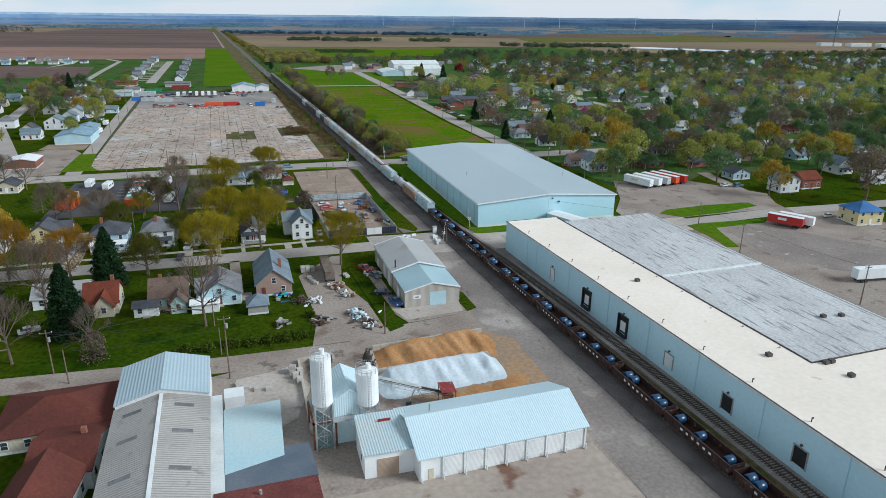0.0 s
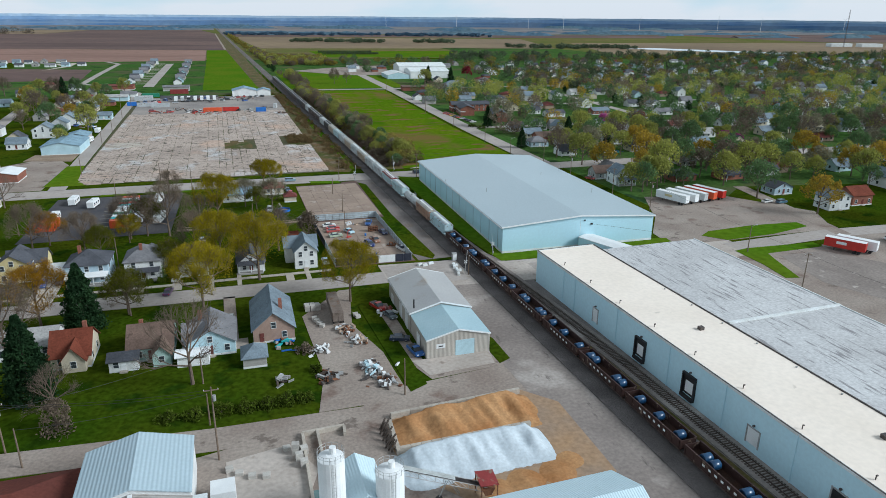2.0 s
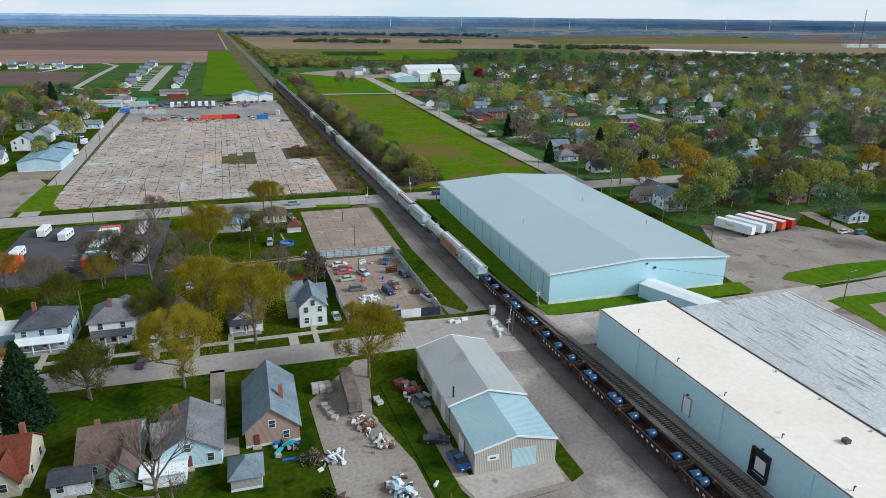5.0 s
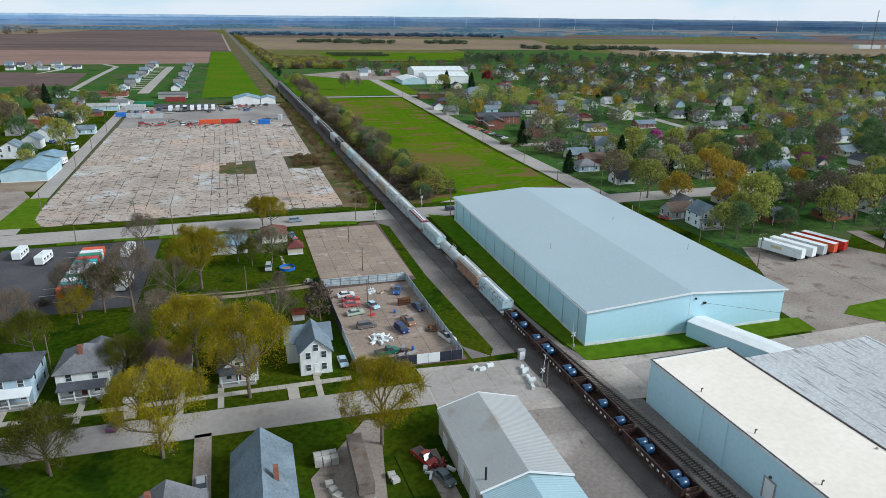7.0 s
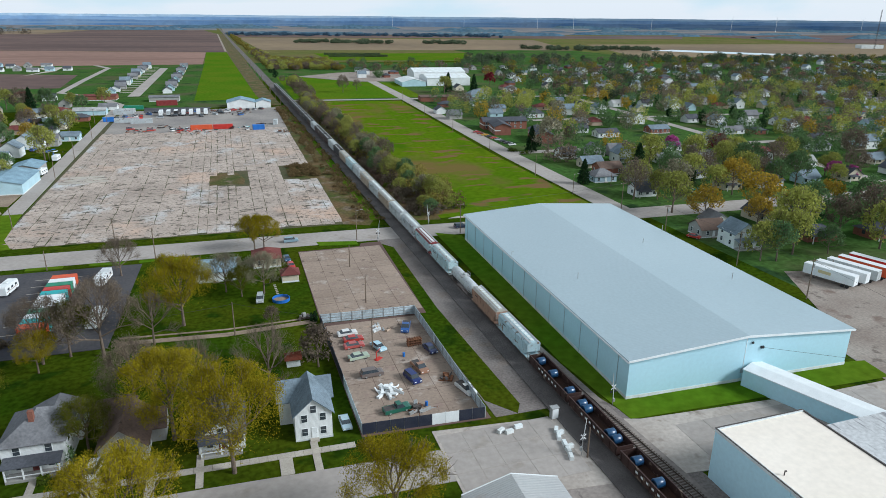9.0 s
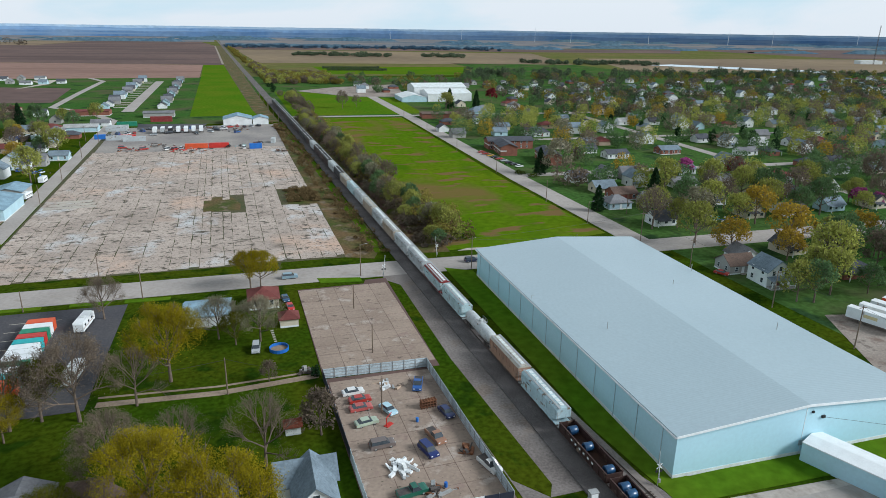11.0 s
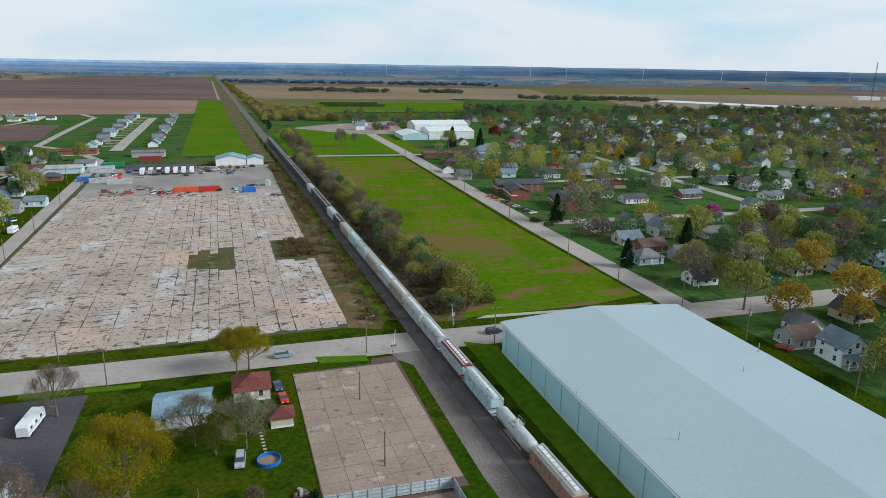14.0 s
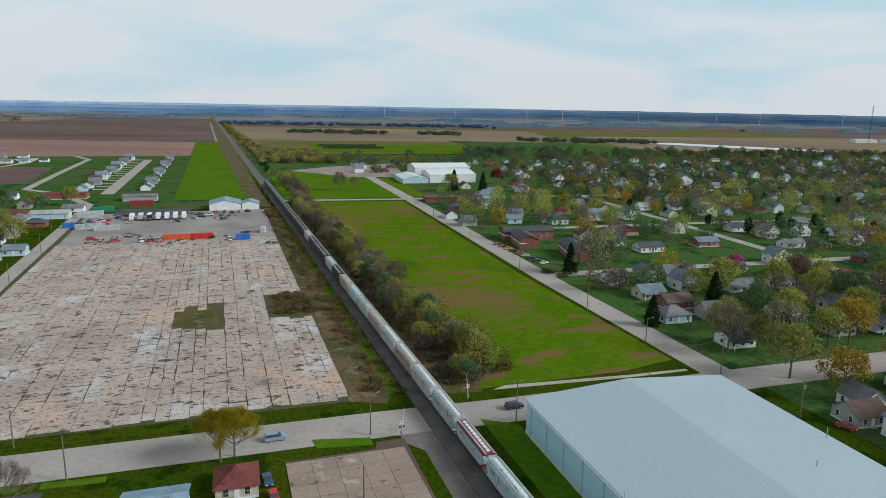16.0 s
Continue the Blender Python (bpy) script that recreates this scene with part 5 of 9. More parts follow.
# ---- metal shed beside the track ----
M["w_tin"] = ribs(mat("w_tin", (0.46, 0.43, 0.38), (0.40, 0.37, 0.33), 0.55, 0.3, 4, 0.08), "X", 0.3, 0.02)
M["r_tin"] = ribs(mat("r_tin", (0.42, 0.42, 0.41), (0.38, 0.38, 0.38), 0.45, 0.1, 2, 0.06, rust=((0.34, 0.30, 0.26), 0.2, 0.62)), "Y", 0.4, 0.02)
M["r_cyan"] = ribs(mat("r_cyan", (0.40, 0.54, 0.58), (0.34, 0.48, 0.53), 0.45, 0.1, 2, 0.06), "Y", 0.4, 0.02)
M["r_white"] = ribs(mat("r_white", (0.58, 0.72, 0.77), (0.54, 0.68, 0.74), 0.4, 0.08, 2, 0.05), "X", 0.4, 0.02)


def metal_shed():
    t = thing("metal_shed", "tan metal shed with a lower blue-roofed front bay", "shed", pose(-29.7, 127.8, 0, 0, 0, -1.0))
    part("wall", gable_wall(BM(), 14.6, 13.6, 4.5, 6.3, "y"), "w_tin", t)
    part("roof", gable(BM(), 14.6, 13.6, 4.5, 6.3, "y", 0.15), "r_cyan", t, "pale blue-green metal roof")
    part("rear_wall", transformed(gable_wall(BM(), 14.9, 22.8, 4.9, 7.0, "y"), pose(-0.15, 13.7, 0)), "w_tin", t)
    part("rear_roof", transformed(gable(BM(), 14.9, 22.8, 4.9, 7.0, "y", 0.3), pose(-0.15, 13.7, 0)), "r_tin", t, "weathered grey metal roof")
    for y in (13.35, 36.6):
        part("trim", prism(BM(), [(-0.45, 4.7), (7.3, 6.95), (15.05, 4.7), (15.05, 5.1), (7.3, 7.28), (-0.45, 5.1)], y, y + 0.12, "y"), "white", t)
    part("trim", prism(BM(), [(-0.2, 4.3), (7.3, 6.2), (14.8, 4.3), (14.8, 4.62), (7.3, 6.52), (-0.2, 4.62)], -0.3, -0.18, "y"), "white", t)
    part("roller_door", boxm(6.6, 11.0, -0.06, 0.0, -0.1, 3.7), "w_sky", t, "pale blue roller door")
    sign = part("sign", boxm(2.2, 4.2, -0.07, 0.0, 2.3, 3.3), "white", t, "white sign with a dark emblem")
    part("emblem", boxm(2.7, 3.7, -0.09, -0.07, 2.65, 2.9), "black", sign)
    bm = BM()
    tube(bm, (1.2, 15.5, 5), (1.2, 15.5, 7.6), 0.18)
    part("flue", bm, "black", t)
    for y, h in ((5, 3.4), (16, 3.8), (22, 3.6), (31, 2.2)):
        part("side_door", boxm(-0.25, -0.15, y, y + 2.6, -0.1, h), "w_white", t)
    part("gutter", boxm(-0.55, -0.38, 13.6, 36.6, 4.55, 4.75), "white", t)


metal_shed()


# ---- ready-mix plant and yard ----
def cylinder(bm, x, y, z0, z1, r, seg=24):
    return tube(bm, (x, y, z0), (x, y, z1), r, r, seg)


def silo(x, y, z0, z1, r, lab, legs):
    t = thing("silo", lab, "silo", pose(x, y, 0))
    bm = BM()
    cylinder(bm, 0, 0, z0, z1, r)
    part("tank", bm, "white", t, smooth=False)
    bm = BM()
    tube(bm, (0, 0, z0 - 1.8), (0, 0, z0), 0.35, r, 24)
    part("cone", bm, "white", t)
    bm = BM()
    tube(bm, (0, 0, z1), (0, 0, z1 + 0.35), r, r * 0.35, 24)
    part("lid", bm, "white", t)
    bm = BM()
    n = 14
    for i in range(n):
        a, b = 2 * math.pi * i / n, 2 * math.pi * (i + 1) / n
        p, q = (r * math.cos(a), r * math.sin(a)), (r * math.cos(b), r * math.sin(b))
        tube(bm, (*p, z1), (*p, z1 + 1.0), 0.03, seg=4)
        for h in (0.55, 1.0):
            tube(bm, (*p, z1 + h), (*q, z1 + h), 0.03, seg=4)
    part("guard_rail", bm, "grey_metal", t)
    bm = BM()
    tube(bm, (0.3, 0.2, z1), (0.3, 0.2, z1 + 1.3), 0.45, seg=12)
    part("filter", bm, "white", t)
    if legs:
        w = r * 0.85
        for sx in (-w, w):
            for sy in (-w, w):
                part("leg", boxm(sx - 0.13, sx + 0.13, sy - 0.13, sy + 0.13, -0.1, z0 + 0.3), "grey_metal", t)
        bm = BM()
        k = 3
        for j in range(k):
            a, b = z0 * j / k, z0 * (j + 1) / k
            for (p, q) in (((-w, -w), (w, -w)), ((w, -w), (w, w)), ((w, w), (-w, w)), ((-w, w), (-w, -w))):
                tube(bm, (*p, a), (*q, b), 0.05, seg=4)
                tube(bm, (*q, a), (*p, b), 0.05, seg=4)
                tube(bm, (*p, b), (*q, b), 0.06, seg=4)
        part("bracing", bm, "grey_metal", t)
    bm = BM()
    for s in (-0.25, 0.25):
        tube(bm, (s, -r - 0.15, 0), (s, -r - 0.15, z1 + 0.8), 0.035, seg=4)
    for i in range(int(z1 / 0.5)):
        tube(bm, (-0.25, -r - 0.15, 0.3 + i * 0.5), (0.25, -r - 0.15, 0.3 + i * 0.5), 0.025, seg=4)
    part("ladder", bm, "grey_metal", t)
    return t


silo(-58.0, 76.2, 8.6, 17.3, 1.75, "tall white cement silo on a steel frame with ladder", True)
silo(-50.2, 76.5, 7.2, 13.2, 1.95, "white cement silo on a boxy base with guard rail", True)


def batch_house():
    t = thing("batching_house", "tall pale blue metal batching house of the concrete plant", "plant building", pose(-56.2, 76.0, 0))
    part("wall", gable_wall(BM(), 5.6, 9.5, 8.6, 10.2, "y"), "r_white", t)
    part("roof", gable(BM(), 5.6, 9.5, 8.6, 10.2, "y", 0.15), "r_white", t)
    part("hood", boxm(5.6, 7.6, 3.0, 6.5, 5.5, 9.4), "white", t)
    part("opening", boxm(5.62, 6.6, -0.05, 0.0, 6.6, 8.4), "rusty", t)
    part("bay", boxm(-3.4, 0, -0.5, 6.5, -0.1, 0.4), "teal_slab", t, "blue-green stained wash bay")
    bm = BM()
    for x, y in ((-3.6, -0.6), (-3.6, 6.6), (0.2, -0.6)):
        box(bm, x - 0.15, x + 0.15, y - 0.15, y + 0.15, 0, 5.2)
    box(bm, -3.75, 0.35, -0.75, -0.45, 4.9, 5.3)
    box(bm, -3.75, -3.45, -0.75, 6.75, 4.9, 5.3)
    part("gantry", bm, "rusty", t)
    part("walkway_grate", boxm(-0.2, 3.5, -1.6, -0.1, 5.3, 5.45), "grey_metal", t)


M["teal_slab"] = mat("teal_slab", (0.16, 0.27, 0.28), (0.24, 0.30, 0.29), 0.8, 0.3, 2, 0.2)
batch_house()


def office():
    t = thing("plant_office", "small white block building with ribbed roof and brown roller door", "plant building", pose(-53.2, 65.2, 0, 0, 0, -2))
    part("wall", prism(BM(), [(0, -0.1), (8.6, -0.1), (8.6, 6.2), (0, 4.6)], 0, 8.2, "x"), "white", t)
    part("roof", prism(BM(), [(-0.4, 4.55), (8.8, 6.25), (8.8, 6.45), (-0.4, 4.75)], -0.3, 8.5, "x"), "r_office", t, "ribbed metal roof, blue at one end")
    part("roller_door", boxm(2.0, 5.6, -0.06, 0.0, -0.05, 3.4), "w_tan", t, "brown roller door")
    part("roof_sign", boxm(3.4, 5.6, 6.4, 6.5, 5.95, 6.5), "maroon", t, "red roof sign")
    window(t, pose(-0.005, 3, 1.6, 0, 0, -90))


M["r_office"] = ribs(mat("r_office", (0.52, 0.53, 0.50), (0.42, 0.55, 0.60), 0.5, 0.12, 2, 0.08), "X", 0.45, 0.03)
office()


def truck_shed():
    t = thing("truck_shed", "long white garage with pale blue metal roof and seven bays", "garage", pose(-45.0, 62.0, 0, 0, 0, 0.6))
    W, D, E, R = 30.2, 15.0, 4.3, 7.2
    part("wall", gable_wall(BM(), W, D, E, R, "x"), "white", t)
    part("roof", gable(BM(), W, D, E, R, "x", 0.35), "r_white", t)
    for i in range(9):
        x = 0.3 + i * (W - 0.6) / 8
        part("pilaster", boxm(x - 0.16, x + 0.16, -0.22, 0.0, -0.1, E), "base_white", t)
        bm = BM()
        tube(bm, (x, -0.6, -0.1), (x, -0.6, 1.1), 0.14, seg=8)
        part("bollard", bm, "base_white", t)
    for i in range(1, 8):
        x = 0.3 + i * (W - 0.6) / 8
        part("bay_door", boxm(x + 0.3, x + 3.3, -0.08, 0.0, 0.2, 3.6), "w_white", t, "white sectional bay door")
    part("entry_door", boxm(1.5, 2.4, -0.08, 0.0, 0, 2.1), "w_cream", t)
    bm = BM()
    tube(bm, (4.5, 9, 6), (4.5, 9, 8.1), 0.15)
    part("flue", bm, "grey_metal", t)


truck_shed()


def heap(name, pts, h, material, lab, seed):
    """A heap of loose material: a ridge line of (x, y, radius, height) humps on a fine grid."""
    xs = [p[0] for p in pts]
    ys = [p[1] for p in pts]
    R_ = max(p[2] for p in pts)
    x0, x1, y0, y1 = min(xs) - R_, max(xs) + R_, min(ys) - R_, max(ys) + R_
    st = 0.35
    nx, ny = int((x1 - x0) / st) + 1, int((y1 - y0) / st) + 1
    v, f = [], []
    for j in range(ny):
        for i in range(nx):
            x, y = x0 + i * st, y0 + j * st
            z = 0
            for px, py, pr, ph in pts:
                d = math.hypot(x - px, y - py) / pr
                z = max(z, ph * max(0, 1 - d) ** 0.9)
            z *= 1 + 0.22 * noise.noise((x * 0.55 + seed, y * 0.2, 0)) + 0.10 * noise.noise((x * 1.6, y * 1.2, seed))
            v.append((x, y, z * h - 0.12))
    for j in range(ny - 1):
        for i in range(nx - 1):
            a = j * nx + i
            q = (a, a + 1, a + nx + 1, a + nx)
            if max(v[k][2] for k in q) > -0.1:
                f.append(q)
    me = bpy.data.meshes.new(name)
    me.from_pydata(v, [], f)
    me.materials.append(M[material])
    me.shade_smooth()
    return tagged(new(name, me), lab, "heap")


M["sand"] = mat("sand", (0.42, 0.245, 0.115), (0.34, 0.165, 0.065), 0.95, 0.16, 2, 0.2, bump=0.05)
M["lime"] = mat("lime", (0.55, 0.61, 0.65), (0.47, 0.53, 0.57), 0.95, 0.2, 2, 0.12, bump=0.05)
ground_patch("sand_floor", [(-44.5, 100), (-42, 109), (-16, 111), (-10, 104), (-10.5, 82), (-14, 78.5), (-34, 80), (-44, 92)], 0.02, mat("sand_floor", (0.36, 0.235, 0.135), (0.30, 0.22, 0.155), 0.95, 0.1, 1, 0.2), "spilled tan sand over the yard", "sand")
def bank(name, a, b, back, front, heights, material, lab, seed, gully):
    """Loose material tipped against a wall: a ridge from a to b, a steep back and a long gullied front."""
    a, b = Vector(a), Vector(b)
    L = (b - a).length
    ang = math.atan2(b.y - a.y, b.x - a.x)
    st = 0.3
    nu, nv = int((L + 4) / st), int((back + front) / st)
    v, f = [], []
    for j in range(nv + 1):
        for i in range(nu + 1):
            u, w = -2 + i * st, back - j * st
            s_ = min(max(u / L, 0.0), 1.0) * (len(heights) - 1)
            k = min(int(s_), len(heights) - 2)
            t_ = (s_ - k) ** 2 * (3 - 2 * (s_ - k))
            hh = heights[k] * (1 - t_) + heights[k + 1] * t_
            hh *= max(0.0, min(1.0, (u + 2) / 3.5, (L + 2 - u) / 3.5))
            run = -w / front if w < 0 else w / back
            cut = noise.noise((u * 0.42 + w * 0.10 + seed, w * 0.07, seed))
            z = hh * max(0.0, 1 - run) ** 1.1 * (1 + gully * cut * min(1.0, run * 3)) + 0.10 * noise.noise((u * 1.3, w * 1.1, seed)) * min(1.0, hh)
            v.append((u, w, z - 0.12))
    for j in range(nv):
        for i in range(nu):
            k = j * (nu + 1) + i
            q = (k + nu + 1, k + nu + 2, k + 1, k)
            if max(v[m_][2] for m_ in q) > -0.06:
                f.append(q)
    me = bpy.data.meshes.new(name)
    me.from_pydata(v, [], f)
    me.materials.append(M[material])
    me.shade_smooth()
    ob = tagged(new(name, me), lab, "heap")
    ob.matrix_world = pose(a.x, a.y, 0, 0, 0, math.degrees(ang))
    return ob


bank("sand_heap", (-42, 105.2), (-16.8, 106.8), 2.4, 10.0, (1.6, 2.2, 2.9, 2.3, 2.9, 3.0, 1.6), "sand", "long heap of orange-tan sand against low concrete walls", 3, 0.9)
bank("lime_heap", (-43.5, 95.0), (-19.4, 95.6), 2.2, 8.6, (2.4, 2.9, 3.0, 3.1, 3.0, 2.5), "lime", "long smooth heap of pale blue-white crushed stone", 9, 0.75)
heap("sand_heap", [(-31, 83.6, 3.5, 0.45), (-26, 84.0, 4, 0.6), (-20, 84.6, 4, 0.55), (-16.5, 87, 3.5, 0.4)], 1.0, "sand", "low spread of tan sand", 21)
for a, b in (((-42.6, 108.0), (-15.4, 109.2)), ((-43.9, 96.6), (-43.2, 107.6)), ((-43.5, 97.4), (-18.5, 97.9))):
    d = Vector((b[0] - a[0], b[1] - a[1]))
    m = Matrix.Translation((*a, 0)) @ Matrix.Rotation(math.atan2(d.y, d.x), 4, "Z")
    k = int(d.length / 1.9)
    w = thing("bin_wall", "wall of stacked concrete blocks behind the sand heaps", "wall", m)
    first = None
    for i in range(k):
        for j in range(2):
            mm = pose(i * 1.9, 0, -0.1 + j * 0.62)
            if first is None:
                first = part("block", boxm(0.02, 1.86, -0.35, 0.35, 0, 0.6), "walkway", w)
                first.matrix_basis = mm
            else:
                again(first, w, mm)


def conveyor():
    t = thing("conveyor", "grey steel lattice belt conveyor on wheels", "conveyor")
    a, b = Vector((-47.5, 86.0, 6.4)), Vector((-32.6, 82.4, 1.9))
    d = (b - a)
    side = Vector((d.y, -d.x, 0)).normalized() * 0.6
    bm = BM()
    k = 12
    for s in (-1, 1):
        for h in (0, -0.9):
            tube(bm, a + side * s + Vector((0, 0, h)), b + side * s + Vector((0, 0, h)), 0.06, seg=4)
        for i in range(k):
            p, q = a + d * (i / k) + side * s, a + d * ((i + 1) / k) + side * s
            tube(bm, p, q - Vector((0, 0, 0.9)), 0.04, seg=4)
            tube(bm, p, p - Vector((0, 0, 0.9)), 0.04, seg=4)
    part("truss", bm, "grey_metal", t)
    bm = BM()
    v = [bm.verts.new(p) for p in (a - side * 0.8, a + side * 0.8, b + side * 0.8, b - side * 0.8)]
    bm.faces.new(v)
    bmesh.ops.solidify(bm, geom=bm.faces[:], thickness=0.08)
    part("belt", bm, "dark_metal", t)
    for s in (-1, 1):
        bm = BM()
        mid = a.lerp(b, 0.55) + side * s
        tube(bm, mid, (mid.x - 1.5, mid.y + s * 0.5, 0.4), 0.07, seg=5)
        tube(bm, mid, (mid.x + 1.8, mid.y + s * 0.5, 0.4), 0.07, seg=5)
        part("leg", bm, "grey_metal", t)
        bm = BM()
        tube(bm, (mid.x - 1.5, mid.y + s * 0.5 - 0.12, 0.4), (mid.x - 1.5, mid.y + s * 0.5 + 0.12, 0.4), 0.45, seg=12)
        part("wheel", bm, "black", t)
    part("feed_hopper", prism(BM(), [(-34.6, 2.2), (-32.4, 2.2), (-33.0, 1.0), (-34.0, 1.0)], 81.6, 83.6, "y"), "rusty", t, "rusty feed hopper")
    roof = boxm(-1.5, 1.5, -1.6, 1.6, -0.06, 0.06)
    part("canopy", transformed(roof, pose(-33.5, 82.6, 3.5, 8, 4, -2)), "maroon", t, "faded dark red sheet canopy")
    for x, y in ((-34.8, 81.2), (-32.2, 81.2), (-34.8, 84.0), (-32.2, 84.0)):
        part("canopy_post", boxm(x - 0.07, x + 0.07, y - 0.07, y + 0.07, -0.1, 3.4), "rusty", t)
    cover = Vector((0, 0, 0.18))
    bm = BM()
    p, q = a.lerp(b, 0.08) + cover, a.lerp(b, 0.62) + cover
    bm.faces.new([bm.verts.new(w_) for w_ in (p - side * 0.9, p + side * 0.9, q + side * 0.9, q - side * 0.9)])
    bmesh.ops.solidify(bm, geom=bm.faces[:], thickness=0.1)
    part("belt_cover", bm, "base_white", t, "pale sheet-metal belt cover")


conveyor()
fence_bars = thing("retaining_slats", "row of leaning concrete slabs beside the conveyor", "slabs")
slat = None
for i in range(9):
    m = pose(-40 + i * 1.9, 79.2, 0, 18, 0, -8)
    if slat is None:
        slat = part("slab", boxm(-0.12, 0.12, -1.9, 1.9, -0.1, 0.5), "walkway", fence_bars)
        slat.matrix_basis = m
    else:
        again(slat, fence_bars, m)

# low walls of the wash-out bays and posts leaning on the sand bin
for a, b in (((-58.9, 107.2), (-51.4, 107.4)), ((-56.3, 107.0), (-56.5, 92.0)), ((-58.9, 107.0), (-59.7, 80.0)), ((-51.5, 107.0), (-51.7, 105.0))):
    d = Vector((b[0] - a[0], b[1] - a[1]))
    ob = tagged(part("low_wall", boxm(0, d.length, -0.25, 0.25, -0.1, 0.9), "walkway"), "low stained concrete wall of a wash-out bay", "wall", "bay walls")
    ob.matrix_world = Matrix.Translation((*a, 0)) @ Matrix.Rotation(math.atan2(d.y, d.x), 4, "Z")
ground_patch("wash_pit", [(-59.3, 92), (-56.9, 92), (-57.2, 80), (-59.3, 80)], 0.03, mat("wash_water", (0.10, 0.20, 0.21), (0.16, 0.25, 0.25), 0.15, 0.2, 1.0, 0.1, spec=0.5), "shallow teal-grey puddle in a wash-out bay", "puddle", 0.1)
lean = None
for i in range(11):
    m = pose(-44.9 - (i % 3) * 0.35, 98.0 + i * 0.72, 0.0, (i * 17 % 9) - 4, 22 + (i * 13 % 10), (i * 29 % 14) - 7)
    if lean is None:
        lean = tagged(part("old_sleeper", boxm(-0.13, 0.13, -0.12, 0.12, 0, 2.5), "tie"), "dark weathered timber leaning on the bin wall", "timber", "leaning timbers")
        lean.matrix_world = m
    else:
        copy_thing(lean, m)

# blocks and pallets stacked in the plant yard
M["block"] = mat("block", (0.50, 0.48, 0.44), (0.40, 0.38, 0.35), 0.9, 0.5, 4, 0.15, rnd=0.12)
blk = None
for i, (x, y, n) in enumerate([(-60.6, 102.5, 3), (-59.2, 102.2, 2), (-60.2, 100.6, 2), (-59.6, 98.6, 2), (-68, 98.2, 1), (-65.8, 97.6, 1), (-70, 99.5, 1), (-71.5, 101, 1), (-62, 104, 1)]):
    for j in range(n):
        m = pose(x, y, -0.03 + j * 0.72, 0, 0, i * 37 % 20 - 10)
        if blk is None:
            blk = tagged(part("block_stack", boxm(-0.62, 0.62, -0.55, 0.55, 0, 0.70), "block"), "stack of pale concrete blocks on the yard", "blocks", "block stacks")
            blk.matrix_world = m
        else:
            copy_thing(blk, m)
ground_patch("yard_slab", [(-72, 103.5), (-61, 105.5), (-57.5, 97), (-61.5, 86), (-64.5, 84), (-72, 95)], 0.03, "concrete", "pale concrete slab in the plant yard", "pavement")
ground_patch("yard_slab", [(-61, 62), (-13, 63), (-12, 40), (-14, -60), (-70, -60), (-62, 50)], 0.0, mat("wet_slab", (0.42, 0.36, 0.30), (0.34, 0.28, 0.24), 0.85, 0.06, 0.9, 0.15, rust=((0.19, 0.11, 0.08), 0.14, 0.59)), "stained concrete yard in front of the garage bays", "pavement")


# ---- workshops at the lane ----
def gable_block(name, lab, x0, x1, y0, y1, e, r, wall, roof, cat="workshop", ridge="y"):
    t = thing(name, lab, cat, pose(x0, y0, 0))
    part("wall", gable_wall(BM(), x1 - x0, y1 - y0, e, r, ridge), wall, t)
    part("roof", gable(BM(), x1 - x0, y1 - y0, e, r, ridge, 0.2), roof, t)
    return t


M["r_ribgrey"] = ribs(mat("r_ribgrey", (0.42, 0.40, 0.37), (0.36, 0.34, 0.32), 0.6, 0.1, 2, 0.1, rust=((0.30, 0.27, 0.24), 0.3, 0.6)), "Y", 0.55, 0.05)
M["r_smooth"] = ribs(mat("r_smooth", (0.40, 0.50, 0.55), (0.37, 0.47, 0.52), 0.45, 0.06, 2, 0.05), "X", 0.6, 0.02)
gable_block("workshop", "metal workshop with smooth pale blue-grey roof", -92.2, -76.6, 89.6, 103.6, 6.0, 8.2, "w_white", "r_smooth")
W2 = gable_block("workshop", "long workshop with ribbed grey metal roof and skylight strips", -92.2, -76.6, 20.0, 89.4, 5.2, 7.3, "w_white", "r_ribgrey")
part("ridge_cap", boxm(7.5, 8.1, 0, 69.3, 7.42, 7.56), "white", W2)
for y in (66, 58, 48, 38):
    for sx in (3.2, 11.6):
        zc = 5.2 + 2.1 * (1 - abs(sx - 7.8) / 7.8) + 0.17
        part("skylight", boxm(-1.6, 1.6, -0.5, 0.5, -0.02, 0.03, m=pose(sx, y, zc, 0, -15 if sx < 7.8 else 15, 0)), "r_grey", W2, "dull skylight strip")


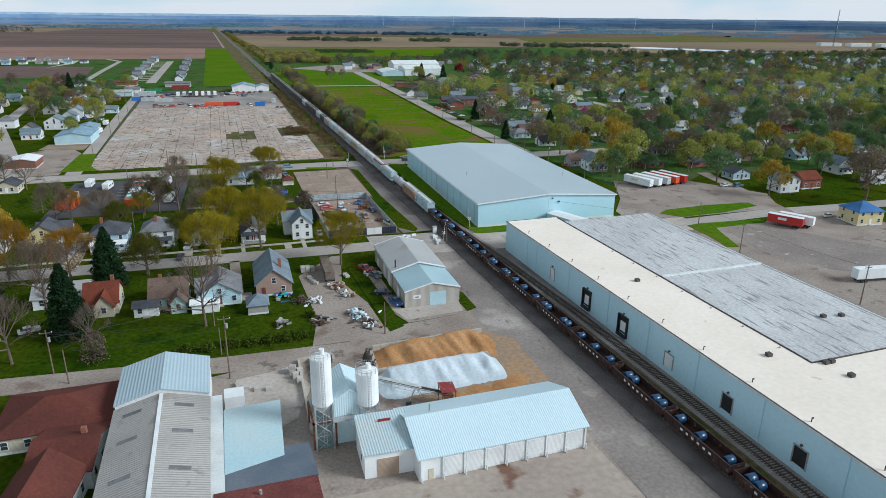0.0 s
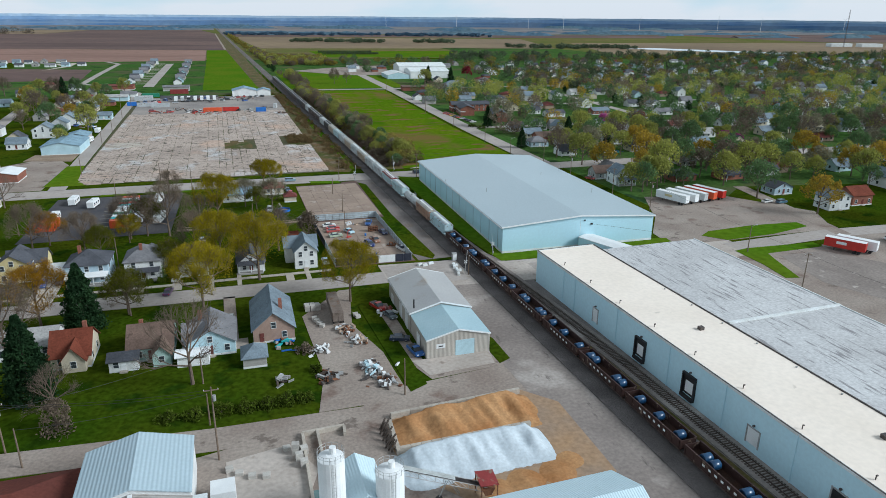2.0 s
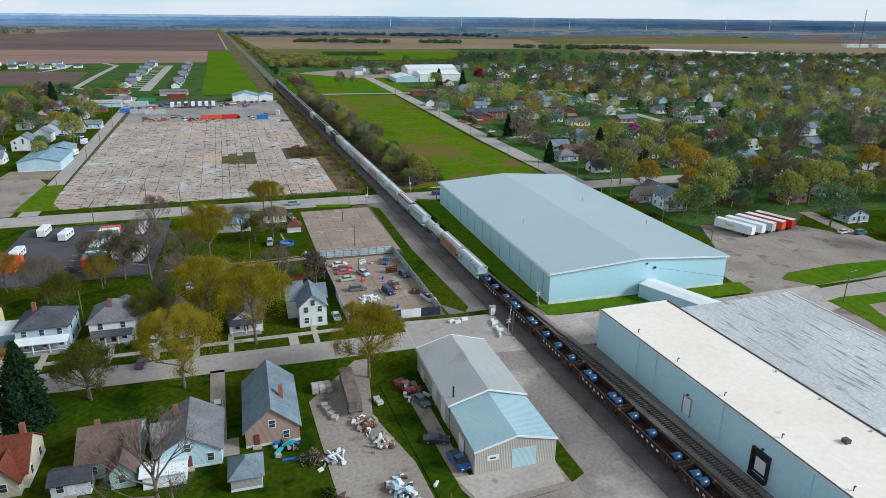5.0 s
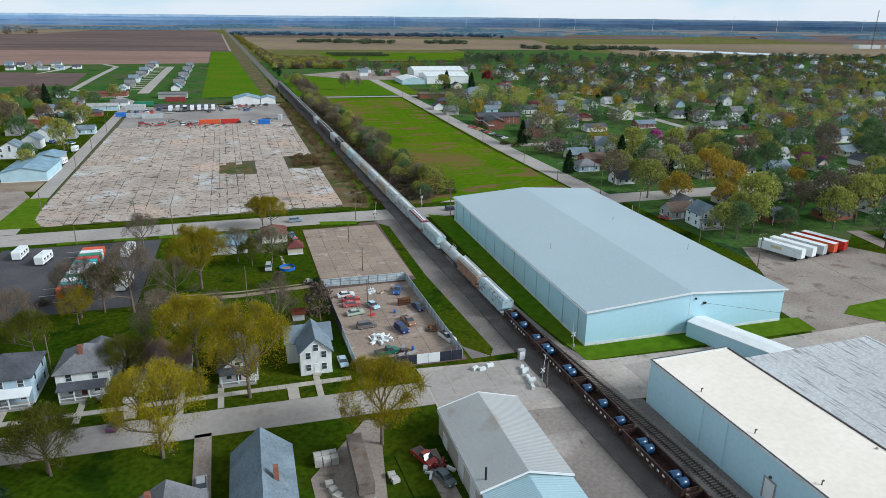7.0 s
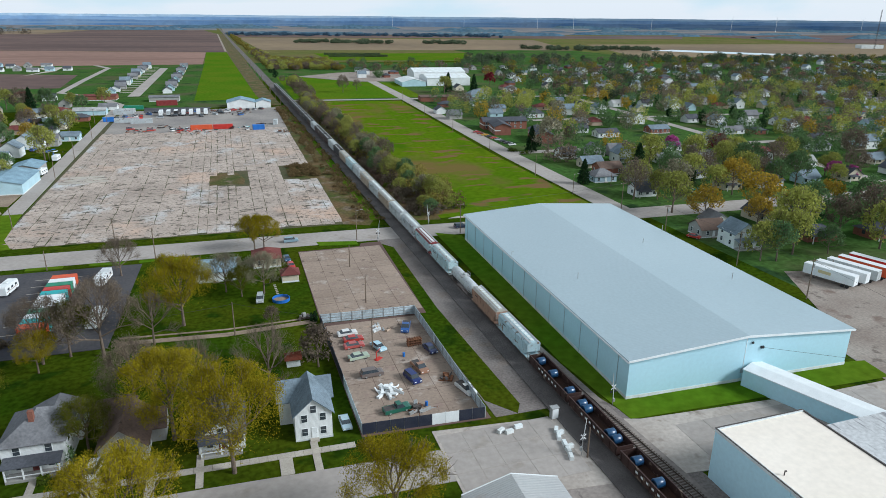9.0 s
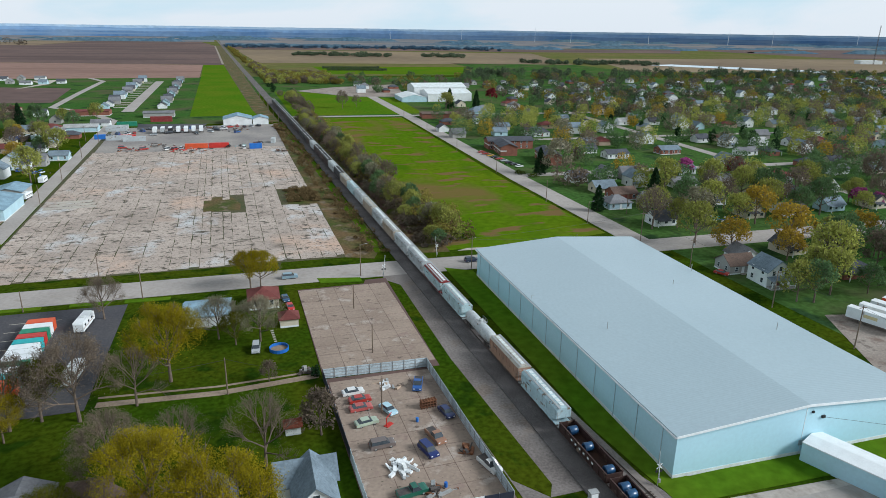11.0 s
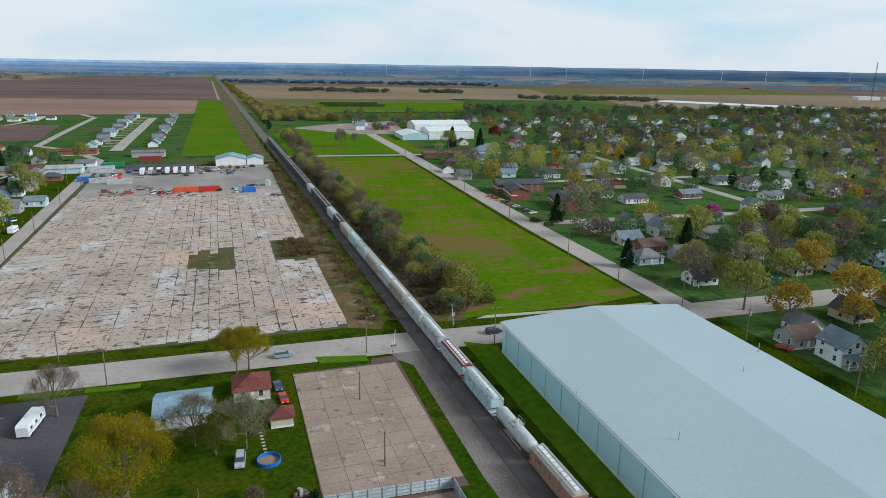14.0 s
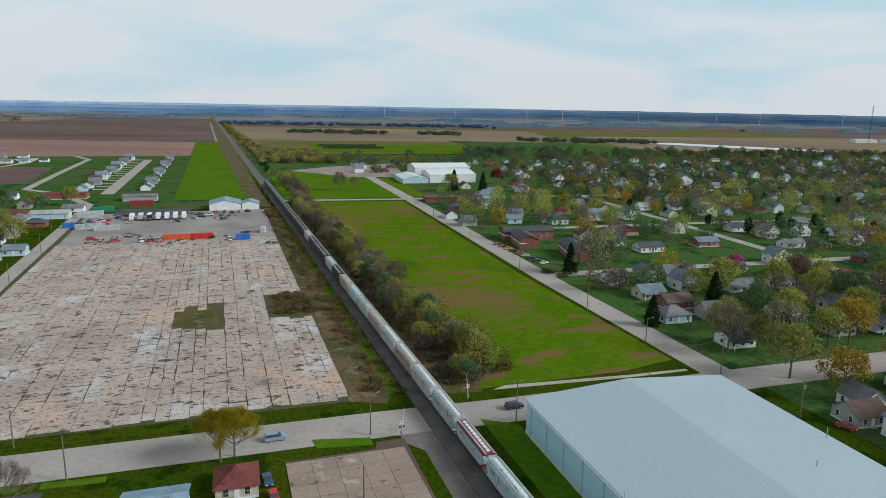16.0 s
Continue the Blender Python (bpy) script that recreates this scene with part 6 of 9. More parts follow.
def flat_block():
    t = thing("workshop", "low block with blue-white flat roof and dark lower roofs", "workshop")
    part("wall", poly(BM(), [(-76.4, 40), (-61.0, 40), (-61.0, 62.6), (-61.3, 71), (-65.3, 71), (-64.6, 85.0), (-76.4, 84.6)], -0.1, 4.7), "white", t)
    part("roof", poly(BM(), [(-74.4, 66.4), (-65.3, 68.7), (-64.5, 85.2), (-74.2, 84.6)], 4.7, 5.0), mat("pale_blue_roof", (0.42, 0.60, 0.66), (0.50, 0.62, 0.64), 0.6, 0.08, 2, 0.08), t, "pale blue coated roof")
    part("roof", poly(BM(), [(-76.5, 40), (-74.4, 40), (-74.4, 90), (-76.5, 90)], 4.72, 4.95), "base_white", t, "white parapet roof strip")
    part("roof", poly(BM(), [(-74.3, 61.4), (-60.8, 62.4), (-61.2, 71), (-65.3, 71), (-65.4, 68.6), (-74.3, 66.3)], 4.45, 4.88), mat("dark_roof", (0.10, 0.125, 0.16), (0.14, 0.16, 0.19), 0.5, 0.2, 2, 0.1), t, "dark blue-grey roof")
    part("roof", prism(BM(), [(46, 6.0), (62.2, 4.7), (62.2, 5.0), (46, 6.3)], -76.0, -61.0, "x"), "r_maroon", t, "maroon metal roof")
    bm = BM()
    tube(bm, (-69.5, 60, 4.8), (-69.5, 60, 5.9), 0.22)
    part("roof_vent", bm, "grey_metal", t)
    part("upstand", boxm(-74.2, -70.6, 91.5, 95.0, -0.1, 3.2), "white", t, "white box-shaped annexe")


flat_block()
M["roof_hip"] = mat("roof_hip", (0.125, 0.040, 0.030), (0.095, 0.033, 0.026), 0.85, 0.15, 2, 0.18)
house(-111.5, 89.5, 17.8, 14.5, 3.3, 6.0, "hip", "w_cream", "roof_hip", "low house with dark red-brown hipped roof", rz=0, chimney=None)
house(-104.0, 77.0, 9.6, 13, 3.4, 5.4, "x", "w_white", "roof_hip", "white wing with dark red-brown roof", rz=-6, name="house_wing", cat="house", chimney=(7, 8))
house(-106.5, 64.5, 9.5, 13.5, 3.8, 7.4, "y", "w_white", "roof_hip", "white gabled house with red-brown roof", rz=-8)


# ---- vehicles ----
def car_paint(c):
    key = "car_%02d_%02d_%02d" % tuple(int(v * 99) for v in c)
    if key not in M:
        M[key] = mat(key, c, [v * 0.9 for v in c], 0.3, 0.5, 5, 0.06, spec=0.6)
    return key


def car(x, y, rz, c, lab, kind="sedan"):
    """A parked car, pickup or van: body, glazed cabin, lamps, four wheels. Local +x is forward."""
    t = thing({"sedan": "car", "pickup": "pickup_truck", "suv": "car", "van": "van"}[kind], lab, "car", pose(x, y, 0.03, 0, 0, rz), "parked vehicles")
    L, W = {"sedan": (4.7, 1.78), "pickup": (5.4, 1.95), "suv": (4.8, 1.9), "van": (5.2, 2.0)}[kind]
    p = car_paint(c)
    h = {"sedan": 0.92, "pickup": 1.05, "suv": 1.08, "van": 1.05}[kind]
    top = {"sedan": 1.42, "pickup": 1.78, "suv": 1.75, "van": 2.0}[kind]
    bm = BM()
    l2 = L / 2
    prof = [(-l2, 0.35), (-l2 + 0.1, 0.28), (l2 - 0.1, 0.28), (l2, 0.4), (l2 - 0.06, h - 0.12), (l2 - 0.5, h - 0.02), (-l2 + 0.2, h), (-l2, h - 0.15)]
    prism(bm, prof, -W / 2, W / 2, "y")
    bmesh.ops.transform(bm, matrix=Matrix.Identity(4), verts=bm.verts)
    body = part("body", bm, p, t)
    if kind == "pickup":
        c0, c1 = -0.3, 1.5
    elif kind == "sedan":
        c0, c1 = -1.75, 1.15
    else:
        c0, c1 = -l2 + 0.15, 1.35
    rk = 0.15 if kind != "sedan" else 0.55
    bm = BM()
    w0, w1 = W / 2 - 0.06, W / 2 - 0.22
    lo = [(c0, -w0, h - 0.02), (c1, -w0, h - 0.02), (c1, w0, h - 0.02), (c0, w0, h - 0.02)]
    hi = [(c0 + rk, -w1, top - 0.06), (c1 - 0.65, -w1, top - 0.06), (c1 - 0.65, w1, top - 0.06), (c0 + rk, w1, top - 0.06)]
    a, b = [bm.verts.new(q) for q in lo], [bm.verts.new(q) for q in hi]
    for i in range(4):
        bm.faces.new((a[i], a[(i + 1) % 4], b[(i + 1) % 4], b[i]))
    bm.faces.new(b)
    part("glazing", bm, "glass", t, "dark glazing")
    part("roof", boxm(c0 + rk + 0.02, c1 - 0.68, -w1, w1, top - 0.07, top), p, t)
    if kind == "pickup":
        part("cargo_bed", boxm(-l2 + 0.15, -0.45, -W / 2 + 0.14, W / 2 - 0.14, h - 0.01, h + 0.012), "dark_metal", t)
    for s in (-1, 1):
        part("headlight", boxm(l2 - 0.09, l2 + 0.01, s * (W / 2 - 0.32) - 0.18, s * (W / 2 - 0.32) + 0.18, h - 0.38, h - 0.2), "white", t)
        part("tail_light", boxm(-l2 - 0.01, -l2 + 0.05, s * (W / 2 - 0.2) - 0.12, s * (W / 2 - 0.2) + 0.12, h - 0.4, h - 0.18), "red", t)
    wheel = None
    for fx in (-L * 0.3, L * 0.31):
        for s in (-1, 1):
            m = pose(fx, s * (W / 2 - 0.12), 0.32)
            if wheel is None:
                if "wheel" not in WIN:
                    bm = BM()
                    tube(bm, (0, -0.11, 0), (0, 0.11, 0), 0.33, seg=12)
                    WIN["wheel"] = part("wheel", bm, "black", t)
                    bm = BM()
                    tube(bm, (0, -0.125, 0), (0, 0.125, 0), 0.19, seg=10)
                    part("rim", bm, "grey_metal", WIN["wheel"])
                    WIN["wheel"].matrix_basis = m
                else:
                    wcopy(WIN["wheel"], t, m)
    return t


WHITE, RED, BLUE, BLACK, SILVER, GREEN, TAN, TEALC = (0.72, 0.72, 0.70), (0.40, 0.04, 0.03), (0.03, 0.10, 0.32), (0.02, 0.02, 0.025), (0.42, 0.44, 0.45), (0.03, 0.14, 0.09), (0.42, 0.36, 0.26), (0.10, 0.30, 0.42)
for x, y, rz, c, kind, lab in (
        (-35.0, 231.0, 5, WHITE, "sedan", "white car parked in the fenced yard"), (-34.2, 227.6, 3, RED, "sedan", "faded red car in the fenced yard"), (-34.6, 224.4, 4, (0.46, 0.10, 0.09), "sedan", "red and white old sedan in the fenced yard"),
        (-34.6, 218.9, 10, (0.40, 0.47, 0.36), "sedan", "pale green old car in the fenced yard"), (-29.4, 222.3, -70, (0.42, 0.60, 0.68), "sedan", "light blue car in the fenced yard"), (-33.3, 210.8, 4, (0.16, 0.13, 0.12), "suv", "dark brown pickup with cap in the fenced yard"),
        (-31.5, 196.3, 8, (0.02, 0.12, 0.08), "pickup", "dark green pickup in the fenced yard"), (-20.9, 230.3, -110, BLUE, "pickup", "blue pickup in the fenced yard"), (-18.4, 218.0, -80, (0.02, 0.03, 0.10), "sedan", "dark blue car in the fenced yard"),
        (-25.6, 206.6, -75, (0.015, 0.03, 0.14), "suv", "dark blue van in the fenced yard"), (-23.0, 210.5, -78, (0.30, 0.16, 0.10), "pickup", "orange-brown pickup in the fenced yard"), (-16.4, 199.5, -75, WHITE, "pickup", "white pickup with open bonnet in the fenced yard"),
        (-41.7, 194.6, -88, (0.40, 0.52, 0.58), "sedan", "silver-blue car beside a white house"), (-83.7, 192.5, -100, WHITE, "suv", "white car in a driveway"), (-77.4, 225.8, -80, SILVER, "sedan", "silver car on a lawn"),
        (-33.9, 157.5, -70, RED, "pickup", "red pickup beside the metal shed"), (-32.1, 151.4, -75, (0.10, 0.13, 0.14), "sedan", "dark car beside the metal shed"), (-33.0, 138.4, -20, (0.03, 0.04, 0.07), "sedan", "black car beside the metal shed"),
        (-31.2, 131.5, -80, (0.03, 0.13, 0.40), "pickup", "bright blue pickup beside the metal shed"), (-53.5, 257.5, -95, SILVER, "suv", "silver estate car on a lawn"), (-41.0, 304.6, 2, (0.22, 0.32, 0.38), "suv", "grey-blue car towing a small trailer on the street"),
        (-43.9, 287.2, -85, (0.03, 0.08, 0.16), "sedan", "dark blue car beside a maroon-roofed house"), (-43.2, 280.8, -85, (0.50, 0.02, 0.02), "sedan", "bright red car beside a maroon-roofed house"), (18.6, 304.3, 3, (0.02, 0.03, 0.06), "suv", "dark car waiting at the crossing"),
        (-69.9, 160.5, -88, SILVER, "sedan", "silver car in a gravel drive"), (-118.5, 198.5, -85, BLUE, "pickup", "blue pickup under a carport"), (-114.5, 199.5, -85, (0.02, 0.05, 0.14), "sedan", "dark blue car in a driveway"), (-117, 140, 20, WHITE, "sedan", "white car on a lawn"),
        (-124, 134.5, 60, TAN, "van", "cream van on a lawn"), (-85.5, 183, 80, (0.10, 0.05, 0.12), "sedan", "dark car at the kerb"), (146, 162.5, 8, WHITE, "sedan", "white car beside a yellow house"), (150, 158.8, 5, (0.03, 0.14, 0.40), "sedan", "blue car beside a yellow house"),
        (141.5, 214.0, 5, WHITE, "sedan", "white car on a gravel drive"), (146.5, 211.6, 5, (0.08, 0.16, 0.22), "suv", "dark blue car on a gravel drive"), (92.2, 271, -60, RED, "sedan", "red car in a driveway")):
    car(x, y, rz, c, lab, kind)
for i in range(9):
    car(96.0 + i * 0.55, 497 - i * 6.0, 8, (RED, RED, (0.55, 0.30, 0.03), BLACK, RED, SILVER, BLACK, BLACK, WHITE)[i], "car parked in front of brick flats", "sedan")
for i in range(4):
    car(-160 - i * 5, 500 + (i % 2) * 6, 80, (BLUE, TEALC, WHITE, BLACK)[i], "car parked on a side yard", ("suv", "sedan")[i % 2])
for i in range(7):
    car(-63 + i * 5.2, 640 + (i * 37 % 7), 70 + i * 9, (BLACK, SILVER, BLACK, RED, BLACK, SILVER, BLACK)[i], "car parked in the truck yard", "suv")


# ---- trailers, containers, campers ----
def box_trailer(x, y, rz, L, mcol, lab, group="trailers", wheels=True, h=4.0, mark=None):
    t = thing("semi_trailer" if wheels else "shipping_container", lab, "trailer" if wheels else "container", pose(x, y, 0, 0, 0, rz), group)
    z0 = 1.1 if wheels else -0.05
    bm = BM()
    box(bm, 0, L, -1.28, 1.28, z0, h)
    part("body", bm, mcol, t)
    part("roof", boxm(-0.03, L + 0.03, -1.31, 1.31, h, h + 0.06), ("white" if mcol not in ("w_grey", "old_tin") else mcol) if wheels else mcol, t)
    if not wheels:
        for s in (-1, 1):
            line = [(0.1, 1.285)]
            for i in range(int(L / 0.6)):
                line += [(0.20 + i * 0.6, 1.285), (0.28 + i * 0.6, 1.33), (0.50 + i * 0.6, 1.33), (0.58 + i * 0.6, 1.285)]
            line += [(L - 0.05, 1.285), (L - 0.05, 1.24), (0.1, 1.24)]
            part("corrugated_side", poly(BM(), [(x_, s * y_) for x_, y_ in (line if s < 0 else line[::-1])], 0.05, h - 0.1), mcol, t)
    for s in (-0.64, 0.64):
        part("rear_door", boxm(-0.06, 0.0, s - 0.6, s + 0.6, z0 + 0.1, h - 0.1), mcol, t)
    if mark:
        for s in (-1, 1):
            part("emblem", boxm(L * 0.45, L * 0.7, s * 1.29 - 0.012, s * 1.29 + 0.012, h - 1.7, h - 0.8), mark, t)
    if wheels:
        for dx in (1.6, 2.9):
            for s in (-1, 1):
                bm = BM()
                tube(bm, (dx, s * 1.2 - 0.28, 0.5), (dx, s * 1.2 + 0.02, 0.5), 0.5, seg=12)
                part("wheel", bm, "black", t)
        for s in (-0.9, 0.9):
            part("landing_leg", boxm(L - 3.2, L - 3.0, s - 0.08, s + 0.08, 0, 1.1), "dark_metal", t)
        part("chassis", boxm(0.6, L - 0.3, -0.6, 0.6, 0.85, 1.1), "dark_metal", t)
    return t


for i, (mc, lab) in enumerate((("white", "white box trailer with yellow mark, parked in a row"), ("white", "white box trailer parked in a row"), ("hop_white", "pale grey box trailer parked in a row"), ("orange", "red box trailer parked in a row"), ("red", "red box trailer parked in a row"))):
    box_trailer(106.2 + i * 5.0, 218.8 + i * 0.7, 108, 14.2, mc, lab, "trailer row", mark="w_yellow" if i == 0 else None)
box_trailer(123.6, 152.6, 120, 11.8, "red", "red box trailer with pale lettering bar", mark="white")
box_trailer(128.0, 152.2, 118, 11.8, "white", "white box trailer beside a red one")
box_trailer(98.0, 108.6, -8, 14.5, "white", "white semi-trailer on the parking yard")
M["old_tin"] = mat("old_tin", (0.21, 0.175, 0.15), (0.14, 0.11, 0.09), 0.85, 0.5, 4, 0.2, rust=((0.16, 0.08, 0.045), 0.8, 0.6))
box_trailer(-45.2, 150.2, 88.5, 13.4, "old_tin", "weathered brown box trailer in the junk yard", h=3.3)
# storage yard containers stacked in a row
cols = ("orange", "teal", "white", "green_box", "white", "white", "white", "teal", "red", "green_box", "white", "orange")
for i in range(12):
    y = 251.5 + i * 2.95
    box_trailer(-108.2 + i * 0.06, y, 0, 6.1, cols[i], "%s storage container in a tight row" % {"orange": "orange", "teal": "blue-green", "white": "white", "green_box": "green", "red": "red"}[cols[i]], "storage containers", False, 2.6)
for i, (x, y) in enumerate(((-132, 253.5), (-132, 256.4), (-131.5, 259.3))):
    box_trailer(x, y, 0, 6.1, ("orange", "red", "orange")[i], "orange-red storage container on asphalt", "storage containers", False, 2.6)
box_trailer(-81, 553.5, -1, 13.5, "orange", "long orange container on the truck yard", "truck yard boxes", False, 2.9)
box_trailer(-67, 553.5, -1, 12.2, "red", "long red container on the truck yard", "truck yard boxes", False, 2.9)
box_trailer(-132, 597, 4, 16, "hop_grey", "grey container on the truck yard", "truck yard boxes", False, 2.9)
box_trailer(-140, 604, 6, 7, "blue", "blue container on the truck yard", "truck yard boxes", False, 2.9)
box_trailer(-112, 688, 0, 16, "maroon", "dark red container at the yard edge", "truck yard boxes", False, 4.0)
box_trailer(-138, 640, 0, 14, "hop_grey", "grey container on the truck yard", "truck yard boxes", False, 2.9)
box_trailer(-138, 650, 0, 14, "hop_white", "pale container on the truck yard", "truck yard boxes", False, 2.9)
box_trailer(-134, 668, 0, 14, "green_box", "green container on the truck yard", "truck yard boxes", False, 2.9)
for i in range(7):
    box_trailer(-104 + i * 5.2, 620, 90, 10, ("white", "hop_grey", "car_black", "white", "white", "white", "white")[i], "truck box parked in a row on the truck yard", "truck yard boxes", True, 3.9)
for i, (c, x) in enumerate(((RED, -118), (RED, -105), (WHITE, -91), (RED, -87), (SILVER, -83), (WHITE, -46), (BLUE, -128), (WHITE, -122))):
    car(x, (562, 554, 550, 550, 551, 545, 622, 624)[i], 20 * i, c, "truck cab parked on the truck yard", "van")


for i in range(16):
    car(-132 + i * 5.6 + (i * 29 % 5), 612 + (i * 41 % 34), 60 + i * 23, (BLACK, WHITE, RED, BLUE, BLACK, SILVER)[i % 6], "truck parked among others on the truck yard", ("van", "pickup", "suv")[i % 3])


def camper(x, y, rz, L, lab):
    t = thing("camper", lab, "camper", pose(x, y, 0, 0, 0, rz), "campers")
    bm = BM()
    prism(bm, [(0, 0.55), (L, 0.55), (L + 0.25, 1.4), (L - 0.1, 2.9), (0.1, 3.0), (-0.1, 2.6)], -1.2, 1.2, "y")
    part("body", bm, "white", t)
    part("stripe", boxm(0.3, L - 0.3, -1.215, 1.215, 1.2, 1.4), "w_tan", t)
    part("windscreen", boxm(L + 0.06, L + 0.2, -0.95, 0.95, 1.6, 2.4, m=pose(0, 0, 0)), "glass", t)
    for i in range(3):
        for s in (-1, 1):
            part("window", boxm(1 + i * L / 3.4, 2 + i * L / 3.4, s * 1.21 - 0.015, s * 1.21 + 0.015, 1.6, 2.2), "glass", t)
    part("roof_unit", boxm(L * 0.4, L * 0.4 + 0.9, -0.4, 0.4, 3.0, 3.3), "base_white", t)
    for fx in (1.5, L - 1.4):
        for s in (-1, 1):
            bm = BM()
            tube(bm, (fx, s * 1.1 - 0.15, 0.38), (fx, s * 1.1 + 0.12, 0.38), 0.38, seg=12)
            part("wheel", bm, "black", t)
    return t


for x, y, rz, L in ((-95.2, 278.8, 82, 8.5), (-93.0, 250.5, 80, 8.5), (-99.2, 254, 88, 6.5), (-118.5, 278.5, 80, 7), (-128.5, 262.5, 85, 6.5), (-126, 285, 85, 7)):
    camper(x, y, rz, L, "white camper parked on asphalt")
for x, y, rz, L in ((-142.6, 432, 80, 6.5), (-142.8, 466, 85, 6.0)):
    camper(x, y, rz, L, "white camper parked beside a metal workshop")


# stacked white blocks beside the junk yard trailer
for i in range(14):
    o = copy_thing(blk, pose(-51.3 + (i % 3) * 1.35, 161.0 + (i // 3 % 3) * 1.25, 0.0 + (i // 9) * 0.72 + (i % 3 == 1) * 0.0, 0, 0, (i * 53) % 9 - 4))
for i in range(4):
    copy_thing(blk, pose(-50.3 + i * 0.4, 155.5 - i * 1.6, 0.0, 0, 0, 20 * i))
for i in range(2):
    copy_thing(blk, pose(-40.2 + i * 0.3, 154.8 - i * 1.4, 0.0, 0, 0, 12 * i))


# ---- fenced car yard ----
def fence():
    t = thing("yard_fence", "tall sheet fence round the car yard, dark towards the street", "fence")
    pts = [(-39.3, 190.6), (-16.0, 189.4), (-16.6, 238.2), (-40.2, 239.3), (-39.3, 190.6)]
    for n, (a, b) in enumerate(zip(pts, pts[1:])):
        A, B = Vector((*a, 0)), Vector((*b, 0))
        d = B - A
        k = max(2, int(d.length / 2.5))
        m0 = Matrix.Translation(A) @ Matrix.Rotation(math.atan2(d.y, d.x), 4, "Z")
        st = d.length / k
        for i in range(k):
            if n == 0:
                mt = "white" if 5 <= i <= 6 else "navy"
            else:
                mt = "r_steel" if n < 3 else ("navy" if i < 12 else "r_steel")
            pn = part("panel", boxm(i * st + 0.03, (i + 1) * st - 0.03, -0.03, 0.03, 0.05, 2.35), mt, t)
            part("post", boxm(i * st - 0.06, i * st + 0.06, 0.03, 0.15, -0.1, 2.5), "grey_metal", t)
            for z in (0.5, 1.25, 2.0) if n in (1, 2) else ():
                part("rail", boxm(i * st, (i + 1) * st, 0.035 if False else 0.03, 0.09, z, z + 0.12), "grey_metal", pn)
            pn.matrix_basis = m0
        for o in t.children:
            if o.name.startswith("post") and o.matrix_basis == Matrix.Identity(4):
                o.matrix_basis = m0


M["navy"] = mat("navy", (0.022, 0.026, 0.045), (0.035, 0.038, 0.055), 0.6, 0.5, 4, 0.2)
fence()


def scrap(x, y, n, r, lab, mats, seed, hmax=1.0):
    """A loose pile of boards, pipes and boxes; each piece a part."""
    rng = np.random.default_rng(seed)
    t = thing("scrap_pile", lab, "scrap pile", pose(x, y, 0))
    for i in range(int(n * 0.75)):
        px, py = rng.normal(size=2) * r * 0.5
        L = rng.uniform(0.5, 2.6)
        w, h = rng.uniform(0.12, 0.8), rng.uniform(0.08, 0.6)
        z = max(0.0, hmax * (1 - math.hypot(px, py) / (r * 1.3)) * rng.uniform(0.0, 1.0))
        bm = boxm(-L / 2, L / 2, -w / 2, w / 2, 0, h)
        o = part(("board", "sheet", "pipe", "crate")[i % 4], bm, mats[i % len(mats)], t)
        o.matrix_basis = pose(px, py, z - 0.05, rng.uniform(-15, 15), rng.uniform(-15, 15), rng.uniform(0, 360))


scrap(-43.8, 147.5, 46, 3.0, "pile of rusty machine parts and white tanks in the junk yard", ("rusty", "white", "w_tan", "rusty", "grey_metal"), 1, 1.2)
scrap(-42.2, 140.5, 34, 2.6, "pile of pipes and boards in the junk yard", ("white", "rusty", "w_tan", "grey_metal"), 2, 1.0)
scrap(-42.0, 127.0, 60, 3.4, "pile of white scrap sheets and grey debris", ("white", "white", "grey_metal", "w_sky", "dark_metal"), 3, 1.6)
scrap(-40.2, 121.0, 34, 2.8, "heap of grey scrap metal", ("grey_metal", "dark_metal", "white", "rusty"), 4, 1.0)
scrap(-51.2, 126.0, 36, 3.0, "heap of dark scrap metal at the yard edge", ("dark_metal", "grey_metal", "rusty", "tie"), 5, 1.0)
scrap(-51.2, 138.5, 24, 2.2, "white tanks and crates beside a lawn", ("white", "w_white", "grey_metal"), 6, 0.8)
scrap(-32.0, 155.5, 20, 2.4, "stack of red steel beams beside the shed", ("maroon", "rusty", "white"), 7, 0.7)
scrap(-31.5, 203.5, 40, 2.4, "pile of white siding scrap in the car yard", ("white", "white", "w_white", "grey_metal"), 8, 1.0)
scrap(-26.8, 195.5, 26, 2.4, "dark engine scrap in the car yard", ("dark_metal", "rusty", "grey_metal"), 9, 0.8)
scrap(-18.5, 205.0, 18, 1.8, "rusty scrap frame in the car yard", ("rusty", "dark_metal"), 10, 0.7)
scrap(-27.5, 232.5, 22, 2.2, "scattered boards in the car yard", ("grey_metal", "w_tan", "white"), 11, 0.4)
scrap(-61.0, 127.5, 20, 1.6, "stacked firewood and boards on a lawn", ("w_grey", "tie", "grey_metal"), 12, 0.9)
scrap(-59.2, 144.5, 26, 2.6, "clutter behind a brown house", ("blue", "teal", "w_grey", "rusty"), 13, 0.8)
scrap(-43, 243.5, 12, 1.6, "pile of cut branches on a lawn", ("tie", "w_grey"), 14, 0.5)
scrap(-78, 545, 60, 12, "rusty vehicle scrap on the truck yard", ("rusty", "dark_metal", "red", "grey_metal"), 15, 1.0)
box_trailer(-42.5, 544.5, 2, 7.5, "blue", "blue box body on the truck yard", "truck yard boxes", False, 3.2)
box_trailer(-27, 562, 80, 7, "hop_white", "pale truck body among scrap", "truck yard boxes", False, 3.0)
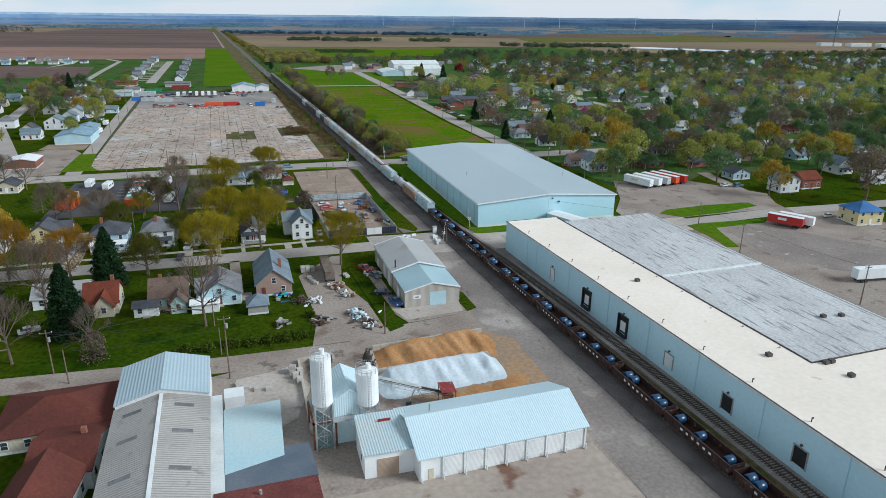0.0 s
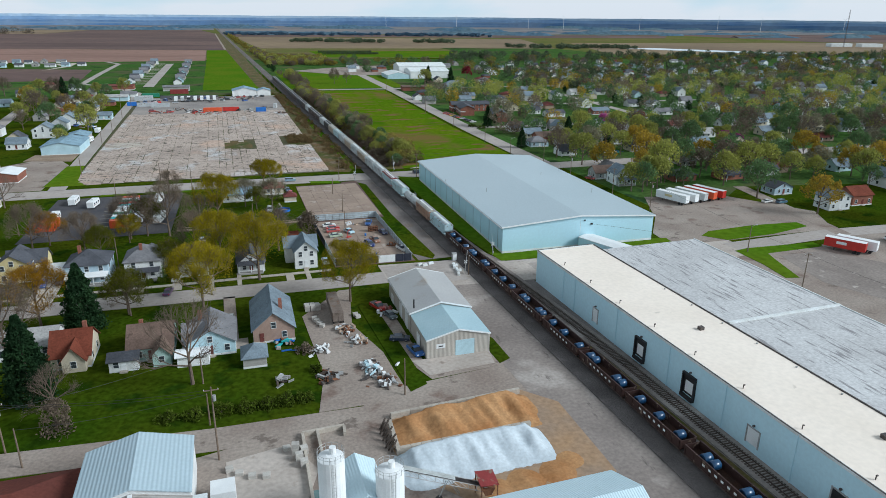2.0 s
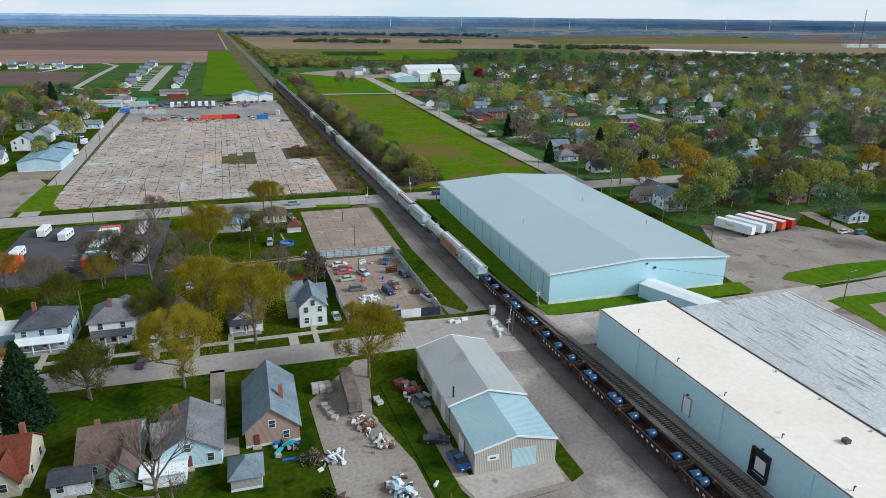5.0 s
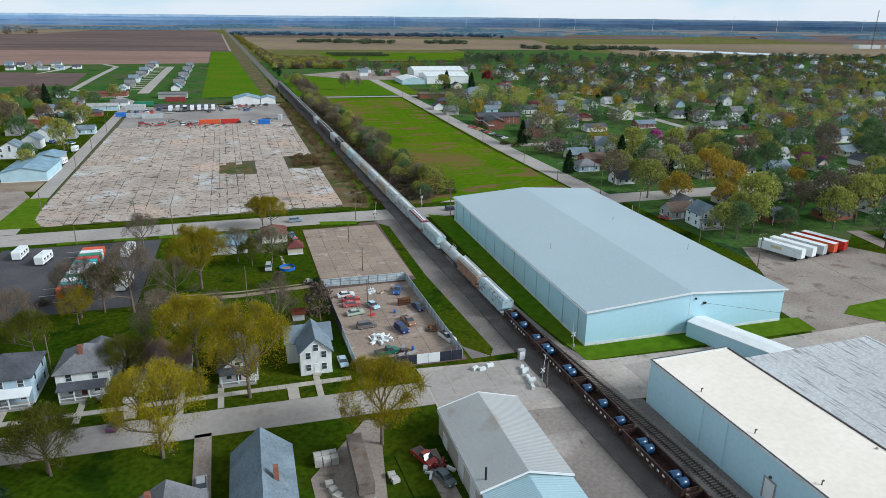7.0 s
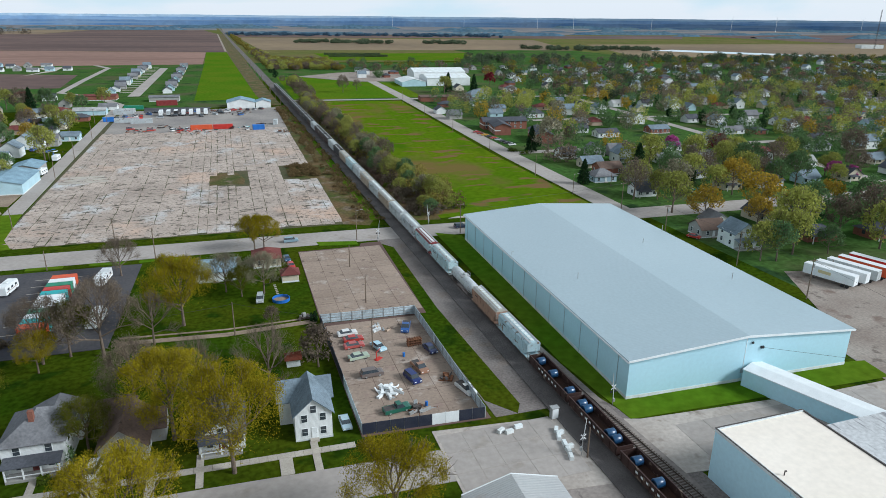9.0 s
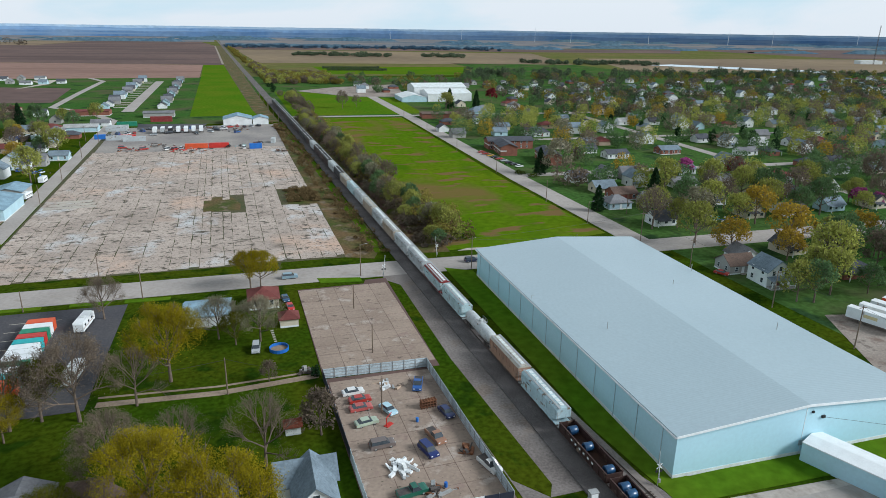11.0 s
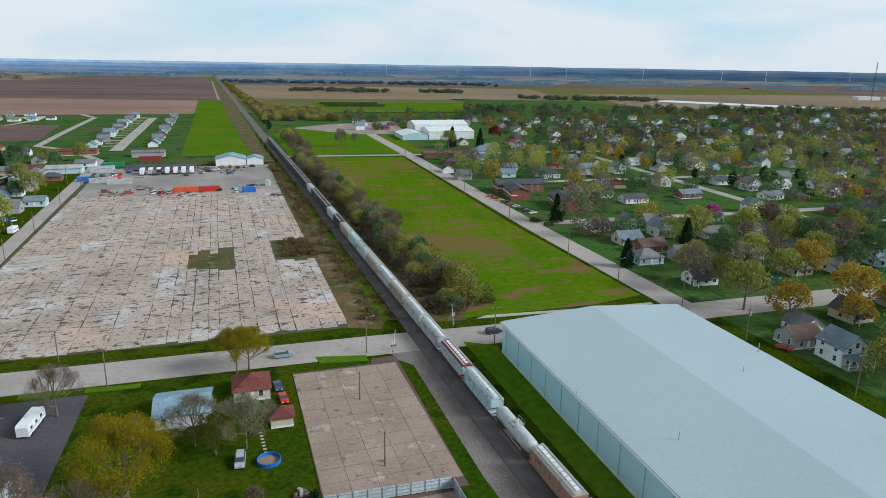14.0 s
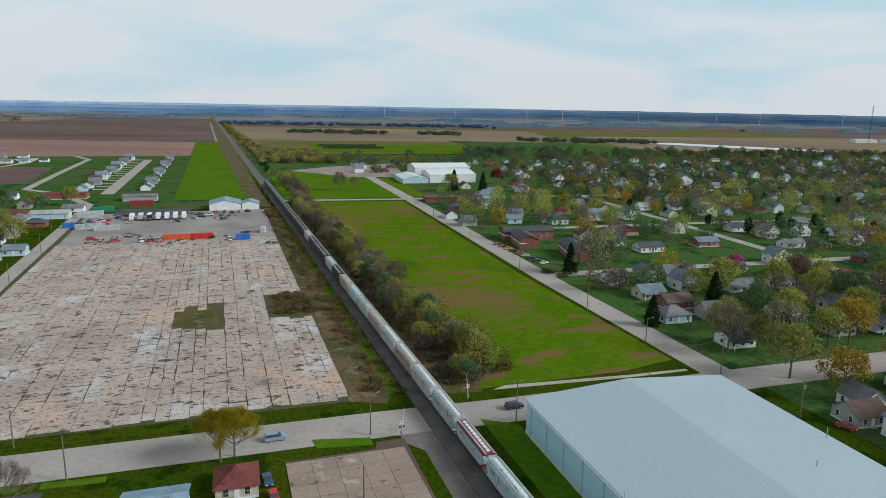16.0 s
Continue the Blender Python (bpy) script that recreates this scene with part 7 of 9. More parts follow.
box_trailer(-121, 590, 4, 14, "hop_grey", "grey container on the truck yard", "truck yard boxes", False, 2.9)
box_trailer(-124, 600, 4, 10, "red", "red container on the truck yard", "truck yard boxes", False, 2.9)
scrap(-99, 567, 46, 11, "line of dark stripped truck frames on the yard", ("dark_metal", "rusty", "black", "grey_metal"), 25, 1.6)
scrap(-112, 552, 34, 7, "dark and red truck scrap on old slabs", ("dark_metal", "red", "black", "rusty"), 26, 1.8)
scrap(-55, 552, 20, 1.6, "stack of black tyres beside containers", ("black", "black", "dark_metal"), 27, 2.6)
scrap(-67, 640, 40, 9, "dark wrecked vehicles on the yard", ("black", "dark_metal", "rusty"), 28, 2.0)
scrap(-47, 627, 40, 8, "scrap metal in front of the blue hall", ("black", "dark_metal", "rusty", "grey_metal"), 29, 1.8)
scrap(-25, 529, 24, 4, "brown brush and rubble pile", ("rusty", "tie", "dark_metal"), 30, 1.6)
scrap(-36, 563, 30, 4, "dark scrap frames on the truck yard", ("black", "dark_metal", "rusty"), 31, 2.4)
scrap(-46, 556, 24, 4, "grey scrap on the truck yard", ("dark_metal", "grey_metal", "teal"), 16, 1.2)
scrap(-152, 492, 30, 7, "clutter in a side yard", ("blue", "dark_metal", "white", "rusty"), 17, 1.2)
scrap(130, 345, 30, 6, "cluttered yard with rusty vehicles", ("rusty", "dark_metal", "w_tan"), 18, 1.2)
scrap(138, 325, 24, 5, "tarpaulins in blue and turquoise over yard clutter", ("teal", "blue", "white"), 19, 2.2)

# rusty rack, red engine hoist, bins
rack = thing("steel_rack", "rust-brown steel rack stacked with bars", "rack", pose(-21.2, 221.5, 0.03, 0, 0, 5))
for i in range(6):
    part("upright", boxm(-1.6 + i * 0.62, -1.52 + i * 0.62, -0.6, 0.6, -0.02, 1.9), "rusty", rack)
for z in (0.4, 1.0, 1.6):
    part("bar", boxm(-1.7, 1.7, -0.6, 0.6, z, z + 0.12), "rusty", rack)
hoist = thing("engine_hoist", "bright red engine hoist standing among cars", "hoist", pose(-31.0, 217.0, 0.03, 0, 0, 40))
bm = BM()
tube(bm, (0, 0, 0), (0, 0, 1.9), 0.1)
part("mast", bm, "red", hoist)
bm = BM()
tube(bm, (0, 0, 1.9), (1.6, 0, 2.4), 0.09)
part("boom", bm, "red", hoist)
part("foot", boxm(-0.3, 1.6, -0.5, 0.5, -0.02, 0.15), "red", hoist)
for x, y in ((-24.8, 217), (-25.5, 196.5), (-59.5, 147.8)):
    bm = BM()
    tube(bm, (x, y, 0), (x, y, 0.95), 0.3, seg=12)
    tagged(part("barrel", bm, "blue"), "blue plastic barrel on the ground", "barrel", "barrels")

# pool, barriers, crossing gear
pool = thing("paddling_pool", "round blue above-ground pool with empty brown floor", "pool", pose(-48.2, 256.5, 0))
bm = BM()
n = 20
for k in range(n):
    a, b = 2 * math.pi * k / n, 2 * math.pi * (k + 1) / n
    v = [bm.verts.new((r_ * math.cos(q), r_ * math.sin(q), z)) for r_, z in ((2.3, -0.1), (2.3, 0.75), (2.2, 0.75), (2.2, -0.1)) for q in (a, b)]
    for i in range(3):
        bm.faces.new((v[2 * i], v[2 * i + 1], v[2 * i + 3], v[2 * i + 2]))
part("pool_wall", bm, "blue", pool)
bm = BM()
tube(bm, (0, 0, -0.1), (0, 0, 0.05), 2.2, seg=20)
part("pool_floor", bm, "dirt", pool, "brown muddy floor")
jb = None
for i, (x, y, rz) in enumerate(((-5.2, 181.5, 60), (-5.7, 179.4, 70), (-5.6, 177.3, 80), (-5.9, 175.4, 85), (-6.3, 173.6, 75), (-4.9, 180.5, 20), (-5.2, 176.3, 10), (-11.4, 184.5, 5), (-13.6, 183.5, 10), (-15.0, 184.2, 30))):
    m = pose(x, y, 0.0, 0, 0, rz)
    if jb is None:
        jb = tagged(part("concrete_block", prism(BM(), [(-0.4, -0.05), (0.4, -0.05), (0.32, 0.7), (-0.32, 0.7)], -0.75, 0.75, "x"), "base_white"), "white concrete barrier block beside the track", "barrier", "barrier blocks")
        jb.matrix_world = m
    else:
        copy_thing(jb, m)
cab = thing("signal_cabinet", "pale grey steel signal cabinet beside the crossing", "cabinet", pose(-3.6, 185.6, 0))
part("body", boxm(-0.7, 0.7, -0.5, 0.5, -0.1, 2.3), "grey_metal", cab)
part("roof", boxm(-0.8, 0.8, -0.6, 0.6, 2.3, 2.4), "grey_metal", cab)
part("door", boxm(-0.6, 0.6, -0.53, -0.5, 0.1, 2.1), "white", cab)


def crossing_signal(x, y, rz):
    t = thing("crossing_signal", "railway crossing signal with crossbuck and raised gate arm", "signal", pose(x, y, 0, 0, 0, rz), "crossing signals")
    bm = BM()
    tube(bm, (0, 0, -0.1), (0, 0, 4.2), 0.07)
    part("post", bm, "grey_metal", t)
    for a in (45, -45):
        part("crossbuck", boxm(-0.7, 0.7, -0.1, -0.07, -0.1, 0.1, m=pose(0, 0, 3.8) @ Matrix.Rotation(radians(a), 4, "Y")), "white", t)
    for s in (-0.45, 0.45):
        bm = BM()
        tube(bm, (s, -0.15, 2.8), (s, -0.05, 2.8), 0.25, seg=12)
        part("lamp", bm, "black", t)
    part("gate_box", boxm(-0.2, 0.2, 0.1, 0.5, 0.8, 1.5), "grey_metal", t)
    bm = BM()
    tube(bm, (0.1, 0.3, 1.2), (0.6, 0.3, 7.2), 0.05)
    part("gate_arm", bm, "white", t)
    return t


crossing_signal(-4.2, 173.8, 0)
crossing_signal(9.5, 186.5, 180)
crossing_signal(-13.0, 297.5, 0)
crossing_signal(9.0, 312.5, 180)


# ---- poles and wires ----
def pole(x, y, h, arm=True, rz=0, lamp=False, gear=False):
    t = thing("utility_pole", "weathered wooden utility pole" + (" with crossarm" if arm else ""), "pole", pose(x, y, 0, 0, 0, rz), "utility poles")
    bm = BM()
    tube(bm, (0, 0, -0.3), (0, 0, h), 0.17, 0.11, 8)
    part("pole", bm, "wood_pole", t)
    if arm:
        part("crossarm", boxm(-1.2, 1.2, -0.07, 0.07, h - 0.7, h - 0.55), "wood_pole", t)
        for s in (-1.1, 1.1):
            bm = BM()
            tube(bm, (s, 0, h - 0.55), (s, 0, h - 0.35), 0.05, seg=6)
            part("insulator", bm, "white", t)
    if gear:
        bm = BM()
        tube(bm, (0.35, 0, h - 2.6), (0.35, 0, h - 1.6), 0.28, seg=10)
        part("transformer", bm, "grey_metal", t)
    if lamp:
        bm = BM()
        tube(bm, (0, 0, h - 0.4), (1.8, 0, h), 0.05, seg=5)
        part("lamp_arm", bm, "grey_metal", t)
        part("lamp_head", boxm(1.6, 2.3, -0.14, 0.14, h - 0.1, h + 0.05), "grey_metal", t)
    return t


def wire(a, b, sag=0.8):
    bm = BM()
    A, B = Vector(a), Vector(b)
    side = Vector((B.y - A.y, A.x - B.x, 0)).normalized() * 0.025
    prev = None
    for i in range(13):
        u = i / 12
        p = A.lerp(B, u) - Vector((0, 0, sag * 4 * u * (1 - u)))
        ring = [bm.verts.new(p + q) for q in (side, Vector((0, 0, 0.04)), -side)]
        if prev:
            for k in range(3):
                bm.faces.new((prev[k], prev[(k + 1) % 3], ring[(k + 1) % 3], ring[k]))
        prev = ring
    return tagged(part("overhead_wire", bm, "black"), "thin dark overhead wire between poles", "wire", "overhead wires")


for x, y, h, arm, lamp, gear in ((-107.7, 117.2, 9.9, True, False, True), (-104.0, 112.0, 7.5, False, False, False), (-73.1, 104.6, 14.0, True, False, True), (-76.0, 131.5, 7, False, False, False), (-74.6, 115.8, 6.5, False, False, False),
                                 (-37.9, 115.3, 8, False, False, False), (-19.6, 300.8, 10.5, False, True, False), (16.2, 297.8, 11, True, False, False), (-27, 248.5, 7.5, False, False, False), (-30.8, 222, 8, False, False, False), (-82.4, 299.0, 10, False, False, False),
                                 (-60.3, 238.5, 8.5, False, False, False), (-26.4, 276, 7, False, False, False), (88, 217.5, 11.6, True, False, True), (81.2, 135.4, 11, True, False, False), (85.7, 95.5, 11, True, False, False), (87.8, 244.5, 11, True, False, False), (86.5, 279.4, 10, True, False, True), (86.4, 308, 11.5, True, False, False),
                                 (80.2, 336, 9, False, True, False), (79.2, 371.6, 10, False, False, False), (81.6, 437, 10, False, False, False), (81.4, 502.4, 11, False, False, False), (84.7, 579.7, 10, False, False, False), (86, 651.5, 11, False, False, False), (104, 345, 9, False, False, False),
                                 (89.6, 166, 9, False, True, False), (-132, 344, 8, False, False, False), (-133.5, 420, 9, False, False, False), (-134.5, 470, 9, False, False, False), (-135.5, 530, 10, False, False, False), (-135.5, 590, 10, False, False, False), (-146, 470, 9, False, False, False), (-144, 596, 10, True, False, False),
                                 (53.5, 297, 9, False, False, False), (-3.5, 173, 6, False, False, False), (-100, 205, 10, False, False, False), (-96, 317, 9, False, False, False), (-112, 298, 6, False, False, False), (-136, 250, 9, False, False, False)):
    pole(x, y, h, arm, 0, lamp, gear)
for a, b in (((-107.7, 117.2, 9.4), (-73.1, 104.6, 13.5)), ((-107.7, 117.2, 9.0), (-73.1, 104.6, 12.9)), ((-160, 122, 9), (-107.7, 117.2, 9.2)), ((-107.7, 117.2, 8.2), (-76, 131.5, 6.8)), ((-104, 112, 7.2), (-74.6, 115.8, 6.3)),
             ((16.2, 297.8, 10.4), (86.4, 308, 11)), ((16.2, 297.8, 10.0), (53.5, 297, 8.8)), ((-19.6, 300.8, 9.5), (16.2, 297.8, 10)), ((88, 217.5, 11), (87.8, 244.5, 10.6)), ((87.8, 244.5, 10.6), (86.5, 279.4, 9.5)), ((86.5, 279.4, 9.5), (86.4, 308, 11)), ((81.2, 135.4, 10.5), (85.7, 95.5, 10.5)), ((88, 217.5, 11), (81.2, 135.4, 10.5)),
             ((-60.3, 238.5, 8.2), (-30.8, 222, 7.6)), ((-60.3, 238.5, 8.0), (-100, 236, 8))):
    wire(a, b)
for i in range(30):
    y = 660 + i * 34
    pole(track_x(y) - 9 - (i % 3), y, 8.5, i % 2 == 0)


# ---- the town ----
def town_house(i, w, d, e, r, style, wall, roof, near):
    t = thing("house", "%s house with %s roof among trees" % ({"w_white": "white", "w_cream": "cream", "w_grey": "grey", "w_blue": "blue", "w_tan": "tan", "w_sky": "pale blue", "brick": "red brick", "w_yellow": "yellow"}[wall], {"r_grey": "grey", "r_dark": "dark", "r_brown": "brown", "r_slate": "slate blue", "r_maroon": "maroon", "r_pale": "pale grey"}[roof]), "house", group="town houses")
    if style == "hip":
        part("wall", boxm(0, w, 0, d, -0.2, e), wall, t)
        part("roof", hip(BM(), w, d, e, r), roof, t)
    else:
        part("wall", gable_wall(BM(), w, d, e, r, style), wall, t)
        part("roof", gable(BM(), w, d, e, r, style), roof, t)
    for k in range(3 if near else 1):
        x = w * (k + 0.5) / (3 if near else 1)
        part("window", boxm(x - 0.6, x + 0.6, -0.06, 0.0, 1.0, 2.3), "glass", t)
    if near:
        part("window", boxm(-0.06, 0.0, d * 0.5 - 0.6, d * 0.5 + 0.6, 1.0, 2.3), "glass", t)
        part("porch_roof", prism(BM(), [(-2.2, 2.5), (0, 3.0), (0, 3.15), (-2.2, 2.65)], 0.3, w * 0.6, "x"), roof, t)
        part("porch_post", boxm(0.4, 0.6, -2.0, -1.8, -0.1, 2.6), "white", t)
    return t


SPEC = ((10, 8, 3.0, 5.6, "x", "w_white", "r_dark"), (9, 10, 4.9, 8.0, "y", "w_white", "r_slate"), (12, 8, 2.9, 5.0, "hip", "brick", "r_dark"), (11, 8, 3.0, 5.4, "x", "w_cream", "r_slate"), (8, 10, 3.2, 6.4, "y", "w_grey", "r_grey"),
        (10, 9, 5.0, 7.8, "hip", "w_white", "r_grey"), (13, 8, 2.9, 4.9, "x", "w_white", "r_grey"), (10, 8, 3.0, 5.8, "x", "w_sky", "r_slate"), (12, 9, 3.0, 5.2, "hip", "w_tan", "r_maroon"), (9, 9, 3.1, 6.2, "y", "w_cream", "r_dark"), (10, 8, 3.0, 5.5, "x", "w_white", "r_pale"))
NEARH = [town_house(i, *s, True) for i, s in enumerate(SPEC)]
FARH = [town_house(i, *s, False) for i, s in enumerate(SPEC)]
TAKEN = set()


FAR_SPOTS = []


def set_house(kind, i, m):
    if not kind and m.translation.y > 700 and m.translation.x > 0:
        FAR_SPOTS.append((i % len(SPEC), m))
        return
    src = (NEARH if kind else FARH)[i % len(SPEC)]
    if src.name in TAKEN:
        copy_thing(src, m)
    else:
        TAKEN.add(src.name)
        src.matrix_world = m


# houses that stand clear of the trees
house(97.5, 257.5, 8.5, 9, 5.0, 8.2, "y", "w_white", "r_slate", "white two-storey house with glazed porch", porch=(0, 8.5, 2.6, "r_slate"), rz=-4)
house(94.5, 270.0, 9.5, 8, 3.0, 5.6, "x", "w_grey", "r_brown", "low grey house with brown roof", rz=-4)
house(103, 276, 8, 8, 3.1, 6.0, "y", "w_white", "r_grey", "white cottage with grey roof", rz=-4)
house(146.6, 150.5, 10.5, 10, 5.2, 8.0, "hip", "w_yellow", "r_blue", "cream-yellow two-storey house with bright blue roof", rz=-8)
house(156, 197, 10, 8, 5.0, 7.8, "y", "w_white", "r_slate", "white house with slate roof")
house(153.4, 223, 9.4, 8, 3.0, 5.2, "y", "w_blue", "r_dark", "blue garage with dark roof", name="garage", cat="garage")
house(171, 200, 10, 9, 4.2, 7.0, "x", "brick", "r_red", "red brick house with rust-red roof")
house(100, 352, 11, 9, 3.0, 5.6, "hip", "w_blue", "r_grey", "grey-blue bungalow with grey hipped roof")
house(111, 366, 12, 9, 3.0, 5.4, "x", "brick", "r_brown", "brick bungalow with brown roof")
house(163.5, 459, 14.5, 9, 3.0, 5.0, "x", "w_white", "r_dark", "long low white house with dark roof")
house(205, 464, 14, 9, 3.0, 5.0, "x", "brick", "r_slate", "low red and white house with slate roof")
house(177.5, 408, 10, 9, 3.0, 5.2, "x", "w_white", "r_slate", "small white house with slate roof")
house(214, 418, 10, 9, 4.8, 8.0, "y", "w_white", "r_slate", "white two-storey house with slate roof")
house(207.5, 374, 13, 10, 4.8, 7.4, "hip", "w_white", "r_maroon", "white two-storey house with maroon roof")
house(150.8, 667, 18, 13, 4.2, 8.4, "hip", "w_sky", "r_slate", "pale blue house with grey hipped roof")
house(157, 549, 12, 9, 3.4, 6.4, "hip", "w_white", "r_dark", "white cottage with dark roof")
house(-160, 285, 8, 9, 3, 5, "y", "w_cream", "r_dark", "cream cottage with dark roof")


def flats(x, y, w, d, rz, lab):
    t = thing("apartment_building", lab, "apartment building", pose(x, y, 0, 0, 0, rz), "brick flats")
    part("wall", gable_wall(BM(), w, d, 5.4, 7.4, "y" if d > w else "x"), "brick", t)
    part("roof", gable(BM(), w, d, 5.4, 7.4, "y" if d > w else "x", 0.6), "r_dark", t)
    L = d if d > w else w
    for k in range(int(L / 4)):
        for z in (0.9, 3.5):
            if d > w:
                window(t, pose(-0.01, 2 + k * 4, z, 0, 0, -90))
            else:
                window(t, pose(2 + k * 4, -0.01, z))
    part("white_band", boxm(-0.03, w * 0.35, -0.03, d + 0.03, 2.6, 3.2), "w_white", t)
    return t


flats(104.5, 507, 30, 10.5, -6, "two-storey red brick flats with dark roof")
flats(103.5, 484, 10.5, 22, -10, "two-storey red brick flats with dark roof")
flats(116, 450, 10.5, 26, -14, "two-storey red brick flats with tan roof")
shop = thing("shop", "low brown brick building with flat dark roof", "shop", pose(105.6, 664, 0, 0, 0, -7))
part("wall", boxm(0, 35, 0, 16, -0.1, 3.6), "brick", shop)
part("roof", boxm(-0.4, 35.4, -0.4, 16.4, 3.6, 4.1), "r_brown", shop)
arena = thing("arena", "large white metal hall with stepped roofs", "hall", pose(150, 796, 0, 0, 0, -3))
part("wall", gable_wall(BM(), 48, 40, 8, 11, "x"), "w_white", arena)
part("roof", gable(BM(), 48, 40, 8, 11, "x", 0.3), "base_white", arena)
part("annexe_wall", transformed(gable_wall(BM(), 60, 38, 11, 14.5, "x"), pose(-5, 44, 0)), "w_white", arena)
part("annexe_roof", transformed(gable(BM(), 60, 38, 11, 14.5, "x", 0.3), pose(-5, 44, 0)), "base_white", arena)
part("lean_to", transformed(gable_wall(BM(), 26, 42, 4.5, 7.5, "y"), pose(-28, -2, 0)), "w_sky", arena)
part("lean_to_roof", transformed(gable(BM(), 26, 42, 4.5, 7.5, "y", 0.3), pose(-28, -2, 0)), "base_white", arena)

rng_t = np.random.default_rng(77)
BLOCK = [(92, 290, 88, 230), (70, 150, 160, 235)]
CLEAR = [(96, 252, 14, 34), (100, 348, 26, 30), (140, 140, 50, 100), (163, 400, 70, 75), (104, 448, 34, 75), (103, 655, 70, 40), (140, 780, 80, 110), (205, 370, 20, 18)]


def free(x, y, w=12, d=10):
    for cx, cy, cw, cd in CLEAR:
        if x + w > cx and x < cx + cw and y + d > cy and y < cy + cd:
            return False
    for yy in (302, 424, 534, 684):
        if abs(y + d / 2 - yy) < 9:
            return False
    if abs(x + w / 2 - 240) < 10 or x < 100 and y < 700 or (x < 150 and y > 700 and y < 900):
        return False
    return not (x < 145 and y < 240)


rows = [196, 222, 255, 280, 322, 350, 384, 405, 446, 475, 502, 556, 588, 622, 655, 706, 742, 780, 820, 862, 905, 950, 1000]
count = 0
for ry in rows:
    x = 104.0 + (ry % 7)
    lim = min(1150, (ry + 25) * 1.22 - 40)
    while x < lim:
        y = ry + rng_t.uniform(-4, 4)
        if free(x, y) and rng_t.uniform() < (0.96 if ry < 560 else 0.9):
            near = ry < 480 and x < 420
            set_house(near, int(rng_t.integers(0, 11)), pose(x, y, 0, 0, 0, (-1.5 if rng_t.uniform() < 0.7 else 88) + rng_t.uniform(-4, 4)))
            count += 1
        x += rng_t.uniform(18, 26) if ry < 560 else rng_t.uniform(26, 40)

kinds = ["fo", "fo2", "fg", "fg2", "fo", "fd", "fb", "fb2", "fb", "fp", "fs", "fg", "fo2", "fg2", "fo", "fs", "fg", "fo", "fb", "fo2", "fg2", "fb2", "fo2"]
n_t = 0
MASS = {}
for ry in range(190, 700, 14):
    lim = (ry + 25) * 1.24 - 20
    x = 98.0
    while x < lim:
        px, py = x + rng_t.uniform(-5, 5), ry + rng_t.uniform(-6, 6)
        if free(px - 2, py - 2, 4, 4) and abs(py - 303) > 8:
            key = kinds[int(rng_t.integers(0, len(kinds)))]
            if key == "fs" and py < 440:
                key = "fg"
            s_ = rng_t.uniform(0.55, 1.0) * (0.7 if key == "fs" else 1.0)
            if n_t < 130 and py < 420:
                plant(key, px, py, s_)
                n_t += 1
            else:
                MASS.setdefault({"fo": "olive", "fo2": "olive", "fg": "green", "fg2": "green", "fd": "gold", "fb": "bud", "fb2": "brown", "fp": "pale", "fs": "spruce", "fk": "pink", "fr": "red"}[key], []).append((px, py, (5.6 if key != "fs" else 3.2) * s_ * 1.32, 11.5 * s_ * 1.34))
        x += rng_t.uniform(12, 24) if ry < 420 else rng_t.uniform(16, 30)
# trees that stand out by their colour or place
for key, x, y, s in (("fg", 142.5, 221, 0.95), ("fd", 148, 195, 0.9), ("fd", 107, 285, 0.85), ("fo", 104, 300, 0.9), ("fd", 131, 284, 1.15), ("fo2", 110, 252, 0.8), ("fb", 180, 176, 1.1), ("fp", 118, 318, 1.0), ("fb2", 101, 322, 0.9), ("fs", 103, 428, 0.7), ("fp", 112, 425, 1.1),
                     ("fs", 94, 352, 0.62), ("fs", 128, 361, 0.75), ("fs", 143, 341, 0.6), ("fr", 192, 384, 1.1), ("fk", 215, 330, 0.85), ("fk", 222, 326, 0.7), ("fk", 182, 410, 0.9), ("fo", 120, 256, 1.0), ("fo2", 98, 246, 0.7), ("fs", 152, 730, 0.9), ("fo", 146, 723, 1.0), ("fr", 215, 780, 1.3),
                     ("fb", 51.6, 752, 0.8), ("fb2", 67, 762, 0.6), ("fo", 9, 800, 0.8), ("fs", 168, 700, 0.9), ("fo2", -148, 470, 1.0), ("fo", -150, 545, 0.9), ("fg", -175, 500, 0.9), ("fo2", -200, 574, 1.0), ("fg", -212, 480, 0.9), ("fb", -190, 540, 1.0), ("fo", -170, 600, 0.8), ("fo2", -152, 700, 0.8),
                     ("fg", -185, 660, 0.9), ("fb", -200, 650, 1.0), ("fo", -230, 560, 1.0), ("fg2", -240, 620, 1.0), ("fr", -172, 308, 0.8), ("fd", -140, 206, 0.8), ("fo", -186, 380, 0.9), ("fb", -205, 400, 1.0), ("fg", -225, 440, 1.0), ("fo2", -220, 690, 1.0), ("fb2", -250, 700, 1.0), ("fd", -210, 610, 0.9)):
    plant(key, x, y, s)
for i in range(24):
    x, y = -190 - rng_t.uniform(0, 150), 400 + i * 13 + rng_t.uniform(-5, 5)
    plant(kinds[int(rng_t.integers(0, 14))], x, y, rng_t.uniform(0.7, 1.05))
    if i % 2:
        set_house(False, i, pose(x + 12, y, 0, 0, 0, -2))
for i in range(16):
    plant(("fo", "fg2", "fb", "fo2", "fb2", "fd")[i % 6], -150 - rng_t.uniform(0, 70), 425 + i * 18 + rng_t.uniform(-6, 6), rng_t.uniform(0.5, 0.85))
for i in range(6):
    set_house(False, (1, 4, 0, 9, 5, 3)[i], pose(-170 - (i % 2) * 22, 505 + i * 27, 0, 0, 0, -2))
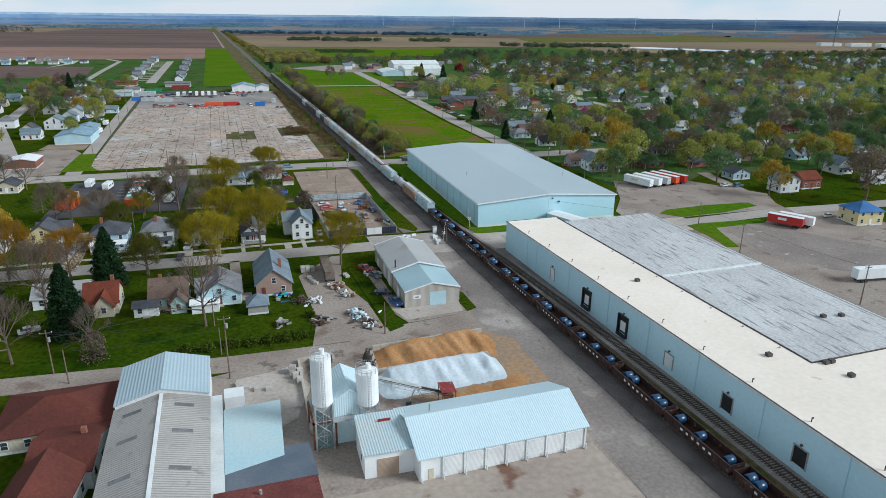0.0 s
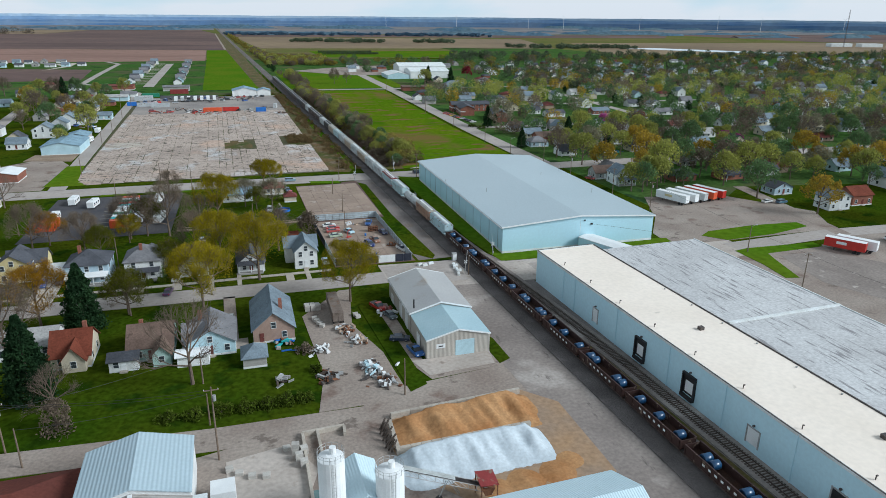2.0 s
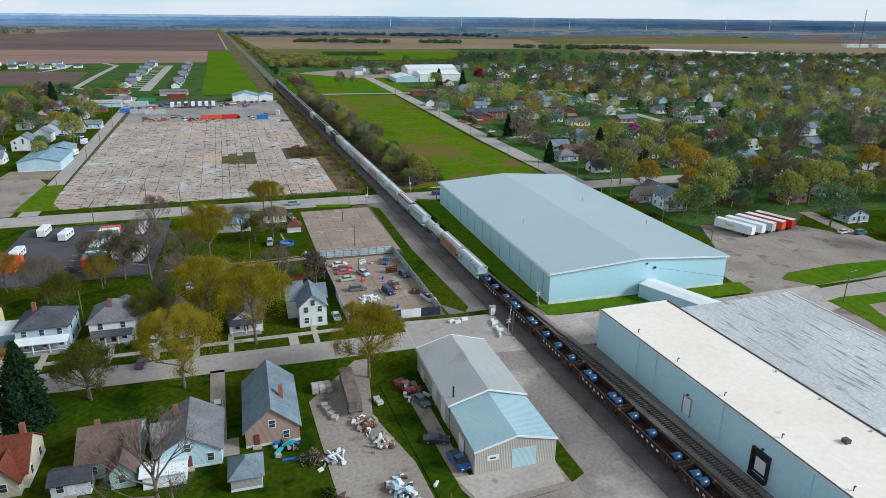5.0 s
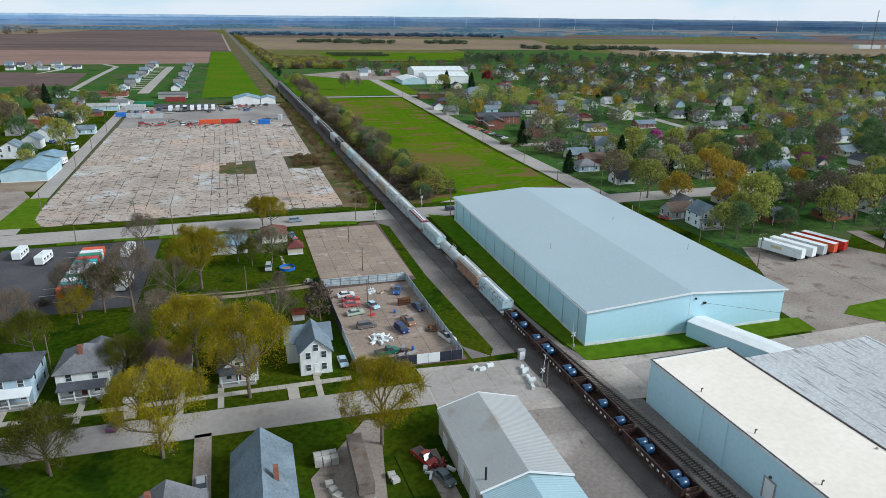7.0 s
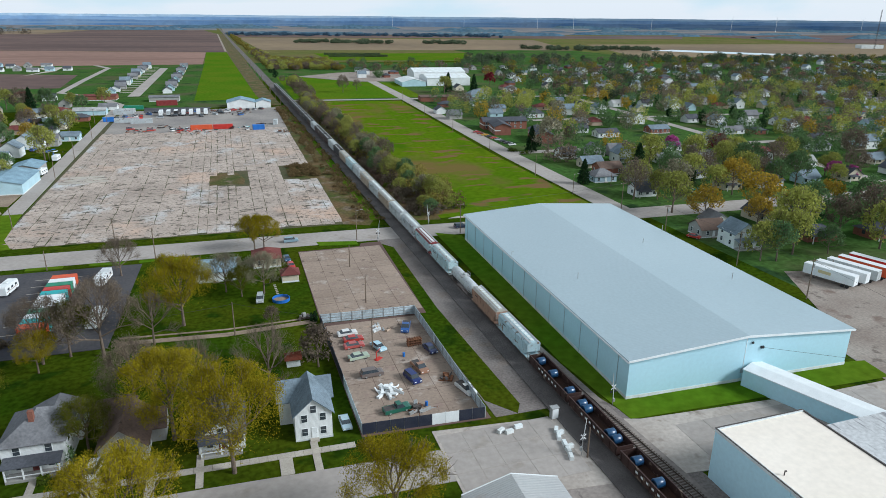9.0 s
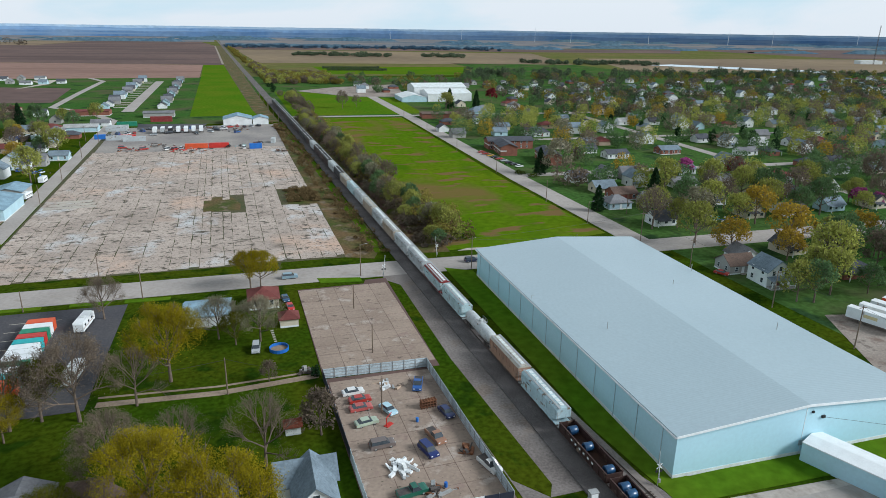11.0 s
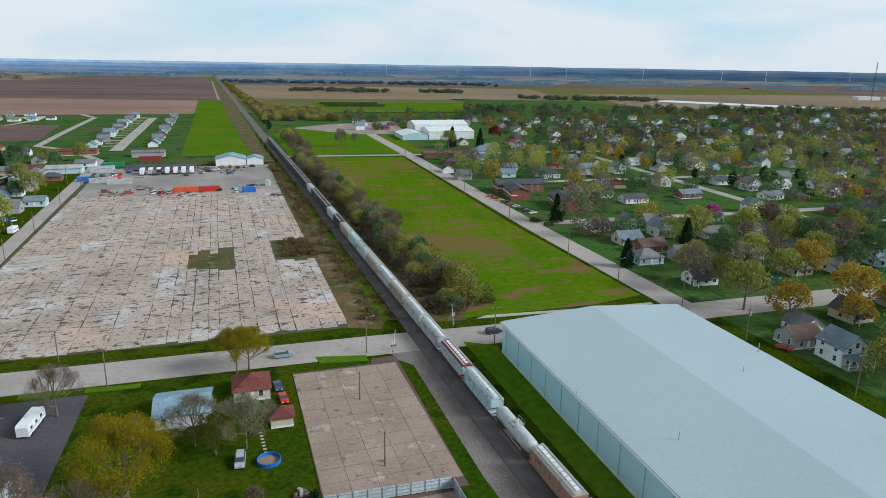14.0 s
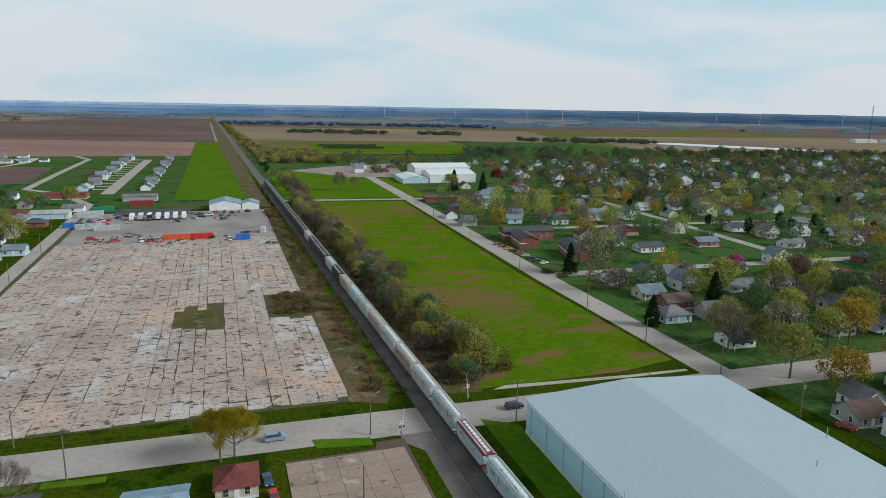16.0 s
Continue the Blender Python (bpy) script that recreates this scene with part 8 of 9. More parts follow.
# roofs of the far side of town, too small to tell apart
v, f, slot, mats = [], [], [], []
for i, m in FAR_SPOTS:
    for o in FARH[i].children:
        if o.data.materials[0] not in mats:
            mats.append(o.data.materials[0])
        k = len(v)
        v += [tuple(m @ q.co) for q in o.data.vertices]
        f += [tuple(k + j for j in p.vertices) for p in o.data.polygons]
        slot += [mats.index(o.data.materials[0])] * len(o.data.polygons)
me = bpy.data.meshes.new("far_houses")
me.from_pydata(v, [], f)
for m in mats:
    me.materials.append(m)
me.polygons.foreach_set("material_index", slot)
tagged(new("far_houses", me), "small houses with grey and brown roofs at the far edge of town", "houses", kind="stuff")
# closely built blocks beside the lane
for i, (k, x, y, rz) in enumerate(((1, -171, 482, -2), (0, -166, 506, -2), (4, -150, 512, 88), (9, -186, 440, -2), (0, -196, 470, 88), (7, -174, 545, -2), (8, -190, 560, -2), (3, -158, 575, 88), (2, -162, 610, -2), (4, -226, 470, -2), (1, -230, 505, 88), (0, -232, 545, -2), (9, -228, 585, 88), (7, -236, 620, -2), (0, -240, 694, -2), (3, -228, 660, -2), (8, -236, 775, -2), (6, -152, 668, -2), (4, -184, 690, -2), (0, -206, 740, -2))):
    set_house(False, k, pose(x, y, 0, 0, 0, rz))
ground_patch("verge", [(-144, 322), (-127, 321), (-131.6, 332), (-134, 365), (-141.8, 365), (-143.4, 324)], 0.05, "lush", "rough green verge beside the empty lot", "verge", 0.1)
ground_patch("yard", [(-165, 384), (-142, 378), (-141.5, 400), (-163, 400)], 0.0, "dirt", "bare earth in front of a metal workshop", "yard", 0.1)
for i in range(3):
    box_trailer(-187 + i * 5.4, 600 + i * 2, 78, 9, ("blue", "car_black", "hop_blue")[i], "box truck parked behind the houses", "trucks behind the houses", True, 3.6)
# the new housing estate past the truck yard
for i in range(15):
    y = 790 + i * 23
    set_house(False, (7, 0, 4, 9, 1)[i % 5], pose(-163 + (i % 3), y, 0, 0, 0, -88))
    set_house(False, (0, 7, 4, 9)[i % 4], pose(-114 + (i % 2), y, 0, 0, 0, -88))
for i in range(12):
    set_house(False, (7, 0, 4, 6)[i % 4], pose(-350 + (i % 6) * 19 - (i // 6) * 40, 1070 + (i // 6) * 70 + (i % 3) * 8, 0, 0, 0, -2))
ground_patch("pavement", [(-283, 1006), (-262, 1080), (-266, 1150), (-294, 1136), (-272, 1080)], 0.07, "walkway", "pale concrete drives of the new houses", "pavement", 0.1)
for i in range(15):
    ground_patch("driveway", [(-142, 793 + i * 23), (-153, 793 + i * 23), (-153, 797 + i * 23), (-142, 797 + i * 23)], 0.01, "walkway", "pale concrete driveway", "driveway")


# ---- far woods, masts and the horizon ----
def wood(name, spots, lab, seed, leafm="wood", per=70, size=1.9):
    """A distant belt of trees: many crowns of leaf sprays in one mesh."""
    rng = np.random.default_rng(seed)
    c = []
    for x, y, r_, h in spots:
        u = rng.normal(size=(per, 3))
        u /= np.linalg.norm(u, axis=1)[:, None]
        u *= rng.uniform(0.3, 1.0, (per, 1)) ** 0.5 * (1 + 0.18 * np.sin(u[:, :1] * 5 + x) * np.sin(u[:, 1:2] * 4 + y))
        c.append(u * (r_, r_, h * 0.5) + (x, y, h * 0.5))
    ob = new(name, leaf_mesh(name, np.concatenate(c), size, rng, LEAF[leafm]))
    return tagged(ob, lab, "woods", kind="stuff")


def belt(x0, y0, x1, y1, n, h, rng, w=14, wide=1.0):
    return [(x0 + (x1 - x0) * u + rng.normal() * w * 0.4, y0 + (y1 - y0) * u + rng.normal() * w, h * wide * rng.uniform(0.4, 0.65), h * rng.uniform(0.7, 1.25)) for u in rng.uniform(0, 1, n)]


rw = np.random.default_rng(3)
for k, key in enumerate(sorted(MASS)):
    wood("town_trees", MASS[key], "mass of %s treetops between the houses" % {"olive": "yellow-green", "green": "fresh green", "gold": "orange-gold", "bud": "reddish-brown budding", "brown": "bare brown", "pale": "pale blossoming", "spruce": "dark spruce", "pink": "pink blossoming", "red": "dark red"}[key], 80 + k, key, 460, 0.6)
wood("railway_trees", [(track_x(y) + rw.uniform(14, 30), y, rw.uniform(2.5, 4.5), rw.uniform(5, 9)) for y in rw.uniform(700, 890, 26)], "scrubby brown trees beyond the street", 95, "bud", 300, 0.55)
wood("railway_trees", [(track_x(y) + rw.uniform(10, 15), y, rw.uniform(2.0, 3.4), rw.uniform(5, 9)) for y in (925, 945, 985, 1000)], "dark evergreens beside the railway", 98, "spruce", 220, 0.6)
wood("railway_scrub", [(track_x(y) - rw.uniform(6, 15), y, rw.uniform(0.8, 2.4), rw.uniform(0.8, 3.0)) for y in rw.uniform(322, 660, 210)] + [(rw.uniform(-32, -19), rw.uniform(399, 424), rw.uniform(1, 2.4), rw.uniform(0.8, 2.6)) for _ in range(70)], "low dry scrub along the railway", 96, "rustscrub", 90, 0.32)
wood("railway_trees", [(track_x(y) + rw.uniform(8, 24), y, rw.uniform(1.8, 3.6), rw.uniform(2, 5)) for y in rw.uniform(322, 690, 190)], "scrubby undergrowth along the railway", 97, "brown", 130, 0.42)
for k, (lm, cnt) in enumerate((("belt", 110), ("rustscrub", 75), ("brown", 30), ("olive", 40))):
    wood("railway_trees", [(track_x(y) + rw.uniform(10, 22) + (5 if y < 390 else 0), y, rw.uniform(2.2, 4.4), rw.uniform(4.5, 9.5)) for y in rw.uniform(326, 690, cnt)], "scrub trees in olive and brown along the railway", 160 + k, lm, 230, 0.36)
wood("railway_trees", [(track_x(348) + 24 + rw.normal() * 2.5, 346 + rw.normal() * 3, 3.6, rw.uniform(7, 10)) for _ in range(6)], "broad olive thicket at the street end of the railway trees", 166, "belt", 420, 0.34)
wood("railway_scrub", [(track_x(y) + rw.uniform(6.5, 9), y, rw.uniform(0.7, 1.3), rw.uniform(0.8, 1.8)) for y in rw.uniform(326, 430, 60)], "pinkish-brown bare brush beside the track", 167, "pinkbrush", 70, 0.25)
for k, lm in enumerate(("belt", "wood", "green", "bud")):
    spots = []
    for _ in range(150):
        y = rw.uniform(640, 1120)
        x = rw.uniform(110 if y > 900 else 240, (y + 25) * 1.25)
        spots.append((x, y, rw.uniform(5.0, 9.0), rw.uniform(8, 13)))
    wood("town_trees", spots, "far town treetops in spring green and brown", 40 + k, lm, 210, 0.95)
for k, lm in enumerate(("belt", "olive", "bud")):
    spots = []
    for _ in range(70):
        y = rw.uniform(1035, 1225) if rw.uniform() < 0.72 else rw.uniform(1225, 1540)
        x = track_x(y) + (rw.uniform(15, 112) if y < 1225 else rw.uniform(14, 34))
        spots.append((x, y, rw.uniform(4, 7.5), rw.uniform(6, 10)))
    wood("tree_belt", spots, "low olive woods in spring leaf beside the railway", 150 + k, lm, 230, 0.95)
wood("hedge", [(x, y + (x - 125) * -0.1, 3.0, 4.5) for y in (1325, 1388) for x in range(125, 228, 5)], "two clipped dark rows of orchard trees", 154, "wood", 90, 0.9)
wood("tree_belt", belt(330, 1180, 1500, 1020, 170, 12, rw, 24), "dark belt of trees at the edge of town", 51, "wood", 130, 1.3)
wood("tree_belt", belt(-1300, 2420, -700, 2700, 80, 22, rw, 90) + belt(-1900, 2350, -1300, 2450, 40, 18, rw, 60), "grey-brown woods at the field edge", 53, "brown", 90, 2.4)
wood("tree_belt", belt(-5, 1560, -26, 2900, 70, 6, rw, 10), "scrub lining the railway far off", 54, "belt", 70, 1.6)
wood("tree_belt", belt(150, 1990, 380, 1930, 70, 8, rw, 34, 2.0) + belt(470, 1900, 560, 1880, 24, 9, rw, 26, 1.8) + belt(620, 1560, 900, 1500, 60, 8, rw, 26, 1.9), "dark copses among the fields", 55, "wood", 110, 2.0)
wood("tree_belt", belt(-25, 2730, 900, 2500, 190, 8, rw, 60, 2.2), "woods behind the tilled fields, tinted blue with haze", 56, "haze", 80, 2.8)


def woodland(x0, y0, x1, y1, h, deep, seed, lab, gap=0.45):
    """Low far woods: lumpy banks of closed canopy with clearings between them."""
    rng = np.random.default_rng(seed)
    v, f = [], []
    L = math.hypot(x1 - x0, y1 - y0)
    n = int(L / 14)
    ph = rng.uniform(0, 6.3, 6)
    for i in range(n + 1):
        u = i / n
        s_ = u * L
        on = 0.5 + 0.5 * math.sin(s_ / 330 + ph[0]) + 0.4 * math.sin(s_ / 120 + ph[1]) + 0.3 * math.sin(s_ / 55 + ph[2])
        hh = h * min(1.0, max(0.0, (on - gap) * 2.2))
        off = 40 * math.sin(s_ / 400 + ph[3]) + 14 * math.sin(s_ / 90 + ph[4])
        for j, q in enumerate((0.0, 0.85, 1.05, 0.9, 0.0)):
            v.append((x0 + (x1 - x0) * u, y0 + (y1 - y0) * u + off + (j - 2) * deep * 0.25 * (0.4 + 0.6 * hh / h), hh * q * rng.uniform(0.8, 1.2) - 0.2))
    for i in range(n):
        for j in range(4):
            k = i * 5 + j
            f.append((k, k + 5, k + 6, k + 1))
    me = bpy.data.meshes.new("far_woods")
    me.from_pydata(v, [], f)
    me.materials.append(M["hazed_canopy"])
    tagged(new("far_woods", me), lab, "woods", kind="stuff")


# Canopy coloured blue rather than green: distance haze is painted in.
M["hazed_canopy"] = mat("hazed_canopy", (0.070, 0.125, 0.180), (0.095, 0.140, 0.165), 1.0, 0.006, 0.06, 0.3, spec=0.0)
woodland(-4000, 3560, -95, 3440, 13, 90, 52, "distant woods along the fields, tinted blue with haze", 0.3)
woodland(-4000, 2900, -950, 3020, 10, 60, 53, "distant woods along the fields, tinted blue with haze", 0.6)
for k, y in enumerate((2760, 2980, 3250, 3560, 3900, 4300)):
    woodland(-4400 if y > 3500 else -30, y + 60, 4700, y - 120, 9 + k, 70 + 20 * k, 60 + k, "strips of woods near the horizon, tinted blue with haze", (0.3, 0.75, 0.6, 0.8, 0.5, 0.6)[k])
woodland(1500, 1300, 4700, 850, 12, 70, 70, "woods past the ponds, tinted blue-green with haze", 0.5)
woodland(1900, 2320, 4800, 1950, 14, 90, 71, "woods past the ponds, tinted blue-green with haze", 0.5)
woodland(60, 2640, 1800, 2560, 11, 60, 72, "woods behind a tilled field, tinted blue-green with haze", 0.4)
tower = thing("radio_mast", "tall thin lattice radio mast on the horizon", "mast", pose(1566, 1484, 0))
bm = BM()
for k in range(3):
    a, b = 2 * math.pi * k / 3, 2 * math.pi * (k + 1) / 3
    tube(bm, (1.6 * math.cos(a), 1.6 * math.sin(a), 0), (0.9 * math.cos(a), 0.9 * math.sin(a), 96), 0.28, seg=4)
    for j in range(24):
        tube(bm, (1.6 * math.cos(a), 1.6 * math.sin(a), j * 4), (1.5 * math.cos(b), 1.5 * math.sin(b), j * 4 + 4), 0.16, seg=3)
part("lattice", bm, "dark_metal", tower)
for i in range(5):
    bm = boxm(0, 60, 0, 26, 0, 9)
    ob = part("roof_hall", bm, "base_white")
    ob.matrix_world = pose(1540 + i * 75, 1500 - i * 30, -0.1, 0, 0, -14)
    tagged(ob, "long low white farm hall far away", "hall", "far halls")
for i in range(9):
    t = thing("wind_turbine", "white wind turbine on the horizon", "wind turbine", pose(1000 + i * 330 + (i % 3) * 90, 4500 - i * 190, 0), "wind turbines")
    bm = BM()
    tube(bm, (0, 0, 0), (0, 0, 68), 1.0, 0.6, 8)
    part("tower", bm, "white", t)
    for k in range(3):
        a = radians(20 + i * 37 + k * 120)
        bm = BM()
        tube(bm, (0, -3, 68), (19 * math.cos(a), -3, 68 + 19 * math.sin(a)), 0.8, 0.2, 5)
        part("blade", bm, "white", t)


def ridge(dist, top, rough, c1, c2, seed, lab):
    """A low uneven skyline of far land, fading with distance by haze painted into c1 and c2."""
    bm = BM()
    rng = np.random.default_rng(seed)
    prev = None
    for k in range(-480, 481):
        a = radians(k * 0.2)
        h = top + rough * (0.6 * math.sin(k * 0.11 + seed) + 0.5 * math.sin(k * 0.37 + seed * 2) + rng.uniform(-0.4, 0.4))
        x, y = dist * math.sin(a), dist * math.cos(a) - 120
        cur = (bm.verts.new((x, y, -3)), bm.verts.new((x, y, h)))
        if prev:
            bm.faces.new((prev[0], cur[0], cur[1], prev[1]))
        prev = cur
    m = mat("hazed_ridge", c1, c2, 1.0, 0.004, 0.03, 0.15, spec=0.0)
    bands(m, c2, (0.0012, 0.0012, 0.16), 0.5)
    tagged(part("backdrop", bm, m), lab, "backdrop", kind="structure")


def bands(m, tone, scale, level, soft=0.07):
    """Long thin strips of another tone, as fields and woods seen flat from afar."""
    nt = m.node_tree
    n, l = nt.nodes.new, nt.links.new
    b = nt.nodes["Principled BSDF"]
    src = b.inputs["Base Color"].links[0].from_socket
    geo, mp, t = n("ShaderNodeNewGeometry"), n("ShaderNodeMapping"), n("ShaderNodeTexNoise")
    mp.inputs["Scale"].default_value = scale
    l(geo.outputs["Position"], mp.inputs["Vector"])
    l(mp.outputs["Vector"], t.inputs["Vector"])
    t.inputs["Scale"].default_value, t.inputs["Detail"].default_value = 1.0, 4
    r = n("ShaderNodeMapRange")
    r.inputs["From Min"].default_value, r.inputs["From Max"].default_value = level, level + soft
    l(t.outputs["Fac"], r.inputs["Value"])
    mx = n("ShaderNodeMix")
    mx.data_type = "RGBA"
    mx.inputs["B"].default_value = (*tone, 1)
    l(r.outputs["Result"], mx.inputs["Factor"])
    l(src, mx.inputs["A"])
    l(mx.outputs["Result"], b.inputs["Base Color"])


# Each ridge farther out is paler and bluer: haze put into its colours.
ridge(4870, 32, 3.0, (0.090, 0.180, 0.340), (0.180, 0.260, 0.380), 1, "backdrop strip of woods and fields tinted dark blue with haze")
ridge(4882, 50, 2.5, (0.150, 0.265, 0.470), (0.240, 0.360, 0.530), 2, "backdrop strip of farmland tinted mid blue with haze")
ridge(4894, 63, 1.2, (0.300, 0.430, 0.580), (0.400, 0.520, 0.640), 3, "backdrop strip of farthest land painted pale blue as haze")
# Tan strips, then dark blue ones with haze in the colour.
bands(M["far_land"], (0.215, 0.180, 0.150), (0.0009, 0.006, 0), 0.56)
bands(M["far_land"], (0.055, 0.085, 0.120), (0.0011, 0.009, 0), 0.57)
bands(M["soil"], (0.085, 0.055, 0.050), (0.0015, 0.012, 0), 0.54)
bands(M["soil_light"], (0.205, 0.120, 0.095), (0.002, 0.016, 0), 0.56)
bands(M["field_grass"], (0.150, 0.115, 0.035), (0.020, 0.014, 0), 0.515, 0.12)
bands(M["field_grass"], (0.165, 0.110, 0.045), (0.045, 0.10, 0), 0.555, 0.06)
bands(M["field_grass"], (0.060, 0.125, 0.004), (0.03, 0.012, 0), 0.56, 0.1)
bands(M["town_lawn"], (0.085, 0.095, 0.045), (0.02, 0.02, 0), 0.55, 0.1)


# ---- small ground pieces: slabs, walks, kerbs ----
M["slab"] = mat("slab", (0.47, 0.392, 0.335), (0.385, 0.318, 0.27), 0.9, 0.045, 1.6, 0.22, rnd=0.07, island=0.07)


def blotches(m, dark, size, level, stretch, soft=0.05):
    """Dark stains of their own shape over old concrete."""
    nt = m.node_tree
    n, l = nt.nodes.new, nt.links.new
    b = nt.nodes["Principled BSDF"]
    src = b.inputs["Base Color"].links[0].from_socket
    geo, mp, t = n("ShaderNodeNewGeometry"), n("ShaderNodeMapping"), n("ShaderNodeTexNoise")
    mp.inputs["Scale"].default_value = (1.0 / stretch, 1.0, 1)
    l(geo.outputs["Position"], mp.inputs["Vector"])
    l(mp.outputs["Vector"], t.inputs["Vector"])
    t.inputs["Scale"].default_value, t.inputs["Detail"].default_value, t.inputs["Roughness"].default_value = size, 8, 0.65
    r = n("ShaderNodeMapRange")
    r.inputs["From Min"].default_value, r.inputs["From Max"].default_value = level, level + soft
    l(t.outputs["Fac"], r.inputs["Value"])
    mx = n("ShaderNodeMix")
    mx.data_type = "RGBA"
    mx.inputs["B"].default_value = (*dark, 1)
    l(r.outputs["Result"], mx.inputs["Factor"])
    l(src, mx.inputs["A"])
    l(mx.outputs["Result"], b.inputs["Base Color"])


blotches(M["slab"], (0.56, 0.385, 0.285), 0.020, 0.545, 1.0, 0.16)
blotches(M["slab"], (0.55, 0.55, 0.55), 0.035, 0.555, 0.7, 0.12)
blotches(M["slab"], (0.235, 0.195, 0.165), 0.09, 0.56, 1.6, 0.16)
blotches(M["slab"], (0.105, 0.090, 0.072), 0.34, 0.562, 1.6)
blotches(M["slab"], (0.065, 0.058, 0.044), 0.85, 0.572, 1.6)
blotches(M["slab"], (0.085, 0.085, 0.045), 2.6, 0.59, 1.7)
LOT = bpy.data.objects["field_lot"]
rng_s = np.random.default_rng(9)
shapes = []
for k in range(5):
    bm = boxm(0, 1, 0, 1, -0.16, 0.0)
    for v in bm.verts:
        v.co += Vector((rng_s.uniform(-0.006, 0.006), rng_s.uniform(-0.008, 0.008), 0))
    me = bpy.data.meshes.new("slab")
    bm.to_mesh(me)
    bm.free()
    me.materials.append(M["slab"])
    shapes.append(me)


def slab_grid():
    """Bays of uneven width, each cut into slabs of uneven length."""
    out = []
    x = -132.8
    while x < -21.5:
        w = min(float(rng_s.choice([3.2, 4.6, 6.0, 7.4, 9.0])), -20.5 - x)
        y = 321.5 + rng_s.uniform(0, 1.5)
        while y < 546:
            d = float(rng_s.choice([2.6, 3.8, 5.0, 6.5, 9.0]))
            bad = (x + w > -32.5 and 396 < y + d / 2 < 426 + rng_s.uniform(-3, 6)) or (abs(x + w / 2 + 60) < 8 and abs(y + d / 2 - 404) < 12)
            if not bad:
                out.append((x, y, w, d))
            y += d
        x += w
    return sorted(out, key=lambda q: q[1])


made, rest = 0, []
for x, y, w, d in slab_grid():
    g = rng_s.choice([0.02, 0.03, 0.05, 0.09, 0.14, 0.24])
    z = 0.03 + rng_s.uniform(-0.02, 0.02)
    if made < 300:
        o = new("slab", shapes[int(rng_s.integers(0, 5))])
        o.parent = LOT
        o.matrix_basis = pose(x + g, y + g, z, rng_s.uniform(-0.15, 0.15), rng_s.uniform(-0.15, 0.15), rng_s.uniform(-0.3, 0.3)) @ Matrix.Diagonal((w - 2 * g, d - 2 * g, 1, 1))
        made += 1
    else:
        rest.append((x + g, y + g, z, w - 2 * g, d - 2 * g))
v, f = [], []
for x, y, z, w, d in rest:
    k = len(v)
    v += [(x, y, z), (x + w, y, z), (x + w, y + d, z), (x, y + d, z), (x, y, z - 0.2), (x + w, y, z - 0.2), (x + w, y + d, z - 0.2), (x, y + d, z - 0.2)]
    f += [(k, k + 1, k + 2, k + 3), (k + 4, k + 5, k + 1, k), (k + 5, k + 6, k + 2, k + 1), (k + 6, k + 7, k + 3, k + 2), (k + 7, k + 4, k, k + 3)]
me = bpy.data.meshes.new("far_slabs")
me.from_pydata(v, [], f)
me.materials.append(M["slab"])
fs = tagged(new("far_slabs", me), "old broken concrete floor slabs with weedy joints", "slabs", kind="stuff")

for i in range(3):
    ob = tagged(part("tarpaulin", boxm(0, 20 - i * 3, 0, 3.4, -0.02, 0.08), "walkway"), "long pale sheet laid flat on old slabs", "sheet", "white sheets")
    ob.matrix_world = pose(-131 + i * 1.5, 411 + i * 5.2, 0.06, 0, 0, 4)
# jointed pads: the square by the crossing and the car yard
M["pad_slab"] = mat("pad_slab", (0.335, 0.262, 0.208), (0.27, 0.208, 0.165), 0.9, 0.08, 1.4, 0.15, rnd=0.06, rust=((0.27, 0.20, 0.165), 0.2, 0.61))


def pad(parent, x0, y0, nx, ny, w, d, z, material="pad_slab", skew=0.0):
    me = None
    for j in range(ny):
        for i in range(nx):
            m = pose(x0 + i * w + skew * j, y0 + j * d, z + random.uniform(-0.008, 0.008), 0, 0, random.uniform(-0.25, 0.25))
            if me is None:
                o = part("slab", boxm(0.05, w - 0.05, 0.05, d - 0.05, -0.1, 0.0), material, parent)
                me = o
                o.matrix_basis = m
            else:
                again(me, parent, m)


pads = [o for o in bpy.data.objects if o.name.split(".")[0] == "pad"]
pads.sort(key=lambda o: -max(v.co.y for v in o.data.vertices))
pad(pads[0], -39.8, 241.0, 5, 11, 5.25, 4.75, 0.045)
pad(pads[1], -39.2, 190.8, 4, 8, 5.8, 5.8, 0.055, "pad_slab")
cp_ = bpy.data.objects["crossing_pavement"]
pad(cp_, -26.5, 169.5, 5, 3, 4.4, 5.6, 0.045, "street")
pad(cp_, 17, 164.5, 8, 2, 6.0, 6.2, 0.045, "street")

blotches(M["pad_slab"], (0.43, 0.37, 0.32), 0.16, 0.57, 1.0, 0.1)
blotches(M["pad_slab"], (0.15, 0.115, 0.095), 0.35, 0.60, 1.3)
blotches(M["pad_slab"], (0.13, 0.11, 0.08), 1.4, 0.63, 1.2)
blotches(M["gravel"], (0.17, 0.14, 0.12), 0.16, 0.60, 1.2)
blotches(M["lane"], (0.135, 0.118, 0.108), 0.10, 0.61, 0.3)
ground_patch("yard", [(97, 160), (114, 160), (122, 148), (134, 128), (118, 108), (100, 118), (92, 138)], 0.012, mat("patched_asphalt", (0.22, 0.19, 0.17), (0.27, 0.235, 0.21), 0.9, 0.1, 1.2, 0.2, rust=((0.42, 0.38, 0.34), 0.25, 0.63)), "patched brown asphalt with pale repairs", "yard")

